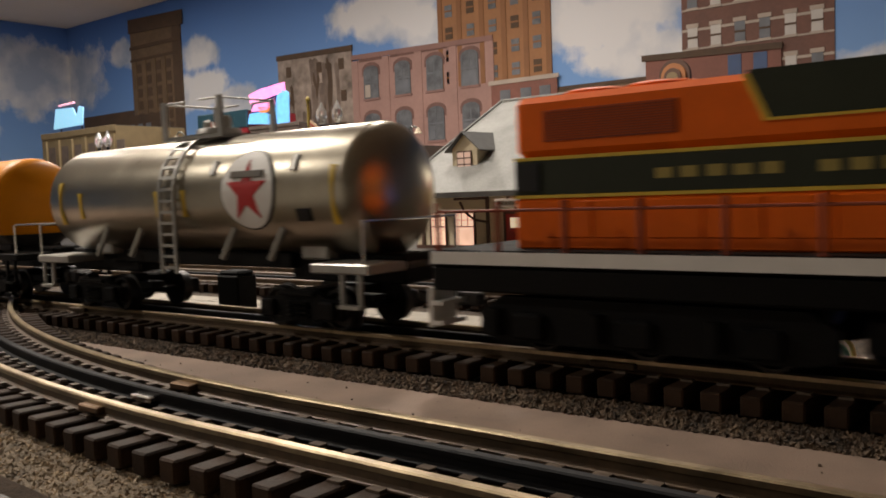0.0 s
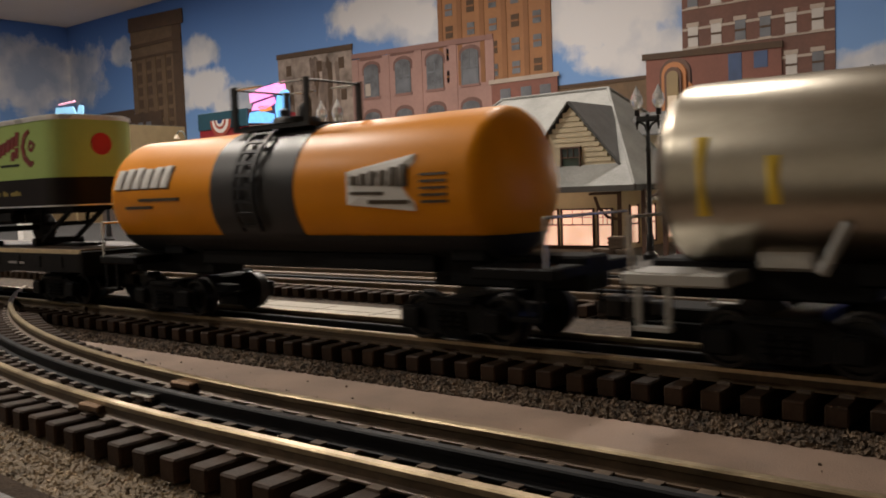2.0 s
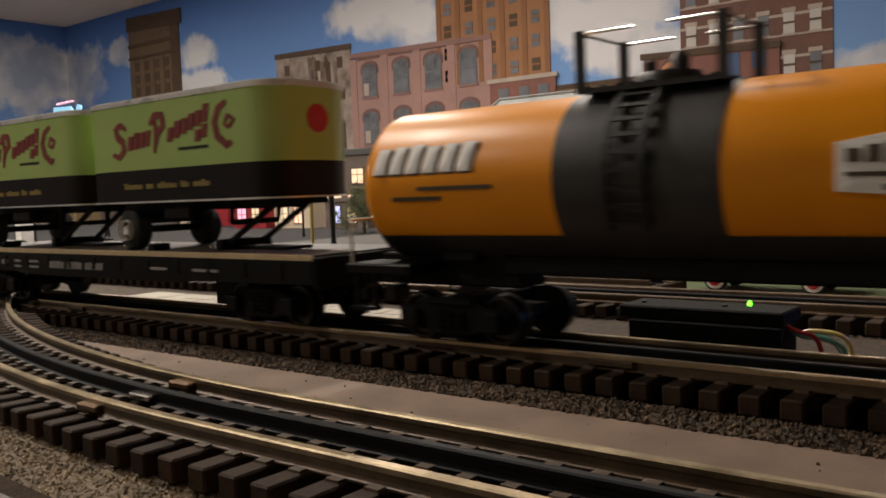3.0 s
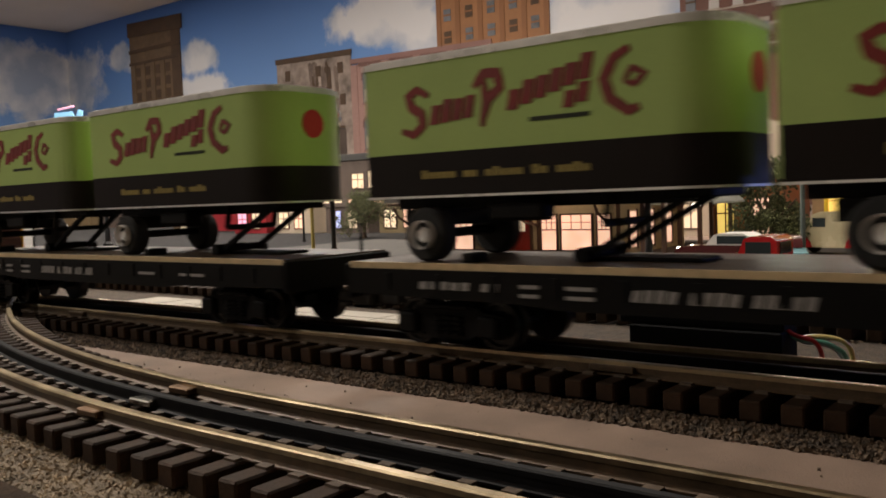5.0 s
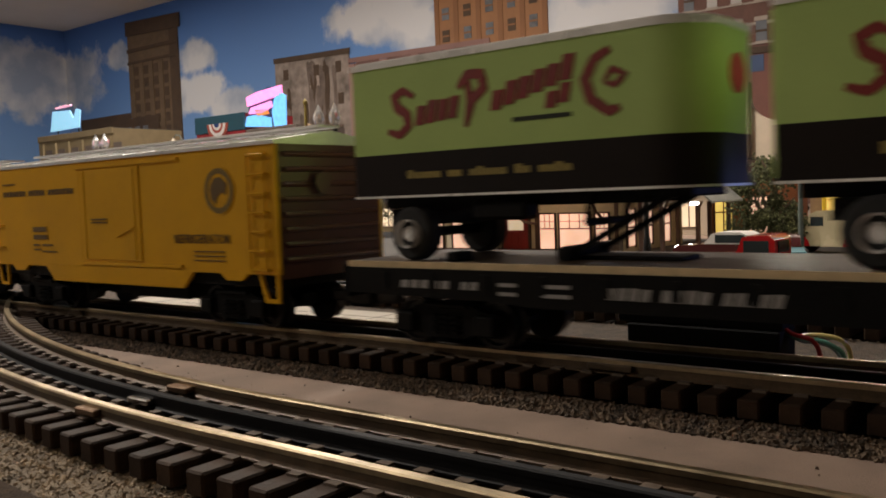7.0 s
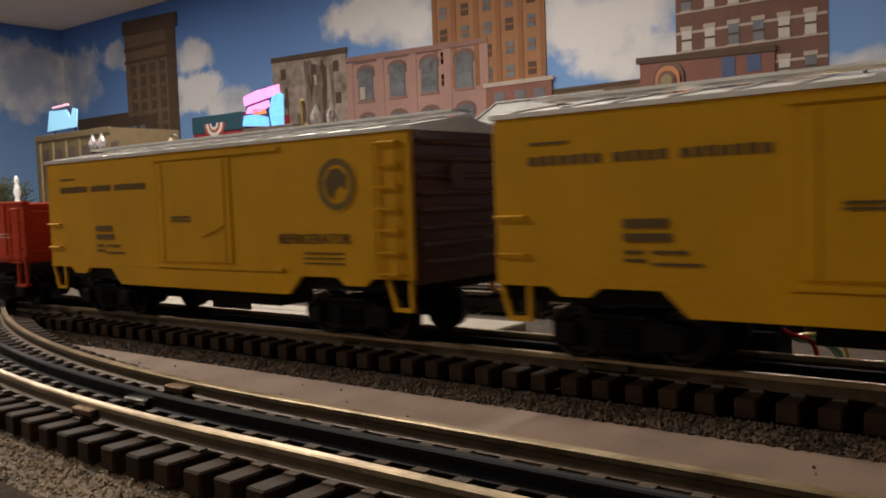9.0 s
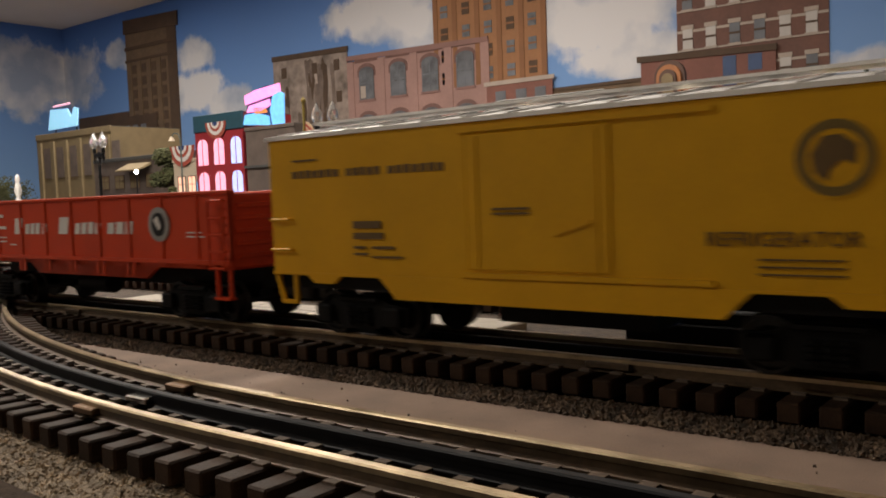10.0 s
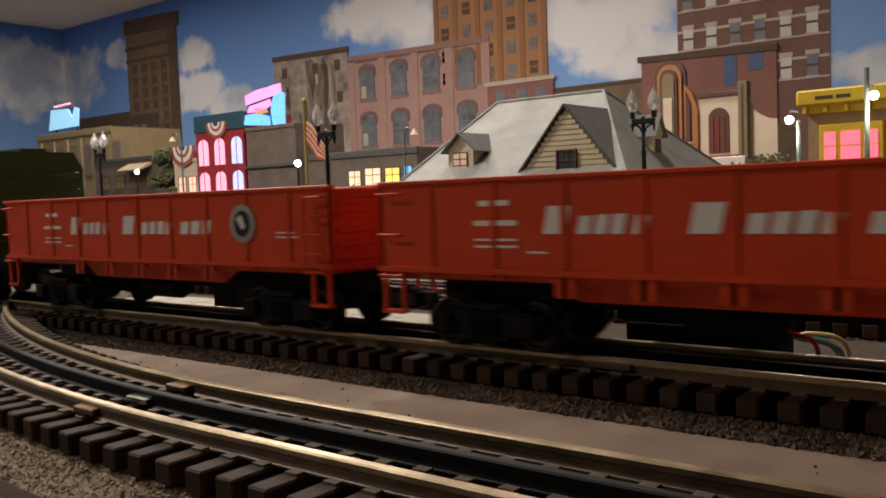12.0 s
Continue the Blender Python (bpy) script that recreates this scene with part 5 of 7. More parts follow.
for x, z in ((-3.34, 0.70), (-3.12, 0.70), (-2.97, 0.70), (-3.35, 0.55), (-2.96, 0.55), (-3.35, 0.40), (-2.97, 0.40), (-3.12, 0.42)):
    plain_window(b, x, z, 0.036, 0.052, 0.006, MAT_TOWER_DARK)
b = mural("mural_pink_warehouse", "printed pink brick warehouse with arched windows on the mural")
part("wall", flat(-2.897, -2.098, 0.0, 0.700, 0, 0.006), MAT_PINK, b)
part("parapet", panel([(-2.900, 0.706), (-2.09, 0.690), (-2.09, 0.712), (-2.900, 0.728)], -0.006, 0.005), MAT_PINK_TRIM, b)
for i in range(5):
    x = -2.880 + i * 0.193
    part("pilaster", flat(x - 0.020, x + 0.020, 0.0, 0.70, 0.006, 0.003), MAT_PINK, b)
for i, x in enumerate((-2.779, -2.586, -2.402, -2.212)):
    part("corbel", flat(x - 0.072, x + 0.072, 0.690, 0.704, 0.006, 0.003), MAT_ARCH, b)
    for z0, z1 in ((0.519, 0.668), (0.302, 0.450), (0.10, 0.24)):
        part("brick_arch", panel(arched(x, 0.112, z1 - 0.045, z1 + 0.016, 0.032), -0.006, 0.0016), MAT_ARCH, b)
        w = part("window", panel(arched(x, 0.092, z0, z1, 0.024), -0.0076, 0.002), MAT_MURAL_DIM, b)
        zm = (z0 + z1) / 2
        part("sash", flat(x - 0.046, x + 0.046, zm - 0.004, zm + 0.003, 0.0096, 0.001), MAT_MURAL_GLASS, w)
        part("sash", flat(x - 0.002, x + 0.002, z0, z1 - 0.012, 0.0096, 0.0008), MAT_MURAL_GLASS, w)
        for q in (-0.043, 0.040):
            part("jamb", flat(x + q, x + q + 0.003, z0, z1 - 0.022, 0.0096, 0.0008), MAT_MURAL_GLASS, w)
        if (i + int(z0 * 10)) % 3 != 1:
            part("blind", flat(x - 0.038, x + (0.036 if i % 2 else -0.006), z0 + 0.006, zm - 0.012, 0.0096, 0.0006), MAT_MURAL_STONE if i == 0 else MAT_MURAL_GLASS, w)
        part("sill", flat(x - 0.052, x + 0.052, z0 - 0.010, z0, 0.006, 0.004), MAT_PINK_TRIM, w)
b = mural("mural_orange_tower", "printed orange brick tower block on the mural")
part("wall", flat(-2.375, -1.812, 0.52, CEIL - 0.004, 0, 0.004), MAT_ORANGE_BRICK, b)
for x in (-2.365, -2.262, -2.145, -2.035, -1.928, -1.824):
    part("pier", flat(x - 0.012, x + 0.012, 0.52, CEIL - 0.006, 0.004, 0.003), MAT_PIER, b)
for i, x in enumerate((-2.318, -2.203, -2.090, -1.981, -1.877)):
    for k in range(7):
        plain_window(b, x, 0.563 + k * 0.0935, 0.038, 0.050, 0.004, (MAT_MURAL_GLASS, MAT_MURAL_DIM, MAT_TOWER_DARK)[(i * 2 + k) % 3], MAT_PIER)
b = mural("mural_small_brick_house", "printed small red brick block on the mural")
part("wall", flat(-2.10, -1.785, 0.0, 0.510, 0.011, 0.004), MAT_RED_BRICK, b)
part("coping", flat(-2.11, -1.775, 0.505, 0.522, 0.015, 0.004), MAT_MURAL_STONE, b)
for x in (-2.03, -1.93, -1.84):
    plain_window(b, x, 0.455, 0.05, 0.05, 0.015, MAT_MURAL_GLASS)
part("wall", flat(-1.80, -1.40, 0.0, 0.463, 0, 0.004), MAT_TOWER, b, "grey-tan blank wall")
part("coping", flat(-1.80, -1.40, 0.455, 0.468, 0.004, 0.004), MAT_TOWER_DARK, b)
b = mural("mural_brown_building", "printed brown brick building with blue windows on the mural")
part("wall", flat(-1.412, -0.930, 0.0, 0.528, 0.006, 0.006), MAT_RED_BRICK, b)
part("cornice", panel([(-1.425, 0.520), (-0.925, 0.505), (-0.925, 0.526), (-1.425, 0.542)], -0.012, 0.006), MAT_TOWER_DARK, b)
for x, z, h in ((-1.085, 0.455, 0.10), (-0.998, 0.475, 0.055), (-1.32, 0.44, 0.07)):
    plain_window(b, x, z, 0.046, h, 0.012, MAT_MURAL_BLUE)
b = mural("mural_brick_block", "printed tall brick apartment block with pale lintels on the mural")
part("wall", flat(-1.275, -0.765, 0.0, CEIL - 0.004, 0, 0.004), MAT_DARK_BRICK, b)
for k in range(6):
    z = 0.445 + k * 0.137
    part("string_course", flat(-1.275, -0.765, z + 0.022, z + 0.031, 0.004, 0.0015), MAT_MURAL_STONE, b)
    part("string_course", flat(-1.275, -0.765, z - 0.043, z - 0.037, 0.004, 0.0015), MAT_MURAL_STONE, b)
    for i in range(6):
        x = -1.235 + i * 0.0835
        if k == 0 and i < 4:
            continue
        plain_window(b, x, z, 0.036, 0.068, 0.004, MAT_MURAL_PALE if (i * 3 + k) % 4 < 2 else MAT_MURAL_GLASS, MAT_TOWER_DARK, MAT_MURAL_STONE)

# ---- things on the layout ----
MAT_SHINGLE = mat("grey_shingles", (0.215, 0.215, 0.203), 0.6, var=0.32, scale=30, bump=0.5, bscale=420)
MAT_ROOFEDGE = mat("dark_roof_edge", (0.07, 0.07, 0.068), 0.7)
MAT_SIDING = mat("tan_clapboard", (0.52, 0.44, 0.30), 0.65, var=0.12, scale=60)
MAT_CREAMWALL = mat("cream_wall", (0.58, 0.50, 0.36), 0.65, var=0.08, scale=60)
MAT_BROWNTRIM = mat("brown_trim", (0.075, 0.035, 0.022), 0.55)
MAT_REDDOOR = mat("red_door", (0.30, 0.018, 0.014), 0.45)
MAT_LIT = glow("lit_window", (1.0, 0.60, 0.42), 0.8)
MAT_LITW = glow("lit_white_window", (1.0, 0.80, 0.55), 0.45)
MAT_LITDIM = glow("dim_lit_window", (1.0, 0.56, 0.40), 0.22, (0.5, 0.4, 0.35))
MAT_IRON = mat("black_iron", (0.010, 0.010, 0.011), 0.35, 0.3)
MAT_GLOBE = clear("clear_globe", (1, 1, 1), 0.12, 0.8)
MAT_CONCRETE = mat("grey_platform", (0.085, 0.08, 0.075), 0.8, var=0.15, scale=50, bump=0.3, spec=0.1)
MAT_ROAD = mat("grey_road", (0.024, 0.023, 0.023), 0.85, var=0.2, scale=40, bump=0.3, spec=0.1)
MAT_GRASS = mat("grass_mat", (0.055, 0.085, 0.022), 0.9, var=0.4, scale=160, bump=0.8)
MAT_LEAF = mat("leaves", (0.085, 0.092, 0.038), 0.8, var=0.3, scale=300, island=0.4)
MAT_BARK = mat("bark", (0.09, 0.06, 0.04), 0.9, bump=0.5)
MAT_CARRED = mat("glossy_red", (0.46, 0.012, 0.016), 0.18, var=0.04, coat=0.6)
MAT_CARBLUE = mat("pale_blue_enamel", (0.16, 0.33, 0.38), 0.2, var=0.04, coat=0.6)
MAT_CARBLACK = mat("maroon_enamel", (0.07, 0.014, 0.016), 0.2, var=0.04, coat=0.6)
MAT_CARCREAM = mat("cream_enamel", (0.52, 0.45, 0.30), 0.25, var=0.04, coat=0.4)
MAT_CARGLASS = mat("dark_car_glass", (0.03, 0.04, 0.045), 0.08)
MAT_YWALL = mat("yellow_woodwork", (0.66, 0.44, 0.02), 0.5, var=0.1)
MAT_BRICKTAN = mat("tan_brick", (0.30, 0.19, 0.10), 0.75, var=0.2, scale=120, bump=0.4)
MAT_PINKGLOW = glow("pink_lit_window", (1.0, 0.16, 0.24), 0.9)
MAT_YGLOW = glow("yellow_lit_window", (1.0, 0.68, 0.16), 0.75)
MAT_LAMPWHITE = glow("white_lamp", (1.0, 0.92, 0.78), 14.0)
MAT_NEONPINK = glow("pink_neon", (1.0, 0.30, 0.66), 1.1)
MAT_NEONBLUE = glow("blue_neon", (0.16, 0.48, 0.85), 0.9)
MAT_SKYGLOW = glow("blue_sign_face", (0.28, 0.58, 0.80), 0.75)
MAT_ORANGEGLOW = glow("amber_sign", (0.9, 0.28, 0.08), 0.5)
MAT_VIOLET = glow("violet_lit_window", (0.52, 0.58, 1.0), 0.8)
MAT_REDWALL = mat("red_painted_front", (0.30, 0.022, 0.03), 0.6, var=0.1)
MAT_BLUEWALL = mat("teal_parapet", (0.02, 0.07, 0.10), 0.6)
MAT_GREYWALL = mat("grey_brown_wall", (0.13, 0.10, 0.085), 0.8, var=0.25, scale=30)
MAT_OCHRE = mat("ochre_wall", (0.20, 0.15, 0.08), 0.75, var=0.15, scale=25)
MAT_THEATRE = mat("orange_brown_stucco", (0.33, 0.13, 0.045), 0.6, var=0.15, scale=30)
MAT_CREAMSTUCCO = mat("cream_stucco", (0.56, 0.47, 0.36), 0.7, var=0.1, scale=30)
MAT_GREENLED = glow("green_led", (0.15, 1.0, 0.03), 4.0)
MAT_BLUEPRINT = mat("navy_cloth", (0.03, 0.05, 0.16), 0.8)

MAT_MATTE = mat("matte_black_plastic", (0.008, 0.008, 0.008), 0.75, var=0.3, bump=0.15, spec=0.12)
# paved areas and planks
tagged(part("station_platform", boxes((-0.95, -0.27, 0.615, 1.02, 0, 0.006), bevel=0.001), MAT_CONCRETE), "grey concrete station platform", "platform", kind="structure")
tagged(part("road", boxes((-0.262, 0.9, 0.60, 0.93, 0, 0.004)), MAT_ROAD), "grey model road beside the station", "road", kind="structure")
tagged(part("grass_strip", boxes((-0.30, 0.4, 0.512, 0.598, 0, 0.003), bevel=0.0008), MAT_GRASS), "strip of green scatter grass by the sidings", "grass", kind="structure")
tagged(part("street", boxes((-3.9, -0.952, 0.62, 1.70, 0, 0.003)), MAT_ROAD), "dark grey town street", "road", kind="structure")
pl = thing("plank", pose(-0.385, 0.338, 0), "long pale whitewashed wooden plank lying between the tracks", "plank")
part("board", boxes((-0.155, 0.155, -0.017, 0.017, 0.0005, 0.0065), bevel=0.0008), MAT_PLANK, pl)
for k, x in enumerate((-0.118, -0.079, -0.030, 0.026, 0.071, 0.120)):
    part("crack", boxes((x - 0.0004, x + 0.0004, -0.0165 + 0.005 * (k % 3), 0.016 - 0.004 * (k % 2), 0.0063, 0.0066)), MAT_EDGE, pl)
part("crack", boxes((-0.10, 0.09, -0.0015, -0.0008, 0.0063, 0.0066)), MAT_EDGE, pl)

rb = thing("relay_box", pose(-0.4075, 0.318, 0), "black plastic relay box standing beside the track", "relay box")
part("case", boxes((-0.0095, 0.0095, -0.007, 0.007, 0.0, 0.0270), bevel=0.0010), MAT_MATTE, rb)
part("lid", boxes((-0.0088, 0.0088, -0.0062, 0.0062, 0.0270, 0.0295), bevel=0.0012), MAT_MATTE, rb)
sw = thing("switch_machine", pose(-0.128, 0.309, 0), "black plastic track switch machine with a green light", "switch machine")
part("base", boxes((-0.024, 0.033, -0.006, 0.012, 0.001, 0.0184), bevel=0.0005), MAT_MATTE, sw)
part("cover", boxes((-0.0285, 0.0335, -0.0050, 0.016, 0.0187, 0.0236), bevel=0.0006), MAT_MATTE, sw)
part("led", lathe(bmesh.new(), [(0.0009, 0), (0.0009, 0.0010), (0.0006, 0.0016), (0, 0.0018)], pose(0.0170, 0.010, 0.0236), 12), MAT_GREENLED, sw, "small glowing green light", True)
for x in (-0.022, 0.010):
    part("screw", lathe(bmesh.new(), [(0.001, 0), (0.001, 0.0006), (0, 0.0008)], pose(x, 0.004, 0.0236), 10), MAT_IRON, sw)
WIRES = (((0.55, 0.04, 0.05), [(-0.0965, 0.0195), (-0.0935, 0.0172), (-0.0900, 0.0160), (-0.0870, 0.0150), (-0.0850, 0.0120), (-0.084, 0.006)]),
         ((0.16, 0.42, 0.36), [(-0.0960, 0.0182), (-0.0925, 0.0155), (-0.0880, 0.0150), (-0.0840, 0.0146), (-0.0800, 0.0128), (-0.0775, 0.0105), (-0.076, 0.004)]),
         ((0.72, 0.58, 0.22), [(-0.0930, 0.0150), (-0.0895, 0.0162), (-0.0850, 0.0165), (-0.0805, 0.0160), (-0.0775, 0.0145), (-0.0758, 0.0115), (-0.0752, 0.005)]),
         ((0.30, 0.36, 0.40), [(-0.0955, 0.0165), (-0.0910, 0.0140), (-0.0860, 0.0138), (-0.0810, 0.0120), (-0.0785, 0.0080), (-0.078, 0.003)]))
for k, (col, path) in enumerate(WIRES):
    tagged(part("wire", tube([(x, 0.3105 + 0.0014 * k + 0.0006 * i, z) for i, (x, z) in enumerate(path)], 0.0008, 8), mat("wire_insulation", col, 0.35, var=0.08), None, "", True), "thin coloured wire from the switch machine", "wire", "switch wires")
jb = thing("lock_stand", pose(-0.452, 0.352, 0.0065), "tiny black metal switch stand on the plank", "switch stand")
part("base", boxes((-0.006, 0.006, -0.004, 0.004, 0, 0.002), bevel=0.0004), MAT_IRON, jb)
part("body", lathe(bmesh.new(), [(0.003, 0.002), (0.0034, 0.006), (0.0015, 0.008), (0.0012, 0.016), (0, 0.0165)], None, 12), MAT_IRON, jb, smooth=True)

# rail joiners on the front track
for x, y in ((-0.2325, YB + GAUGE / 2), (-0.2310, YB - GAUGE / 2 + 0.0006), (-0.2290, YB)):
    tagged(part("rail_joiner", boxes((x - 0.0052, x + 0.0052, y - 0.0022, y + 0.0022, 0.0114, 0.0134), bevel=0.0004), MAT_JOINER if y != YB else MAT_CHROME), "small bent metal rail joiner on the track", "rail joiner", "rail joiners")
for x, y in ((-0.1315, YA - GAUGE / 2), (-0.46, YA - GAUGE / 2)):
    tagged(part("rail_joiner", boxes((x - 0.008, x + 0.008, y - 0.0029, y + 0.0029, 0.0114, 0.0136), bevel=0.0004), MAT_RAIL), "brown metal rail joiner on the track", "rail joiner", "rail joiners")


def sash_window(parent, x, y, z0, z1, w, lit, cols=3, rows=2, frame_mat=MAT_BROWNTRIM):
    """A lit window in a front at y that faces -y: frame, panes and bars."""
    f = 0.0016
    win = part("window", boxes((x - w / 2 - f, x - w / 2, y - 0.0022, y, z0 - f, z1 + f), (x + w / 2, x + w / 2 + f, y - 0.0022, y, z0 - f, z1 + f), (x - w / 2, x + w / 2, y - 0.0022, y, z1, z1 + f), (x - w / 2, x + w / 2, y - 0.0022, y, z0 - f, z0)), frame_mat, parent, "dark framed window")
    part("pane", boxes((x - w / 2, x + w / 2, y - 0.0008, y - 0.0001, z0, z1)), lit, win, "glowing pane")
    zm = (z0 + z1) / 2 + (z1 - z0) * 0.08
    part("meeting_rail", boxes((x - w / 2, x + w / 2, y - 0.0018, y - 0.0008, zm - 0.0006, zm + 0.0006)), frame_mat, win)
    for k in range(1, cols):
        xx = x - w / 2 + w * k / cols
        part("glazing_bar", boxes((xx - 0.0003, xx + 0.0003, y - 0.0015, y - 0.0008, zm, z1)), frame_mat, win)
    for k in range(1, rows):
        zz = zm + (z1 - zm) * k / rows
        part("glazing_bar", boxes((x - w / 2, x + w / 2, y - 0.0015, y - 0.0008, zz - 0.0003, zz + 0.0003)), frame_mat, win)
    return win


def loft(faces):
    bm = bmesh.new()
    for f in faces:
        bm.faces.new([bm.verts.new(p) for p in f])
    bmesh.ops.remove_doubles(bm, verts=bm.verts, dist=1e-6)
    return bm


def slab_roof(faces, t=0.0025):
    bm = loft(faces)
    bmesh.ops.recalc_face_normals(bm, faces=bm.faces)
    g = bmesh.ops.extrude_face_region(bm, geom=list(bm.faces))
    for v in g["geom"]:
        if isinstance(v, bmesh.types.BMVert):
            v.co.z += t
    return bm


def station():
    s = thing("station_building", pose(0, 0, 0.006), "cream station building with grey shingle roof and lit windows", "station")
    y = 0.785
    x0, x1 = -0.665, -0.400
    zt = 0.060
    part("wall", boxes((x0, x1, y, y + 0.004, 0.0, zt)), MAT_CREAMWALL, s, "cream front wall")
    part("wall", boxes((x0, x1, y + 0.150, y + 0.154, 0.0, zt)), MAT_CREAMWALL, s)
    part("wall", boxes((x0, x0 + 0.004, y + 0.004, y + 0.150, 0.0, zt)), MAT_CREAMWALL, s)
    part("wall", boxes((x1 - 0.004, x1, y + 0.004, y + 0.150, 0.0, zt)), MAT_CREAMWALL, s)
    part("plinth", boxes((x0, x1 + 0.002, y - 0.0022, y, 0.0, 0.004)), MAT_BROWNTRIM, s)
    for cx, w in ((-0.632, 0.021), (-0.594, 0.026), (-0.482, 0.018), (-0.4495, 0.035), (-0.418, 0.014)):
        sash_window(s, cx, y, 0.004, 0.040, w, MAT_LIT)
    d = part("door", boxes((-0.537, -0.505, y - 0.002, y, 0.0, 0.0385)), MAT_REDDOOR, s, "red panelled door with a lit upper pane")
    part("pane", boxes((-0.531, -0.511, y - 0.0026, y - 0.002, 0.0235, 0.0345)), MAT_LITW, d)
    for k in range(3):
        part("door_panel", boxes((-0.5335 + k * 0.0088, -0.5265 + k * 0.0088, y - 0.0028, y - 0.002, 0.003, 0.020), bevel=0.0003), MAT_REDDOOR, d)
    part("door_frame", boxes((-0.5395, -0.537, y - 0.003, y, 0, 0.041), (-0.505, -0.5025, y - 0.003, y, 0, 0.041), (-0.5395, -0.5025, y - 0.003, y, 0.0385, 0.041)), MAT_BROWNTRIM, d)
    for cx in (-0.655, -0.562, -0.495, -0.402):
        part("corner_board", boxes((cx - 0.002, cx + 0.002, y - 0.0016, y, 0.004, zt)), MAT_BROWNTRIM, s)
    # side facing the lamps
    for yy in (0.81, 0.85, 0.895):
        part("side_window", boxes((x1, x1 + 0.001, yy - 0.008, yy + 0.008, 0.006, 0.042)), MAT_LIT, s, "glowing pane")
        part("side_frame", boxes((x1, x1 + 0.002, yy - 0.010, yy - 0.008, 0.004, 0.044), (x1, x1 + 0.002, yy + 0.008, yy + 0.010, 0.004, 0.044), (x1, x1 + 0.002, yy - 0.008, yy + 0.008, 0.024, 0.0255)), MAT_BROWNTRIM, s)
    # hipped main roof
    e0, e1, ya, yb = -0.640, -0.346, 0.705, 1.005
    rl, rr, ry, rz = -0.592, -0.452, 0.862, 0.1665
    ze = 0.0605
    part("main_roof", slab_roof([[(e0, ya, ze), (e1, ya, ze), (rr, ry, rz), (rl, ry, rz)], [(e1, ya, ze), (e1, yb, ze), (rr, ry, rz)], [(e1, yb, ze), (e0, yb, ze), (rl, ry, rz), (rr, ry, rz)], [(e0, yb, ze), (e0, ya, ze), (rl, ry, rz)]]), MAT_SHINGLE, s, "grey mottled shingle roof")
    part("ridge_cap", rods([(e0, ya, ze + 0.003), (rl, ry, rz + 0.003), (rr, ry, rz + 0.003), (e1, ya, ze + 0.003)], 0.0017, 6), MAT_SHINGLE, s)
    part("ridge_cap", rods([(rr, ry, rz + 0.003), (e1, yb, ze + 0.003)], 0.0017, 6), MAT_SHINGLE, s)
    part("soffit", boxes((e0, e1, ya, yb, ze - 0.0016, ze - 0.0004)), MAT_CREAMWALL, s)
    part("fascia", boxes((e0, e1, ya - 0.0012, ya, ze - 0.002, ze + 0.0035)), MAT_CONCRETE, s, "pale fascia board")
    part("fascia", boxes((e1, e1 + 0.0012, ya, yb, ze - 0.002, ze + 0.0035)), MAT_CONCRETE, s)
    # front gable
    gx, gw, gz0, gz1, gy = -0.4285, 0.0625, 0.072, 0.1440, 0.738
    gable = part("gable_wall", panel([(gx - gw + 0.004, gz0), (gx + gw - 0.004, gz0), (gx, gz1 - 0.004)], gy + 0.003, 0.003), MAT_SIDING, s, "tan clapboard gable")
    n = 13
    for k in range(n):
        z = gz0 + (gz1 - gz0 - 0.008) * k / n
        hwid = (gw - 0.0035) * (1 - (z + 0.004 - gz0) / (gz1 - gz0))
        part("clapboard", boxes((gx - hwid, gx + hwid, gy - 0.0014, gy, z, z + 0.0040)), MAT_SIDING, gable)
    sash_window(gable, gx + 0.001, gy - 0.0014, 0.080, 0.1005, 0.019, MAT_CARGLASS, 3, 1)
    rb = ry - (ry - ya) * (rz - gz1) / (rz - ze)
    rlow = ya + (ry - ya) * (gz0 - 0.006 - ze) / (rz - ze)
    part("gable_roof", slab_roof([[(gx, gy - 0.0022, gz1), (gx, rb + 0.002, gz1), (gx - gw - 0.004, rlow, gz0 - 0.006), (gx - gw - 0.004, gy - 0.0022, gz0 - 0.006)]], 0.002), MAT_ROOFGABLE, s)
    part("gable_roof", slab_roof([[(gx, gy - 0.0022, gz1), (gx, rb + 0.002, gz1), (gx + gw + 0.004, rlow, gz0 - 0.006), (gx + gw + 0.004, gy - 0.0022, gz0 - 0.006)]], 0.002), MAT_ROOFGABLE, s, "darker grey gable roof")
    part("bargeboard", rods([(gx - gw - 0.004, gy - 0.0030, gz0 - 0.005), (gx, gy - 0.0030, gz1 + 0.001), (gx + gw + 0.004, gy - 0.0030, gz0 - 0.005)], 0.0014, 6), MAT_ROOFEDGE, s)
    # small dormer
    dx, dw, dz0, dz1, dy = -0.5635, 0.0165, 0.0835, 0.1105, 0.748
    dm = part("dormer", boxes((dx - dw, dx + dw, dy, dy + 0.065, dz0, dz1)), MAT_SIDING, s, "tan dormer with a lit window")
    part("dormer_gable", panel([(dx - dw, dz1), (dx + dw, dz1), (dx, dz1 + 0.015)], dy + 0.003, 0.003), MAT_SIDING, dm)
    part("dormer_roof", slab_roof([[(dx, dy - 0.005, dz1 + 0.0165), (dx, dy + 0.085, dz1 + 0.0165), (dx - dw - 0.007, dy + 0.075, dz1 - 0.004), (dx - dw - 0.007, dy - 0.005, dz1 - 0.004)]], 0.0015), MAT_ROOFGABLE, dm)
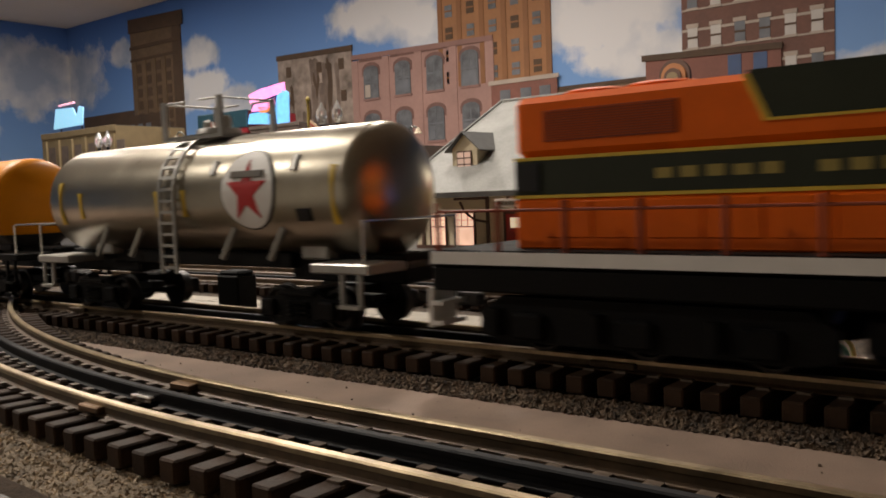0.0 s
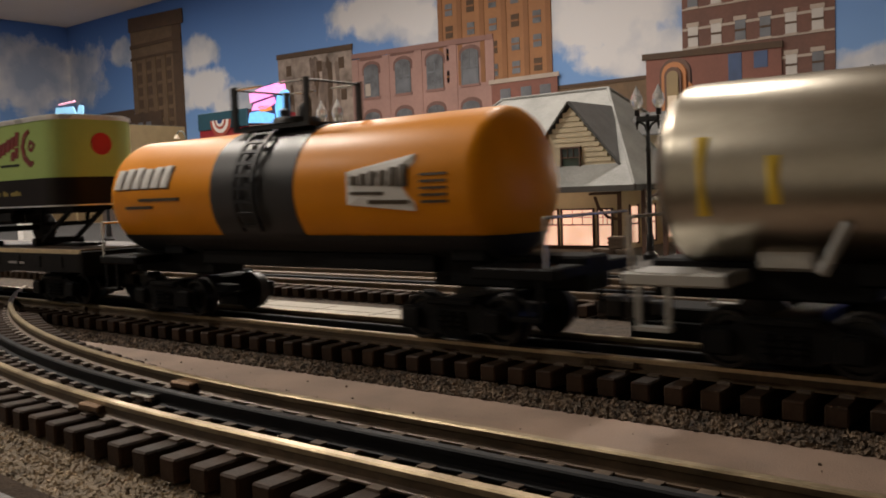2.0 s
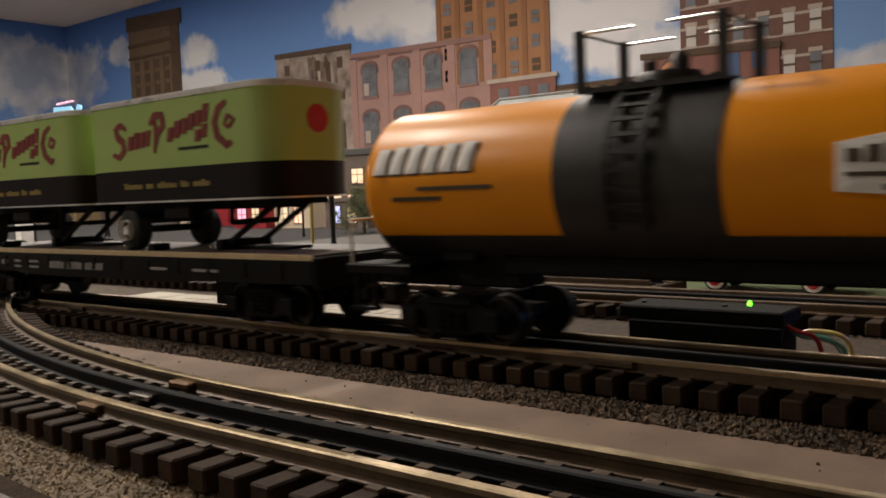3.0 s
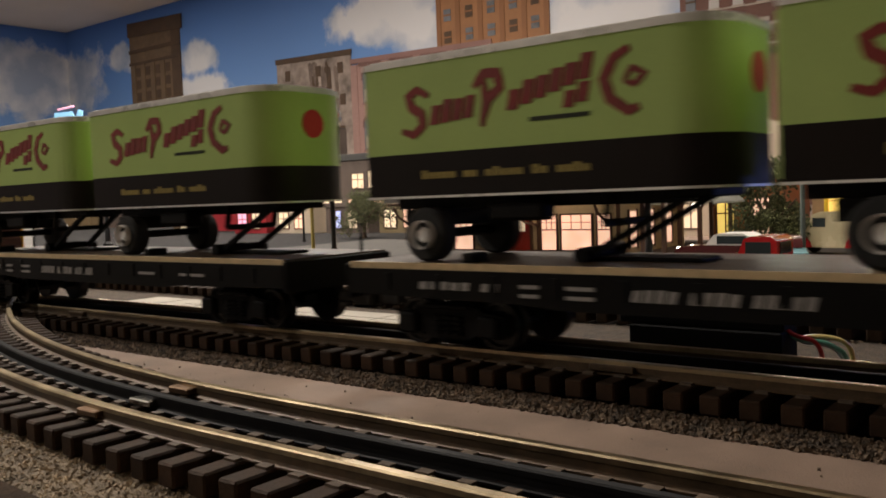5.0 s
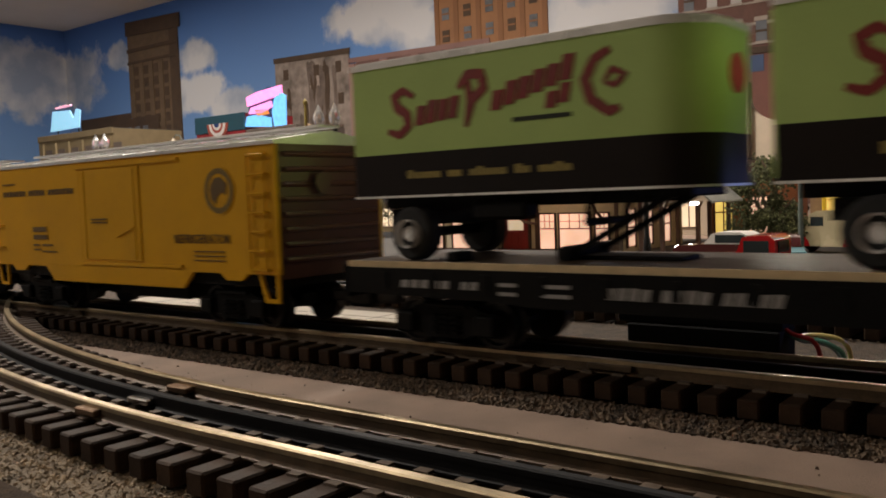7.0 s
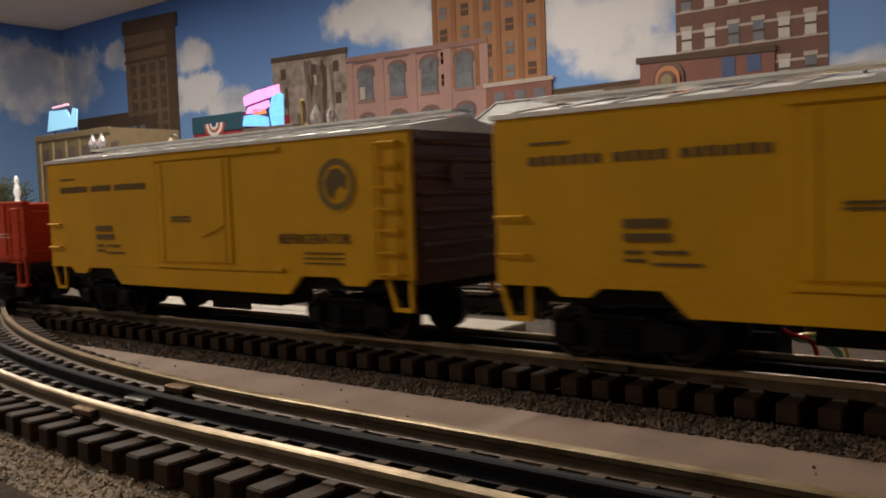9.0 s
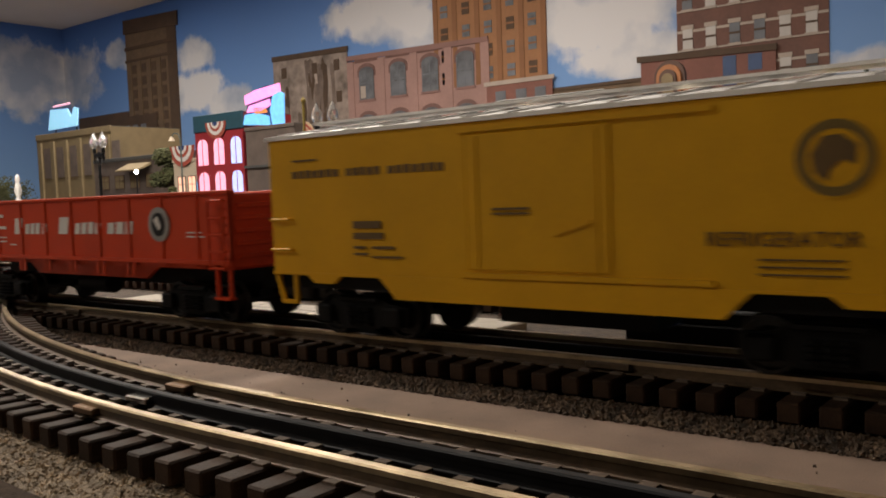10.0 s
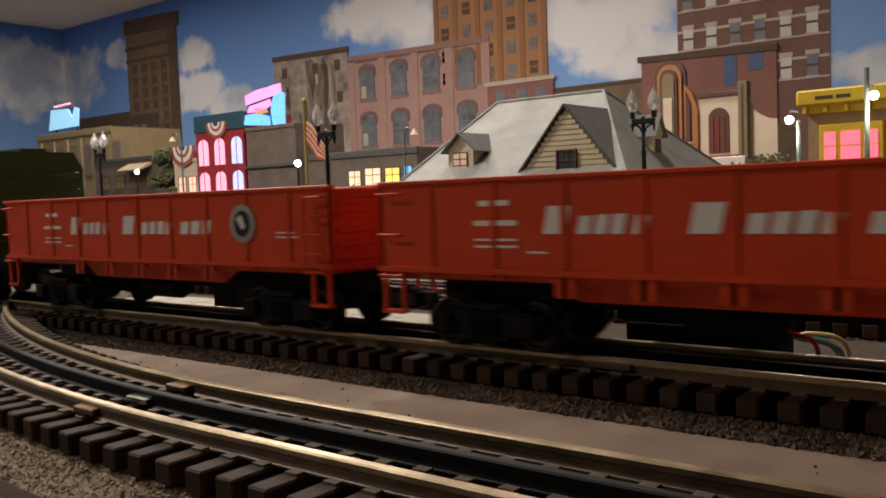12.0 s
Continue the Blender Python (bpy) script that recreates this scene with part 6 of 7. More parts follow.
    part("dormer_roof", slab_roof([[(dx, dy - 0.005, dz1 + 0.0165), (dx, dy + 0.085, dz1 + 0.0165), (dx + dw + 0.007, dy + 0.075, dz1 - 0.004), (dx + dw + 0.007, dy - 0.005, dz1 - 0.004)]], 0.0015), MAT_ROOFGABLE, dm)
    part("dormer_window", boxes((dx - 0.010, dx + 0.0095, dy - 0.001, dy, dz0 + 0.002, dz0 + 0.024)), MAT_BROWNTRIM, dm)
    for i in range(2):
        for k in range(3):
            part("pane", boxes((dx - 0.0088 + i * 0.0094, dx - 0.0010 + i * 0.0094, dy - 0.0015, dy - 0.001, dz0 + 0.0035 + k * 0.0068, dz0 + 0.0090 + k * 0.0068)), MAT_LITDIM, dm)
    # side dormer
    part("side_dormer", boxes((-0.402, -0.382, 0.832, 0.852, 0.085, 0.116)), MAT_SIDING, s, "cream side dormer")
    part("side_dormer_roof", slab_roof([[(-0.412, 0.842, 0.136), (-0.377, 0.842, 0.136), (-0.377, 0.828, 0.113), (-0.412, 0.828, 0.113)], [(-0.412, 0.842, 0.136), (-0.377, 0.842, 0.136), (-0.377, 0.856, 0.113), (-0.412, 0.856, 0.113)]], 0.0015), MAT_ROOFGABLE, s)
    part("side_dormer_gable", profile([(0.831, 0.116), (0.853, 0.116), (0.842, 0.1335)], -0.384, -0.3805), MAT_SIDING, s)
    part("side_dormer_window", boxes((-0.3822, -0.3810, 0.836, 0.848, 0.089, 0.112)), MAT_BROWNTRIM, s)
    # brackets and porch posts
    for cx in (-0.655, -0.562, -0.495, -0.402):
        pts = [(cx, y - 0.001, 0.030)] + [(cx, y - 0.001 - 0.050 * math.sin(a), 0.030 + 0.028 * (1 - math.cos(a))) for a in (0.5, 1.0, 1.4)]
        part("bracket", rods(pts, 0.0015, 6), MAT_BROWNTRIM, s)
        part("bracket", rods([(cx, y - 0.001, 0.0565), (cx, y - 0.060, 0.0565)], 0.0014, 6), MAT_BROWNTRIM, s)
    for cx in (-0.345, -0.325):
        for cy in (0.72, 0.80, 0.88):
            part("porch_post", boxes((cx - 0.0018, cx + 0.0018, cy - 0.0018, cy + 0.0018, 0, 0.060)), MAT_BROWNTRIM, s)
            part("brace", rods([(cx, cy, 0.040), (cx + 0.006, cy, 0.052), (cx + 0.018, cy, 0.058)], 0.001, 6), MAT_BROWNTRIM, s)
    # name board
    nb = part("name_board", boxes((-0.494, -0.452, 0.701, 0.7035, 0.0475, 0.0560), bevel=0.0004), MAT_MURAL_STONE, s, "pale station name board")
    part("lettering", boxes(*[(-0.490 + k * 0.0042, -0.4865 + k * 0.0042, 0.7005, 0.7011, 0.0498, 0.0536) for k in range(8)]), MAT_DARKPRINT, nb, "row of dark letter bars")
    # entrance canopy with a lit underside
    ex = -0.312
    part("canopy_gable", panel([(ex - 0.026, 0.0505), (ex + 0.026, 0.0505), (ex, 0.0745)], 0.735, 0.003), MAT_CREAMSTUCCO, s, "pale canopy gable")
    part("canopy_sign", panel([(ex - 0.006, 0.0535), (ex + 0.008, 0.0535), (ex + 0.008, 0.0590), (ex - 0.006, 0.0590)], 0.7318, 0.0008), MAT_WHITE, s)
    part("canopy_roof", slab_roof([[(ex, 0.725, 0.0755), (ex, 0.80, 0.0755), (ex - 0.030, 0.80, 0.049), (ex - 0.030, 0.725, 0.049)], [(ex, 0.725, 0.0755), (ex, 0.80, 0.0755), (ex + 0.030, 0.80, 0.049), (ex + 0.030, 0.725, 0.049)]], 0.0015), MAT_SHINGLE, s)
    part("porch_lamp", lathe(bmesh.new(), [(0.004, 0), (0.004, 0.002), (0, 0.003)], pose(ex, 0.76, 0.047), 12), MAT_LAMPWHITE, s, "glowing porch lamp")
    return s


MAT_ROOFGABLE = mat("slate_roof", (0.135, 0.135, 0.135), 0.75, var=0.2, scale=90, bump=0.4)
station()
lamp("station_porch_light", "POINT", pose(-0.312, 0.752, 0.048), 0.02, (1.0, 0.80, 0.52), 0.004)
lamp("station_eave_light", "POINT", pose(-0.47, 0.735, 0.055), 0.02, (1.0, 0.70, 0.45), 0.004)


def twin_lamp(x, y, zbar, height, z0=0.0):
    """A black iron post with a yoke and two pointed clear globes."""
    t = thing("twin_street_lamp", pose(x, y, z0), "black iron lamp post with two clear acorn globes", "street lamp", "twin lamp posts")
    zb = zbar - z0
    part("post", lathe(bmesh.new(), [(0.0065, 0), (0.0065, 0.004), (0.0035, 0.007), (0.003, 0.020), (0.0022, 0.022), (0.0019, zb - 0.03), (0.0026, zb - 0.028), (0.0017, zb - 0.024), (0.0017, zb + 0.002), (0, zb + 0.003)], None, 14), MAT_IRON, t, smooth=True)
    bm = boxes((-0.0105, 0.0105, -0.0016, 0.0016, zb - 0.004, zb + 0.001), bevel=0.0008)
    for s in (-1, 1):
        rod(bm, (s * 0.0098, 0, zb + 0.001), (s * 0.0098, 0, zb + 0.0065), 0.0022, 10)
        rod(bm, (s * 0.0098, 0, zb - 0.0105), (s * 0.0098, 0, zb - 0.004), 0.0006, 8, 0.0018)
        for k in range(4):
            a0, a1 = radians(k * 22), radians(k * 22 + 22)
            rod(bm, (s * (0.0095 - 0.008 * math.sin(a0)), 0, zb - 0.004 - 0.006 * (1 - math.cos(a0)) * 1.2), (s * (0.0095 - 0.008 * math.sin(a1)), 0, zb - 0.004 - 0.006 * (1 - math.cos(a1)) * 1.2), 0.001, 6)
    part("yoke", bm, MAT_IRON, t)
    for s in (-1, 1):
        g = part("globe", lathe(bmesh.new(), [(0.0022, 0), (0.0042, 0.003), (0.0052, 0.007), (0.0044, 0.0115), (0.0026, 0.0150), (0.0009, 0.0185), (0.0, 0.0205)], pose(s * 0.0098, 0, zb + 0.0065), 14), MAT_GLOBE, t, "clear faceted globe")
        part("bulb", lathe(bmesh.new(), [(0.0008, 0), (0.0016, 0.004), (0.0012, 0.007), (0, 0.009)], pose(s * 0.0098, 0, zb + 0.0068), 10), MAT_CHROME, g)
    return t


twin_lamp(-0.3255, 0.690, 0.1265, 0, 0.006)
twin_lamp(-0.614, 0.600, 0.1330 / 1.12, 0, 0.0).scale = (1.12, 1.12, 1.12)
twin_lamp(-1.478, 0.870, 0.1650 / 1.5, 0, 0.0).scale = (1.5, 1.5, 1.5)


def mast_lamp(x, y, zl, ztop, side):
    t = thing("street_light", pose(x, y, 0.004), "thin grey street light with a bright white bulb", "street light", "lit street lights")
    part("pole", lathe(bmesh.new(), [(0.004, 0), (0.004, 0.002), (0.0022, 0.004), (0.0018, ztop - 0.004), (0, ztop - 0.003)], None, 10), MAT_STEELPOLE, t, smooth=True)
    part("arm", rods([(0, 0, zl + 0.002), (side * 0.004, -0.002, zl + 0.004), (side * 0.006, -0.004, zl + 0.002)], 0.0009), MAT_STEELPOLE, t)
    part("bulb", lathe(bmesh.new(), [(0, -0.0036), (0.0026, -0.0025), (0.0036, 0), (0.0026, 0.0025), (0, 0.0036)], pose(side * 0.006, -0.004, zl - 0.004), 14), MAT_LAMPWHITE, t, "bright glowing bulb", True)
    return t


MAT_STEELPOLE = mat("grey_green_pole", (0.10, 0.12, 0.11), 0.5)
mast_lamp(-0.2165, 0.75, 0.120, 0.119, -1)
mast_lamp(-0.1645, 0.75, 0.134, 0.156, 1)
lamp("street_light_beam", "POINT", pose(-0.2225, 0.742, 0.108), 0.11, (1.0, 0.90, 0.72), 0.004)
lamp("street_light_beam", "POINT", pose(-0.158, 0.742, 0.122), 0.11, (1.0, 0.90, 0.72), 0.004)


def goose_lamp(x, y, z1, lit):
    t = thing("gooseneck_lamp", pose(x, y, 0.0), "slim grey gooseneck street lamp", "street lamp", "gooseneck lamps")
    part("pole", lathe(bmesh.new(), [(0.004, 0), (0.0022, 0.01), (0.0016, z1)], None, 10), MAT_STEELPOLE, t)
    part("neck", rods([(0, 0, z1), (0.006, 0, z1 + 0.008), (0.016, 0, z1 + 0.008), (0.022, 0, z1 + 0.002)] if not lit else [(0, 0, z1), (-0.008, 0, z1 + 0.010), (-0.022, 0, z1 + 0.012), (-0.030, 0, z1 + 0.004)], 0.0013), MAT_STEELPOLE, t)
    part("shade", lathe(bmesh.new(), [(0.002, 0.006), (0.007, -0.004), (0.006, -0.004), (0.001, 0.005)], pose(0.022 if not lit else -0.030, 0, z1), 14), MAT_CREAMSTUCCO, t)


goose_lamp(-0.944, 1.10, 0.172, False)
goose_lamp(-1.555, 1.10, 0.205, True)

# ---- vehicles on the road ----


def motor_car(name, m, label, paint, kind="car", roofmat=None, s=1.0):
    """A small 1940s model: x forward, its own width along y."""
    t = thing(name, m, label, "truck" if kind != "car" else "car", "model road vehicles")
    hw = 0.0205 * s
    L = 0.100 * s

    def side(outline, w, inset=0.0):
        return prism(bmesh.new(), [(a * s, b * s) for a, b in outline], Matrix.Translation((0, w, 0)) @ FRONT, 2 * w)

    if kind == "pickup":
        part("hood", side([(0.018, 0.010), (0.048, 0.010), (0.049, 0.020), (0.044, 0.0265), (0.018, 0.029)], hw * 0.62), paint, t, smooth=True)
        cab = part("cab", side([(-0.008, 0.010), (0.019, 0.010), (0.019, 0.027), (0.014, 0.0395), (0.010, 0.041), (-0.004, 0.041), (-0.008, 0.038)], hw * 0.86), paint, t, "glossy red cab", True)
        part("side_window", boxes((-0.004 * s, 0.013 * s, -hw * 0.87, hw * 0.87, 0.0285 * s, 0.0375 * s)), MAT_CARGLASS, cab)
        part("rear_window", boxes((-0.0086 * s, -0.0078 * s, -hw * 0.55, hw * 0.55, 0.029 * s, 0.037 * s)), MAT_CARGLASS, cab)
        part("bed", boxes((-0.050 * s, -0.009 * s, -hw * 0.86, -hw * 0.78, 0.012 * s, 0.025 * s), (-0.050 * s, -0.009 * s, hw * 0.78, hw * 0.86, 0.012 * s, 0.025 * s), (-0.050 * s, -0.0485 * s, -hw * 0.8, hw * 0.8, 0.012 * s, 0.025 * s), (-0.050 * s, -0.009 * s, -hw * 0.8, hw * 0.8, 0.011 * s, 0.0128 * s), bevel=0.0003), paint, t)
    elif kind == "van":
        part("body", side([(-0.050, 0.008), (0.020, 0.008), (0.020, 0.026), (0.016, 0.040), (0.008, 0.043), (-0.044, 0.043), (-0.050, 0.038)], hw * 0.95), roofmat or paint, t, smooth=True)
        part("hood", side([(0.020, 0.008), (0.048, 0.008), (0.048, 0.020), (0.043, 0.026), (0.020, 0.028)], hw * 0.6), roofmat or paint, t, smooth=True)
        part("side_window", boxes((0.002 * s, 0.015 * s, -hw * 0.96, hw * 0.96, 0.028 * s, 0.037 * s)), MAT_CARGLASS, t)
    else:
        part("body", side([(-0.052, 0.009), (0.050, 0.009), (0.051, 0.018), (0.045, 0.0225), (0.016, 0.0245), (-0.030, 0.0245), (-0.050, 0.020)], hw * 0.9), paint, t, smooth=True)
        cab = part("roof", side([(-0.034, 0.0245), (0.018, 0.0245), (0.009, 0.0345), (0.004, 0.036), (-0.020, 0.036), (-0.027, 0.033)], hw * 0.78), roofmat or paint, t, smooth=True)
        part("side_window", boxes((-0.024 * s, 0.006 * s, -hw * 0.79, hw * 0.79, 0.0255 * s, 0.0335 * s)), MAT_CARGLASS, cab)
    for x in (0.033, -0.032):
        for sy in (-1, 1):
            fm = MAT_CARRED if kind == "van" else paint
            back = 0.024 if x < 0 else 0.017
            pts = [(x * s + (0.0145 if math.cos(a) > 0 else back) * s * math.cos(a), 0.008 * s + 0.0125 * s * math.sin(a)) for a in [radians(k * 12) for k in range(0, 16)]]
            y1 = sy * hw * 0.98 if sy > 0 else -hw * 0.62
            part("mudguard", prism(bmesh.new(), pts, Matrix.Translation((0, y1, 0)) @ FRONT, hw * 0.36), fm, t, smooth=True)
            w = part("wheel", lathe(bmesh.new(), [(0, -0.0022 * s), (0.0078 * s, -0.0022 * s), (0.0084 * s, -0.001 * s), (0.0084 * s, 0.001 * s), (0.0078 * s, 0.0022 * s), (0, 0.0022 * s)], pose(x * s, sy * hw * 0.90, 0.0084 * s, 90), 22), MAT_TYRE, t, "black tyre", True)
            part("white_wall", lathe(bmesh.new(), [(0, 0.0002), (0.0066 * s, 0.0), (0.0068 * s, -0.0006), (0, -0.0006)], pose(x * s, sy * (hw * 0.90 + 0.0024 * s), 0.0084 * s, 90 if sy < 0 else -90), 20), MAT_WHITE, w, "white tyre wall", True)
            part("hub_cap", lathe(bmesh.new(), [(0, 0.0012), (0.0022 * s, 0.0008), (0.0044 * s, 0.0004), (0.0046 * s, -0.0004), (0, -0.0004)], pose(x * s, sy * (hw * 0.90 + 0.0027 * s), 0.0084 * s, 90 if sy < 0 else -90), 18), fm, w, "painted hub with a bright centre", True)
    part("front_bumper", rods([(0.052 * s, -hw * 0.9, 0.010 * s), (0.052 * s, hw * 0.9, 0.010 * s)], 0.0011 * s), MAT_CHROME, t)
    part("rear_bumper", rods([(-0.053 * s, -hw * 0.9, 0.010 * s), (-0.053 * s, hw * 0.9, 0.010 * s)], 0.0011 * s), MAT_CHROME, t)
    for sy in (-1, 1):
        part("headlight", lathe(bmesh.new(), [(0, 0.0022 * s), (0.0024 * s, 0.0012 * s), (0.0026 * s, -0.002 * s), (0, -0.002 * s)], pose(0.0475 * s, sy * hw * 0.70, 0.0200 * s, 0, 90, 0), 14), MAT_LAMPWHITE if kind == "car" and paint is MAT_CARBLACK else MAT_CHROME, t, "round headlight", True)
        part("tail_light", boxes((-0.0525 * s, -0.0500 * s, sy * hw * 0.8 - 0.001 * s, sy * hw * 0.8 + 0.001 * s, 0.014 * s, 0.017 * s)), MAT_RED, t)
    return t


motor_car("pickup_truck", pose(-0.1715, 0.534, 0.003, 0, 0, 180), "glossy red 1940s model pickup truck on the grass", MAT_CARRED, "pickup", s=0.88)
motor_car("sedan", pose(-0.254, 0.685, 0.004, 0, 0, 176), "dark maroon model sedan with lit headlights", MAT_CARBLACK, s=0.80, roofmat=MAT_WHITE)
motor_car("coupe", pose(-0.214, 0.690, 0.004, 0, 0, 112), "pale blue model coupe with a dark roof", MAT_CARBLUE, s=0.74, roofmat=MAT_CARBLACK)
motor_car("delivery_van", pose(-0.214, 0.845, 0.004, 0, 0, 168), "cream delivery van with red mudguards", MAT_CARRED, "van", roofmat=MAT_CARCREAM, s=0.92)

# ---- tree and bushes ----


def tree(x, y, h, wide, seed, name="tree", label="bushy dark green model tree with a short trunk"):
    rng = random.Random(seed)
    t = thing(name, pose(x, y, 0.003), label, "tree" if h > 0.04 else "bush")
    bm = rod(bmesh.new(), (0, 0, 0), (0.002, 0, h * 0.5), h * 0.045, 8, h * 0.02)
    for k in range(7):
        a = k * 2.4
        z = h * rng.uniform(0.18, 0.5)
        rod(bm, (0.001, 0, z), (wide * 0.33 * math.cos(a), wide * 0.33 * math.sin(a), z + h * rng.uniform(0.15, 0.35)), h * 0.016, 6, h * 0.006)
    part("trunk", bm, MAT_BARK, t)
    lobes = [(rng.uniform(-0.33, 0.33) * wide, rng.uniform(-0.33, 0.33) * wide, h * rng.uniform(0.26, 0.86), wide * rng.uniform(0.12, 0.25)) for _ in range(16)]

    def where(r):
        cx, cy, cz, q = r.choice(lobes)
        v = Vector((r.gauss(0, 1), r.gauss(0, 1), r.gauss(0, 1))).normalized() * q * r.uniform(0.2, 1.08)
        return (cx + v.x, cy + v.y, max(0.002, cz + v.z))

    cr = new("crown", pebbles(rng, 4200, where, lambda r: h * (0.010 + 0.014 * r.random())))
    cr.data.materials.append(MAT_LEAF)
    cr.parent = t
    tagged(cr, kind="stuff")


tree(-0.270, 0.835, 0.090, 0.072, 11)
tree(-0.296, 0.825, 0.034, 0.040, 12, "bush", "low dark green bush beside the tree")
tree(-1.05, 1.10, 0.085, 0.11, 17, "bush", "yellow-green bushes before the lit shops")
tree(-0.36, 1.20, 0.105, 0.05, 14)
tree(-2.06, 1.42, 0.245, 0.09, 15, label="tall dark green tree beside the red building")
tree(-3.75, 1.75, 0.20, 0.25, 16, label="dark green tree by the ochre building")

# ---- town buildings ----


def building(name, label, x0, x1, y, depth, h, wall_mat, cap=None, cap_h=0.006):
    t = thing(name, pose(0, y, 0), label, "building", "model town buildings")
    part("wall", boxes((x0, x1, 0, depth, 0, h)), wall_mat, t)
    part("roof", boxes((x0 + 0.002, x1 - 0.002, 0.002, depth - 0.002, h, h + 0.002)), MAT_ROOFEDGE, t)
    part("parapet", boxes((x0 - 0.002, x1 + 0.002, -0.003, 0.004, h - cap_h, h + 0.003), bevel=0.0008), cap or wall_mat, t)
    return t


def lit(t, x0, x1, z0, z1, m, name="window", y=0.0):
    w = part(name, boxes((x0, x1, y - 0.0012, y, z0, z1)), m, t, "glowing window")
    part("frame", boxes((x0 - 0.002, x0, y - 0.002, y, z0 - 0.002, z1 + 0.002), (x1, x1 + 0.002, y - 0.002, y, z0 - 0.002, z1 + 0.002), (x0, x1, y - 0.002, y, z1, z1 + 0.002), (x0, x1, y - 0.002, y, z0 - 0.002, z0)), MAT_BROWNTRIM, w)
    xm, zm = (x0 + x1) / 2, z0 + (z1 - z0) * 0.6
    part("glazing_bar", boxes((xm - 0.0008, xm + 0.0008, y - 0.0018, y - 0.0012, z0, z1)), MAT_BROWNTRIM, w)
    part("glazing_bar", boxes((x0, x1, y - 0.0019, y - 0.0012, zm - 0.0008, zm + 0.0008)), MAT_BROWNTRIM, w)
    return w


def fan_bunting(t, cx, zc, r, y):
    """A half-round festoon in red, white and blue rings."""
    f = None
    for k, (q, m) in enumerate(((1.0, MAT_REDCLOTH), (0.78, MAT_WHITE), (0.56, MAT_REDCLOTH), (0.40, MAT_WHITE), (0.24, MAT_BLUEPRINT))):
        pts = [(cx + r * q * math.cos(a), zc + r * q * math.sin(a)) for a in [math.pi + math.pi * i / 16 for i in range(17)]]
        o = part("bunting" if k == 0 else "stripe", panel(pts, y - 0.0006 * k, 0.0008), m, f or t, "red, white and blue festoon" if k == 0 else "")
        f = f or o


MAT_REDCLOTH = mat("red_cloth", (0.36, 0.075, 0.05), 0.8)

# lit red front
b = building("red_front_building", "red building front with violet lit arched windows and bunting", -1.915, -1.722, 1.40, 0.16, 0.290, MAT_REDWALL, MAT_BLUEWALL, 0.040)
MAT_PALEPINK = glow("rose_lit_window", (1.0, 0.45, 0.62), 0.75)
for i, x in enumerate((-1.884, -1.818, -1.750)):
    for z0, z1 in ((0.165, 0.232), (0.088, 0.148)):
        w = part("arched_window", panel(arched(x, 0.040, z0, z1, 0.018), 0.0, 0.0014), MAT_PALEPINK if i < 2 else MAT_VIOLET, b, "glowing arched window")
        part("glazing_bar", boxes((x - 0.001, x + 0.001, -0.0022, -0.0014, z0, z1)), MAT_REDWALL, w)
part("lit_doorway", boxes((-1.935, -1.918, 0.01, 0.02, 0.088, 0.125)), MAT_NEONBLUE, b)
fan_bunting(b, -1.822, 0.272, 0.042, -0.004)
# brown block with the neon sign
b = building("brown_block", "dull brown block with a neon roof sign", -1.712, -1.535, 1.40, 0.16, 0.246, MAT_GREYWALL)
part("cornice", boxes((-1.716, -1.531, -0.006, 0.0, 0.150, 0.156)), MAT_ROOFEDGE, b)
sg = thing("neon_sign", pose(0, 1.405, 0), "pink, blue and amber neon roof sign on a frame", "neon sign")
part("board", panel([(-1.712, 0.254), (-1.590, 0.250), (-1.588, 0.330), (-1.63, 0.345), (-1.705, 0.330)], 0.004, 0.004), MAT_BLUEPRINT, sg, "dark blue sign board")
for pts, m, nm in (([(-1.7130, 0.3270), (-1.6690, 0.3370), (-1.5830, 0.3450), (-1.5810, 0.3230), (-1.6500, 0.3130), (-1.7100, 0.3050)], MAT_NEONPINK, "pink_tube"),
                   ([(-1.6970, 0.3010), (-1.6220, 0.3110), (-1.6190, 0.2970), (-1.6520, 0.2850), (-1.7070, 0.2860)], MAT_NEONPINK, "pink_tube"),
                   ([(-1.6090, 0.3170), (-1.5880, 0.3290), (-1.5690, 0.3190), (-1.5720, 0.2450), (-1.6140, 0.2480), (-1.6200, 0.2850)], MAT_NEONBLUE, "blue_tube"),
                   ([(-1.7220, 0.2570), (-1.7140, 0.2810), (-1.6730, 0.2830), (-1.6250, 0.2710), (-1.6240, 0.2490)], MAT_NEONBLUE, "blue_tube"),
                   ([(-1.6810, 0.2940), (-1.6390, 0.2930), (-1.6320, 0.2810), (-1.6740, 0.2790)], MAT_ORANGEGLOW, "amber_tube")):
    part(nm, panel(pts, 0.0, 0.003), m, sg, "glowing neon shape")
for x in (-1.695, -1.605):
    part("strut", rods([(x, 0.006, 0.247), (x, 0.006, 0.335)], 0.0015), MAT_IRON, sg)
# low shops
b = building("low_shop_row", "low dark shop row with bright lit windows", -1.532, -1.185, 1.42, 0.14, 0.170, MAT_GREYWALL, MAT_ROOFEDGE, 0.012)
for x0, x1, z0, z1, m in ((-1.385, -1.350, 0.096, 0.128, MAT_LITW), (-1.335, -1.290, 0.096, 0.132, MAT_LITW), (-1.275, -1.235, 0.094, 0.130, MAT_YGLOW), (-1.222, -1.200, 0.096, 0.132, MAT_NEONBLUE), (-1.5, -1.42, 0.02, 0.07, MAT_LITW), (-1.40, -1.30, 0.02, 0.07, MAT_LIT)):
    lit(b, x0, x1, z0, z1, m)
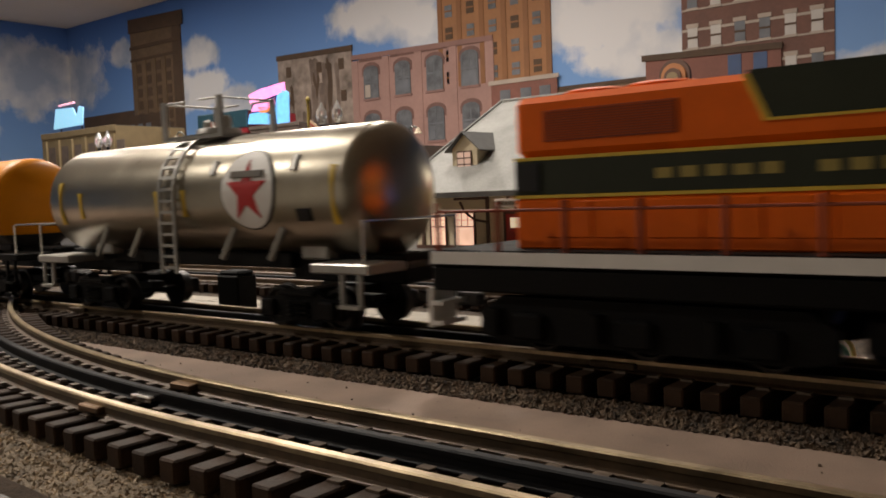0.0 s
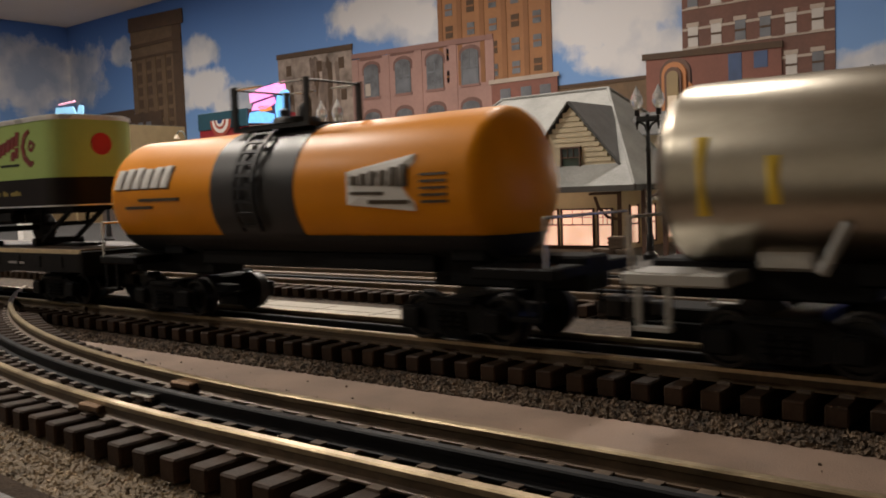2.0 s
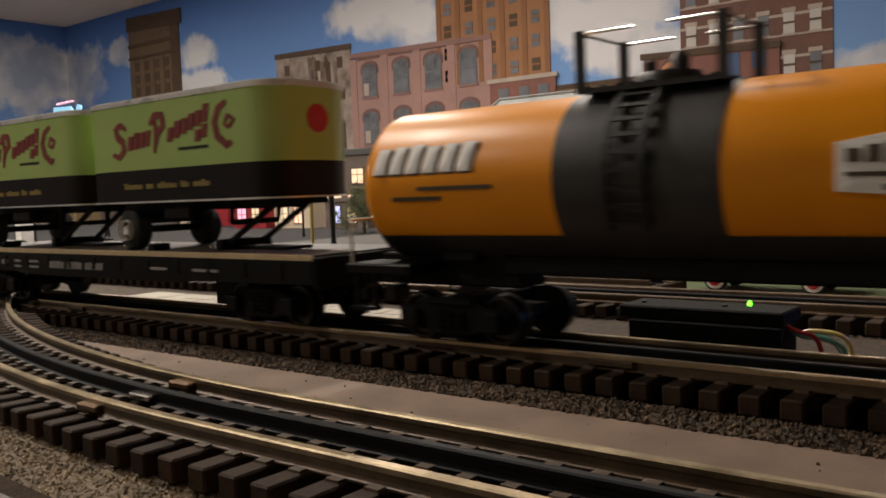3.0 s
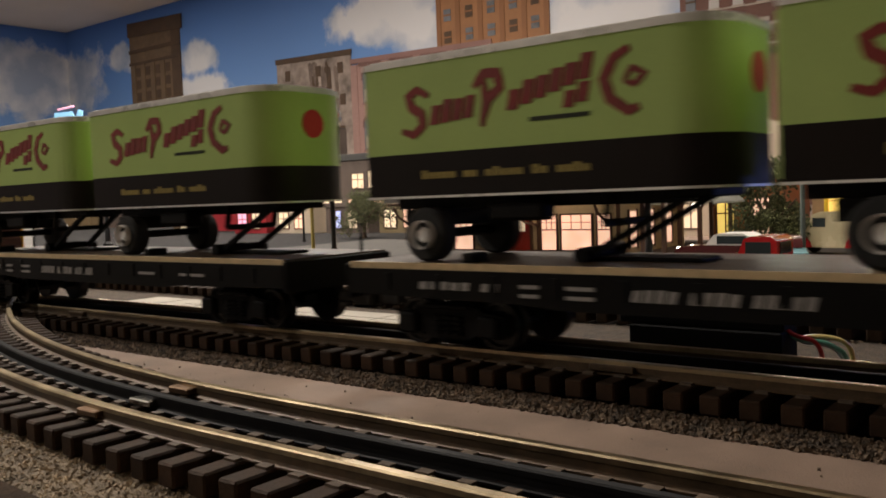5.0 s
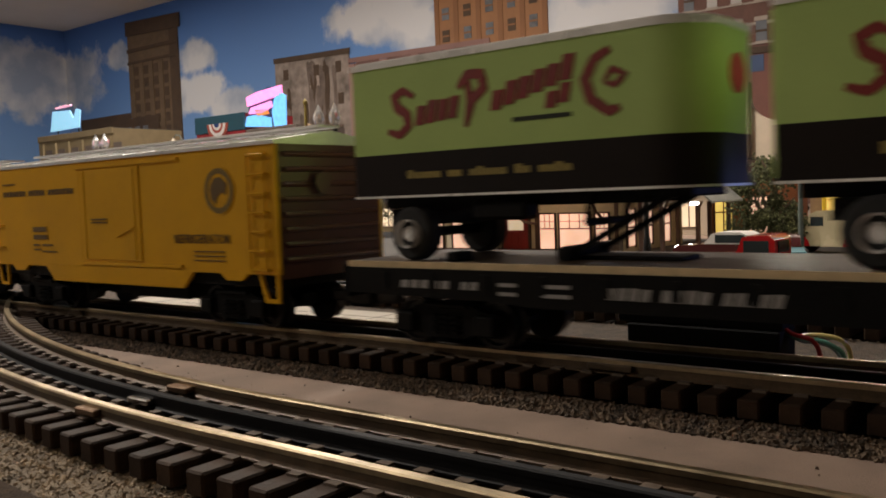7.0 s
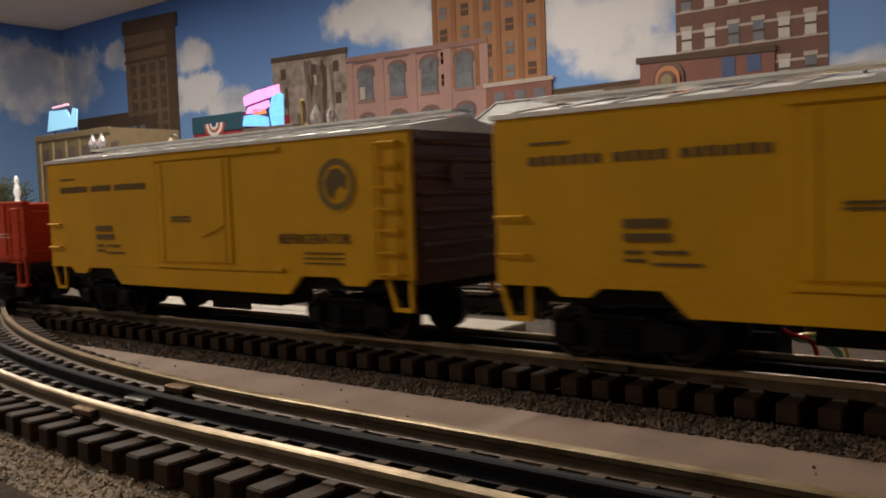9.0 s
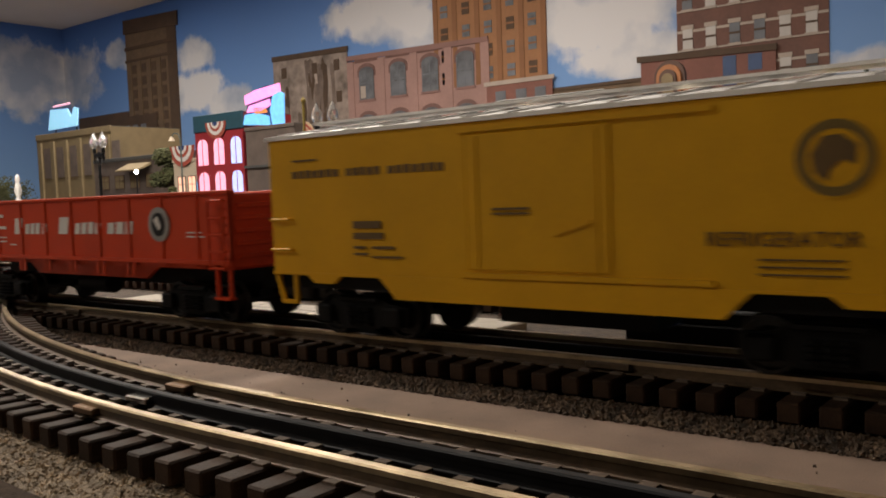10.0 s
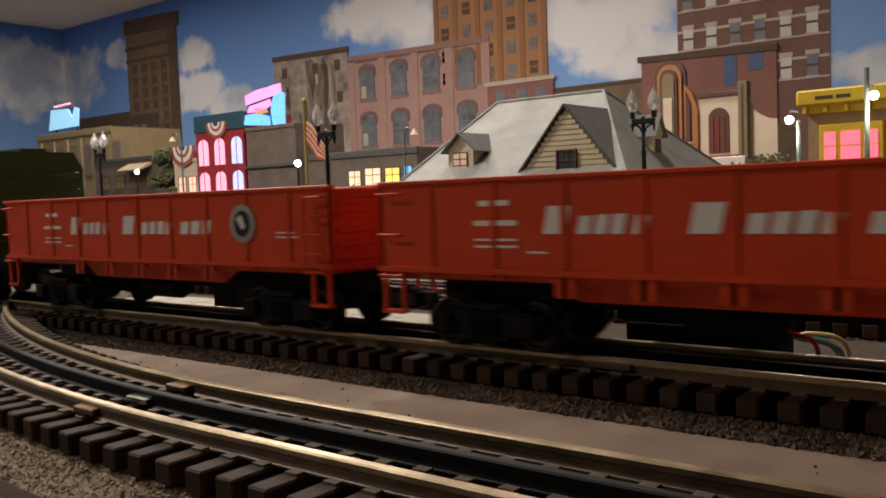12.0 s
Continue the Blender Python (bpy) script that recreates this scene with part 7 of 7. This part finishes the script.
# bunting building, town hall front
b = building("town_front", "pale buff shop front with bunting", -2.03, -1.93, 1.41, 0.12, 0.185, MAT_CREAMSTUCCO)
fan_bunting(b, -1.982, 0.222, 0.055, -0.004)
for x in (-2.01, -1.965):
    lit(b, x, x + 0.03, 0.09, 0.14, MAT_LIT)
b = building("grey_arcade", "long grey-brown arcade building with amber awning", -2.96, -2.06, 1.72, 0.2, 0.235, MAT_GREYWALL, MAT_ROOFEDGE, 0.01)
for k in range(9):
    lit(b, -2.92 + k * 0.095, -2.865 + k * 0.095, 0.13, 0.175, MAT_OCHRE)
part("awning", profile([(-0.05, 0.19), (0, 0.215), (0, 0.205), (-0.05, 0.185)], -2.74, -2.60), MAT_OCHRE, b, "ochre awning")
b = building("ochre_building", "ochre corner building with pilasters under a blue sign", -3.52, -2.97, 1.80, 0.3, 0.365, MAT_OCHRE, MAT_OCHRE, 0.02)
for k in range(6):
    part("pilaster", boxes((-3.50 + k * 0.1, -3.475 + k * 0.1, -0.008, 0, 0.0, 0.335)), MAT_OCHRE, b)
    part("window", boxes((-3.462 + k * 0.1, -3.412 + k * 0.1, -0.003, 0, 0.19, 0.31)), MAT_GREYWALL, b)
bb = thing("billboard", pose(0, 1.82, 0), "blue lit rooftop billboard on thin struts", "billboard")
part("face", panel([(-3.455, 0.385), (-3.235, 0.388), (-3.222, 0.455), (-3.25, 0.462), (-3.275, 0.425), (-3.30, 0.46), (-3.43, 0.465)], 0.004, 0.006), MAT_SKYGLOW, bb, "glowing pale blue face")
part("frame_top", rods([(-3.40, -0.002, 0.475), (-3.28, -0.002, 0.478)], 0.004), MAT_PALEPINK, bb)
for x in (-3.42, -3.26):
    part("strut", rods([(x, 0.012, 0.368), (x, 0.012, 0.45)], 0.003), MAT_IRON, bb)
# theatre with a stepped arch
b = thing("theatre", pose(0, 1.50, 0), "cream theatre front with a tall orange-brown stepped arch", "theatre", "model town buildings")
part("wall", boxes((-0.700, -0.470, 0.012, 0.15, 0, 0.165)), MAT_CREAMSTUCCO, b)
part("upper_wall", boxes((-0.602, -0.529, 0.0, 0.012, 0.0, 0.222)), MAT_CREAMSTUCCO, b)
part("cornice", boxes((-0.606, -0.526, -0.004, 0.010, 0.221, 0.229), bevel=0.001), MAT_BROWNTRIM, b)
for k, (w, h, d) in enumerate(((0.058, 0.294, 0.0), (0.046, 0.286, -0.005), (0.032, 0.277, -0.009), (0.022, 0.270, -0.011))):
    part("arch_step", panel(arched(-0.654, w, 0.0, h, w * 0.5, 14), d + 0.008, 0.008), (MAT_BROWNTRIM, MAT_THEATRE, MAT_BROWNTRIM, MAT_OCHRE)[k], b, "orange-brown stepped arch")
part("arch_panel", boxes((-0.662, -0.646, -0.0135, -0.0112, 0.0, 0.226)), MAT_CREAMSTUCCO, b, "cream panel within the arch")
part("side_fin", panel([(-0.626, 0.0), (-0.602, 0.0), (-0.602, 0.205), (-0.612, 0.232), (-0.626, 0.248)], 0.006, 0.012), MAT_THEATRE, b)
part("side_fin", panel([(-0.622, 0.0), (-0.614, 0.0), (-0.614, 0.214), (-0.622, 0.234)], -0.006, 0.004), MAT_BROWNTRIM, b)
part("arch_window", panel(arched(-0.566, 0.036, 0.124, 0.202, 0.018, 12), 0.0, 0.002), MAT_BROWNTRIM, b, "tall brown arched window")
for k in (-0.010, 0.0, 0.010):
    part("mullion", boxes((-0.567 + k, -0.565 + k, -0.004, -0.002, 0.126, 0.186)), MAT_REDDOOR, b)
part("lit_band", boxes((-0.640, -0.530, -0.010, -0.002, 0.085, 0.116), bevel=0.001), MAT_CREAMSTUCCO, b, "pale band over the entrance")
part("coping", boxes((-0.642, -0.528, -0.012, -0.002, 0.116, 0.119)), MAT_REDWALL, b)
part("column", boxes((-0.530, -0.514, -0.008, 0.012, 0.0, 0.243), bevel=0.001), MAT_OCHRE, b, "ochre corner column")
part("column_groove", boxes((-0.524, -0.520, -0.0086, -0.0078, 0.0, 0.238)), MAT_BROWNTRIM, b)
wing = [(-0.514, 0.0), (-0.468, 0.0), (-0.468, 0.176)] + [(-0.468 - 0.046 * math.sin(a), 0.176 + 0.040 * (1 - math.cos(a))) for a in [k * math.pi / 16 for k in range(1, 9)]]
part("scroll_wing", panel(wing, 0.012, 0.008), MAT_CREAMSTUCCO, b, "curved cream side wing")
text_part("THE", 0.024, -0.650, 0.129, -0.014, b, MAT_CREAMSTUCCO)
# white low shop
b = building("white_shop", "small white shop with a lit pale roof edge", -0.522, -0.418, 1.20, 0.10, 0.104, MAT_CREAMSTUCCO, MAT_WHITE, 0.010)
lit(b, -0.512, -0.488, 0.012, 0.07, MAT_LITW)
lit(b, -0.462, -0.432, 0.012, 0.07, MAT_LIT)
part("gable_sign", panel([(-0.524, 0.082), (-0.505, 0.082), (-0.508, 0.098)], -0.006, 0.002), MAT_WHITE, b)
# orange shop seen past the station's end
b = building("orange_shop", "small orange shop front lit from the street", -0.40, -0.315, 1.02, 0.10, 0.082, MAT_THEATRE, MAT_OCHRE, 0.006)
lit(b, -0.392, -0.372, 0.012, 0.055, MAT_YGLOW)
lit(b, -0.352, -0.330, 0.012, 0.055, MAT_LIT)
# yellow bay-fronted shop
b = building("yellow_bay_shop", "tan brick shop with yellow bay windows, lit pink inside", -0.266, -0.04, 0.955, 0.16, 0.150, MAT_BRICKTAN, MAT_YWALL, 0.012)
part("cornice", boxes((-0.274, -0.035, -0.014, 0.0, 0.146, 0.162), bevel=0.002), MAT_YWALL, b, "yellow bracketed cornice")
for k in range(12):
    part("bracket", boxes((-0.269 + k * 0.02, -0.264 + k * 0.02, -0.010, -0.003, 0.138, 0.146), bevel=0.001), MAT_YWALL, b)
part("sign_print", boxes((-0.255, -0.238, -0.0146, -0.0138, 0.1515, 0.1550), (-0.235, -0.222, -0.0146, -0.0138, 0.1515, 0.1550)), MAT_DARKPRINT, b, "dark sign bars")
for x0 in (-0.252, -0.175, -0.108):
    bay = part("bay", boxes((x0, x0 + 0.060, -0.012, 0.0, 0.078, 0.126), bevel=0.001), MAT_YWALL, b, "yellow bay window")
    for i, (a, c) in enumerate(((0.005, 0.016), (0.021, 0.039), (0.044, 0.055))):
        part("pane", boxes((x0 + a, x0 + c, -0.0130, -0.012, 0.090, 0.118)), MAT_PINKGLOW, bay, "rose lit pane")
        part("glazing_bar", boxes((x0 + a, x0 + c, -0.0138, -0.0130, 0.1035, 0.1045)), MAT_YWALL, bay)
        part("sill_panel", boxes((x0 + a, x0 + c, -0.0130, -0.012, 0.080, 0.086)), MAT_BROWNTRIM, bay)
    lo = part("shop_front", boxes((x0, x0 + 0.060, -0.010, 0.0, 0.004, 0.074), bevel=0.001), MAT_YWALL, b, "yellow shop front")
    for i, (a, c) in enumerate(((0.005, 0.016), (0.021, 0.039), (0.044, 0.055))):
        part("pane", boxes((x0 + a, x0 + c, -0.0110, -0.010, 0.036, 0.066)), MAT_YGLOW, lo, "amber lit pane")
        part("glazing_bar", boxes((x0 + a, x0 + c, -0.0118, -0.0110, 0.0505, 0.0515)), MAT_YWALL, lo)
        part("stall_riser", boxes((x0 + a, x0 + c, -0.0110, -0.010, 0.010, 0.030)), MAT_CREAMSTUCCO, lo)
# flag
MAT_FLAGCREAM = mat("faded_cream_cloth", (0.52, 0.38, 0.24), 0.8)
f = thing("flagpole", pose(-0.858, 0.80, 0), "brass flagpole with a limp striped flag", "flag")
part("pole", lathe(bmesh.new(), [(0.0024, 0), (0.0018, 0.195), (0, 0.196)], None, 10), MAT_GOLD, f)
part("finial", lathe(bmesh.new(), [(0, 0.194), (0.003, 0.197), (0.0032, 0.200), (0, 0.204)], None, 10), MAT_GOLD, f)
for k, pts in enumerate(([(0.0020, 0.1720), (0.0130, 0.1660), (0.0230, 0.1530), (0.0370, 0.1350), (0.0370, 0.1330), (0.0230, 0.1500), (0.0130, 0.1620), (0.0020, 0.1690)],
                         [(0.0020, 0.1690), (0.0130, 0.1620), (0.0230, 0.1500), (0.0370, 0.1330), (0.0370, 0.1310), (0.0230, 0.1460), (0.0130, 0.1580), (0.0020, 0.1660)],
                         [(0.0020, 0.1660), (0.0130, 0.1580), (0.0230, 0.1460), (0.0370, 0.1310), (0.0360, 0.1290), (0.0220, 0.1420), (0.0130, 0.1540), (0.0010, 0.1630)],
                         [(0.0010, 0.1630), (0.0130, 0.1540), (0.0220, 0.1420), (0.0360, 0.1290), (0.0360, 0.1270), (0.0220, 0.1380), (0.0120, 0.1510), (0.0010, 0.1600)],
                         [(0.0010, 0.1600), (0.0120, 0.1510), (0.0220, 0.1380), (0.0360, 0.1270), (0.0360, 0.1250), (0.0220, 0.1340), (0.0120, 0.1470), (0.0010, 0.1570)],
                         [(0.0010, 0.1570), (0.0120, 0.1470), (0.0220, 0.1340), (0.0360, 0.1250), (0.0360, 0.1230), (0.0220, 0.1300), (0.0120, 0.1430), (0.0010, 0.1530)],
                         [(0.0010, 0.1530), (0.0120, 0.1430), (0.0220, 0.1300), (0.0360, 0.1230), (0.0360, 0.1210), (0.0210, 0.1260), (0.0120, 0.1390), (0.0010, 0.1500)],
                         [(0.0010, 0.1500), (0.0120, 0.1390), (0.0210, 0.1260), (0.0360, 0.1210), (0.0360, 0.1190), (0.0210, 0.1220), (0.0110, 0.1350), (0.0000, 0.1470)])):
    part("stripe", panel(pts, 0.001 - 0.0006 * (k % 2), 0.001), MAT_REDCLOTH if k % 2 else MAT_FLAGCREAM, f)
# monument
st = thing("monument", pose(-1.646, 0.80, 0), "white plaster figure on a grey plinth", "statue")
bm = boxes((-0.012, 0.012, -0.012, 0.012, 0, 0.080), bevel=0.001)
lathe(bm, [(0.008, 0.080), (0.006, 0.085), (0.0035, 0.093), (0.007, 0.104), (0.0045, 0.116), (0.003, 0.120), (0.005, 0.126), (0.003, 0.133), (0, 0.136)], None, 12)
part("figure", bm, MAT_WHITE, st, smooth=True)
# crates on the platform
for x, y, z in ((-0.352, 0.668, 0.006), (-0.338, 0.668, 0.006), (-0.345, 0.668, 0.0165), (-0.362, 0.672, 0.006)):
    cr = thing("crate", pose(x, y, z, 0, 0, 8), "small brown wooden crate on the platform", "crate", "platform crates")
    part("box", boxes((-0.006, 0.006, -0.006, 0.006, 0, 0.0102), bevel=0.0004), MAT_BARK, cr)
    for k in range(3):
        part("slat", boxes((-0.0065, 0.0065, -0.0068, -0.006, 0.0008 + k * 0.0034, 0.003 + k * 0.0034)), MAT_BARK, cr)
# town street fronts seen under the train
for k, (x, w, m, l, nm) in enumerate(((-1.62, 0.11, MAT_REDWALL, MAT_PALEPINK, "red"), (-1.48, 0.12, MAT_CREAMSTUCCO, MAT_LITW, "cream"), (-1.32, 0.12, MAT_GREYWALL, MAT_VIOLET, "grey"), (-1.17, 0.11, MAT_OCHRE, MAT_LITW, "ochre"), (-1.03, 0.10, MAT_GREYWALL, MAT_YGLOW, "brown"))):
    b = building("low_kiosk", "low %s kiosk front with lit windows" % nm, x, x + w, 1.27, 0.05, 0.062, m)
    lit(b, x + 0.015, x + 0.045, 0.014, 0.048, l)
    lit(b, x + 0.065, x + 0.090, 0.014, 0.048, MAT_LIT if k % 2 else MAT_LITW)
for x, y, z in ((-1.878, 1.20, 0.140), (-1.094, 1.00, 0.120)):
    g = thing("globe_lamp", pose(x, y, 0.003), "bright white globe street lamp on a thin post", "street lamp", "globe lamps")
    part("post", lathe(bmesh.new(), [(0.004, 0), (0.002, 0.006), (0.0016, z)], None, 10), MAT_IRON, g)
    part("globe", lathe(bmesh.new(), [(0, z + 0.001), (0.0037, z + 0.003), (0.0056, z + 0.007), (0.0037, z + 0.011), (0, z + 0.013)], None, 14), MAT_LAMPWHITE, g, "glowing white globe", True)

# a blue accessory lamp at the layout's other end
MAT_BLUELAMP = glow("blue_lamp", (0.16, 0.28, 1.0), 9.0)
bl = thing("blue_signal_lamp", pose(-0.018, 0.400, 0.0, 0, 0, 40), "small black signal mast with a glowing blue lamp", "signal lamp")
part("mast", lathe(bmesh.new(), [(0.005, 0), (0.005, 0.002), (0.0022, 0.005), (0.0018, 0.052), (0, 0.053)], None, 10), MAT_IRON, bl)
part("hood", boxes((-0.004, 0.004, -0.006, 0.006, 0.052, 0.066), bevel=0.001), MAT_IRON, bl)
part("lens", lathe(bmesh.new(), [(0.0046, 0), (0.0046, 0.002), (0.0025, 0.0034), (0, 0.0038)], pose(-0.004, 0, 0.059, 0, -90, 0), 16), MAT_BLUELAMP, bl, "glowing blue lens", True)
beam = lamp("blue_signal_beam", "SPOT", look((-0.030, 0.390, 0.059), (-0.11, 0.27, 0.036)), 0.032, (0.25, 0.33, 1.0), 0.003)
beam.data.spot_size, beam.data.spot_blend = radians(48), 0.7

motions()
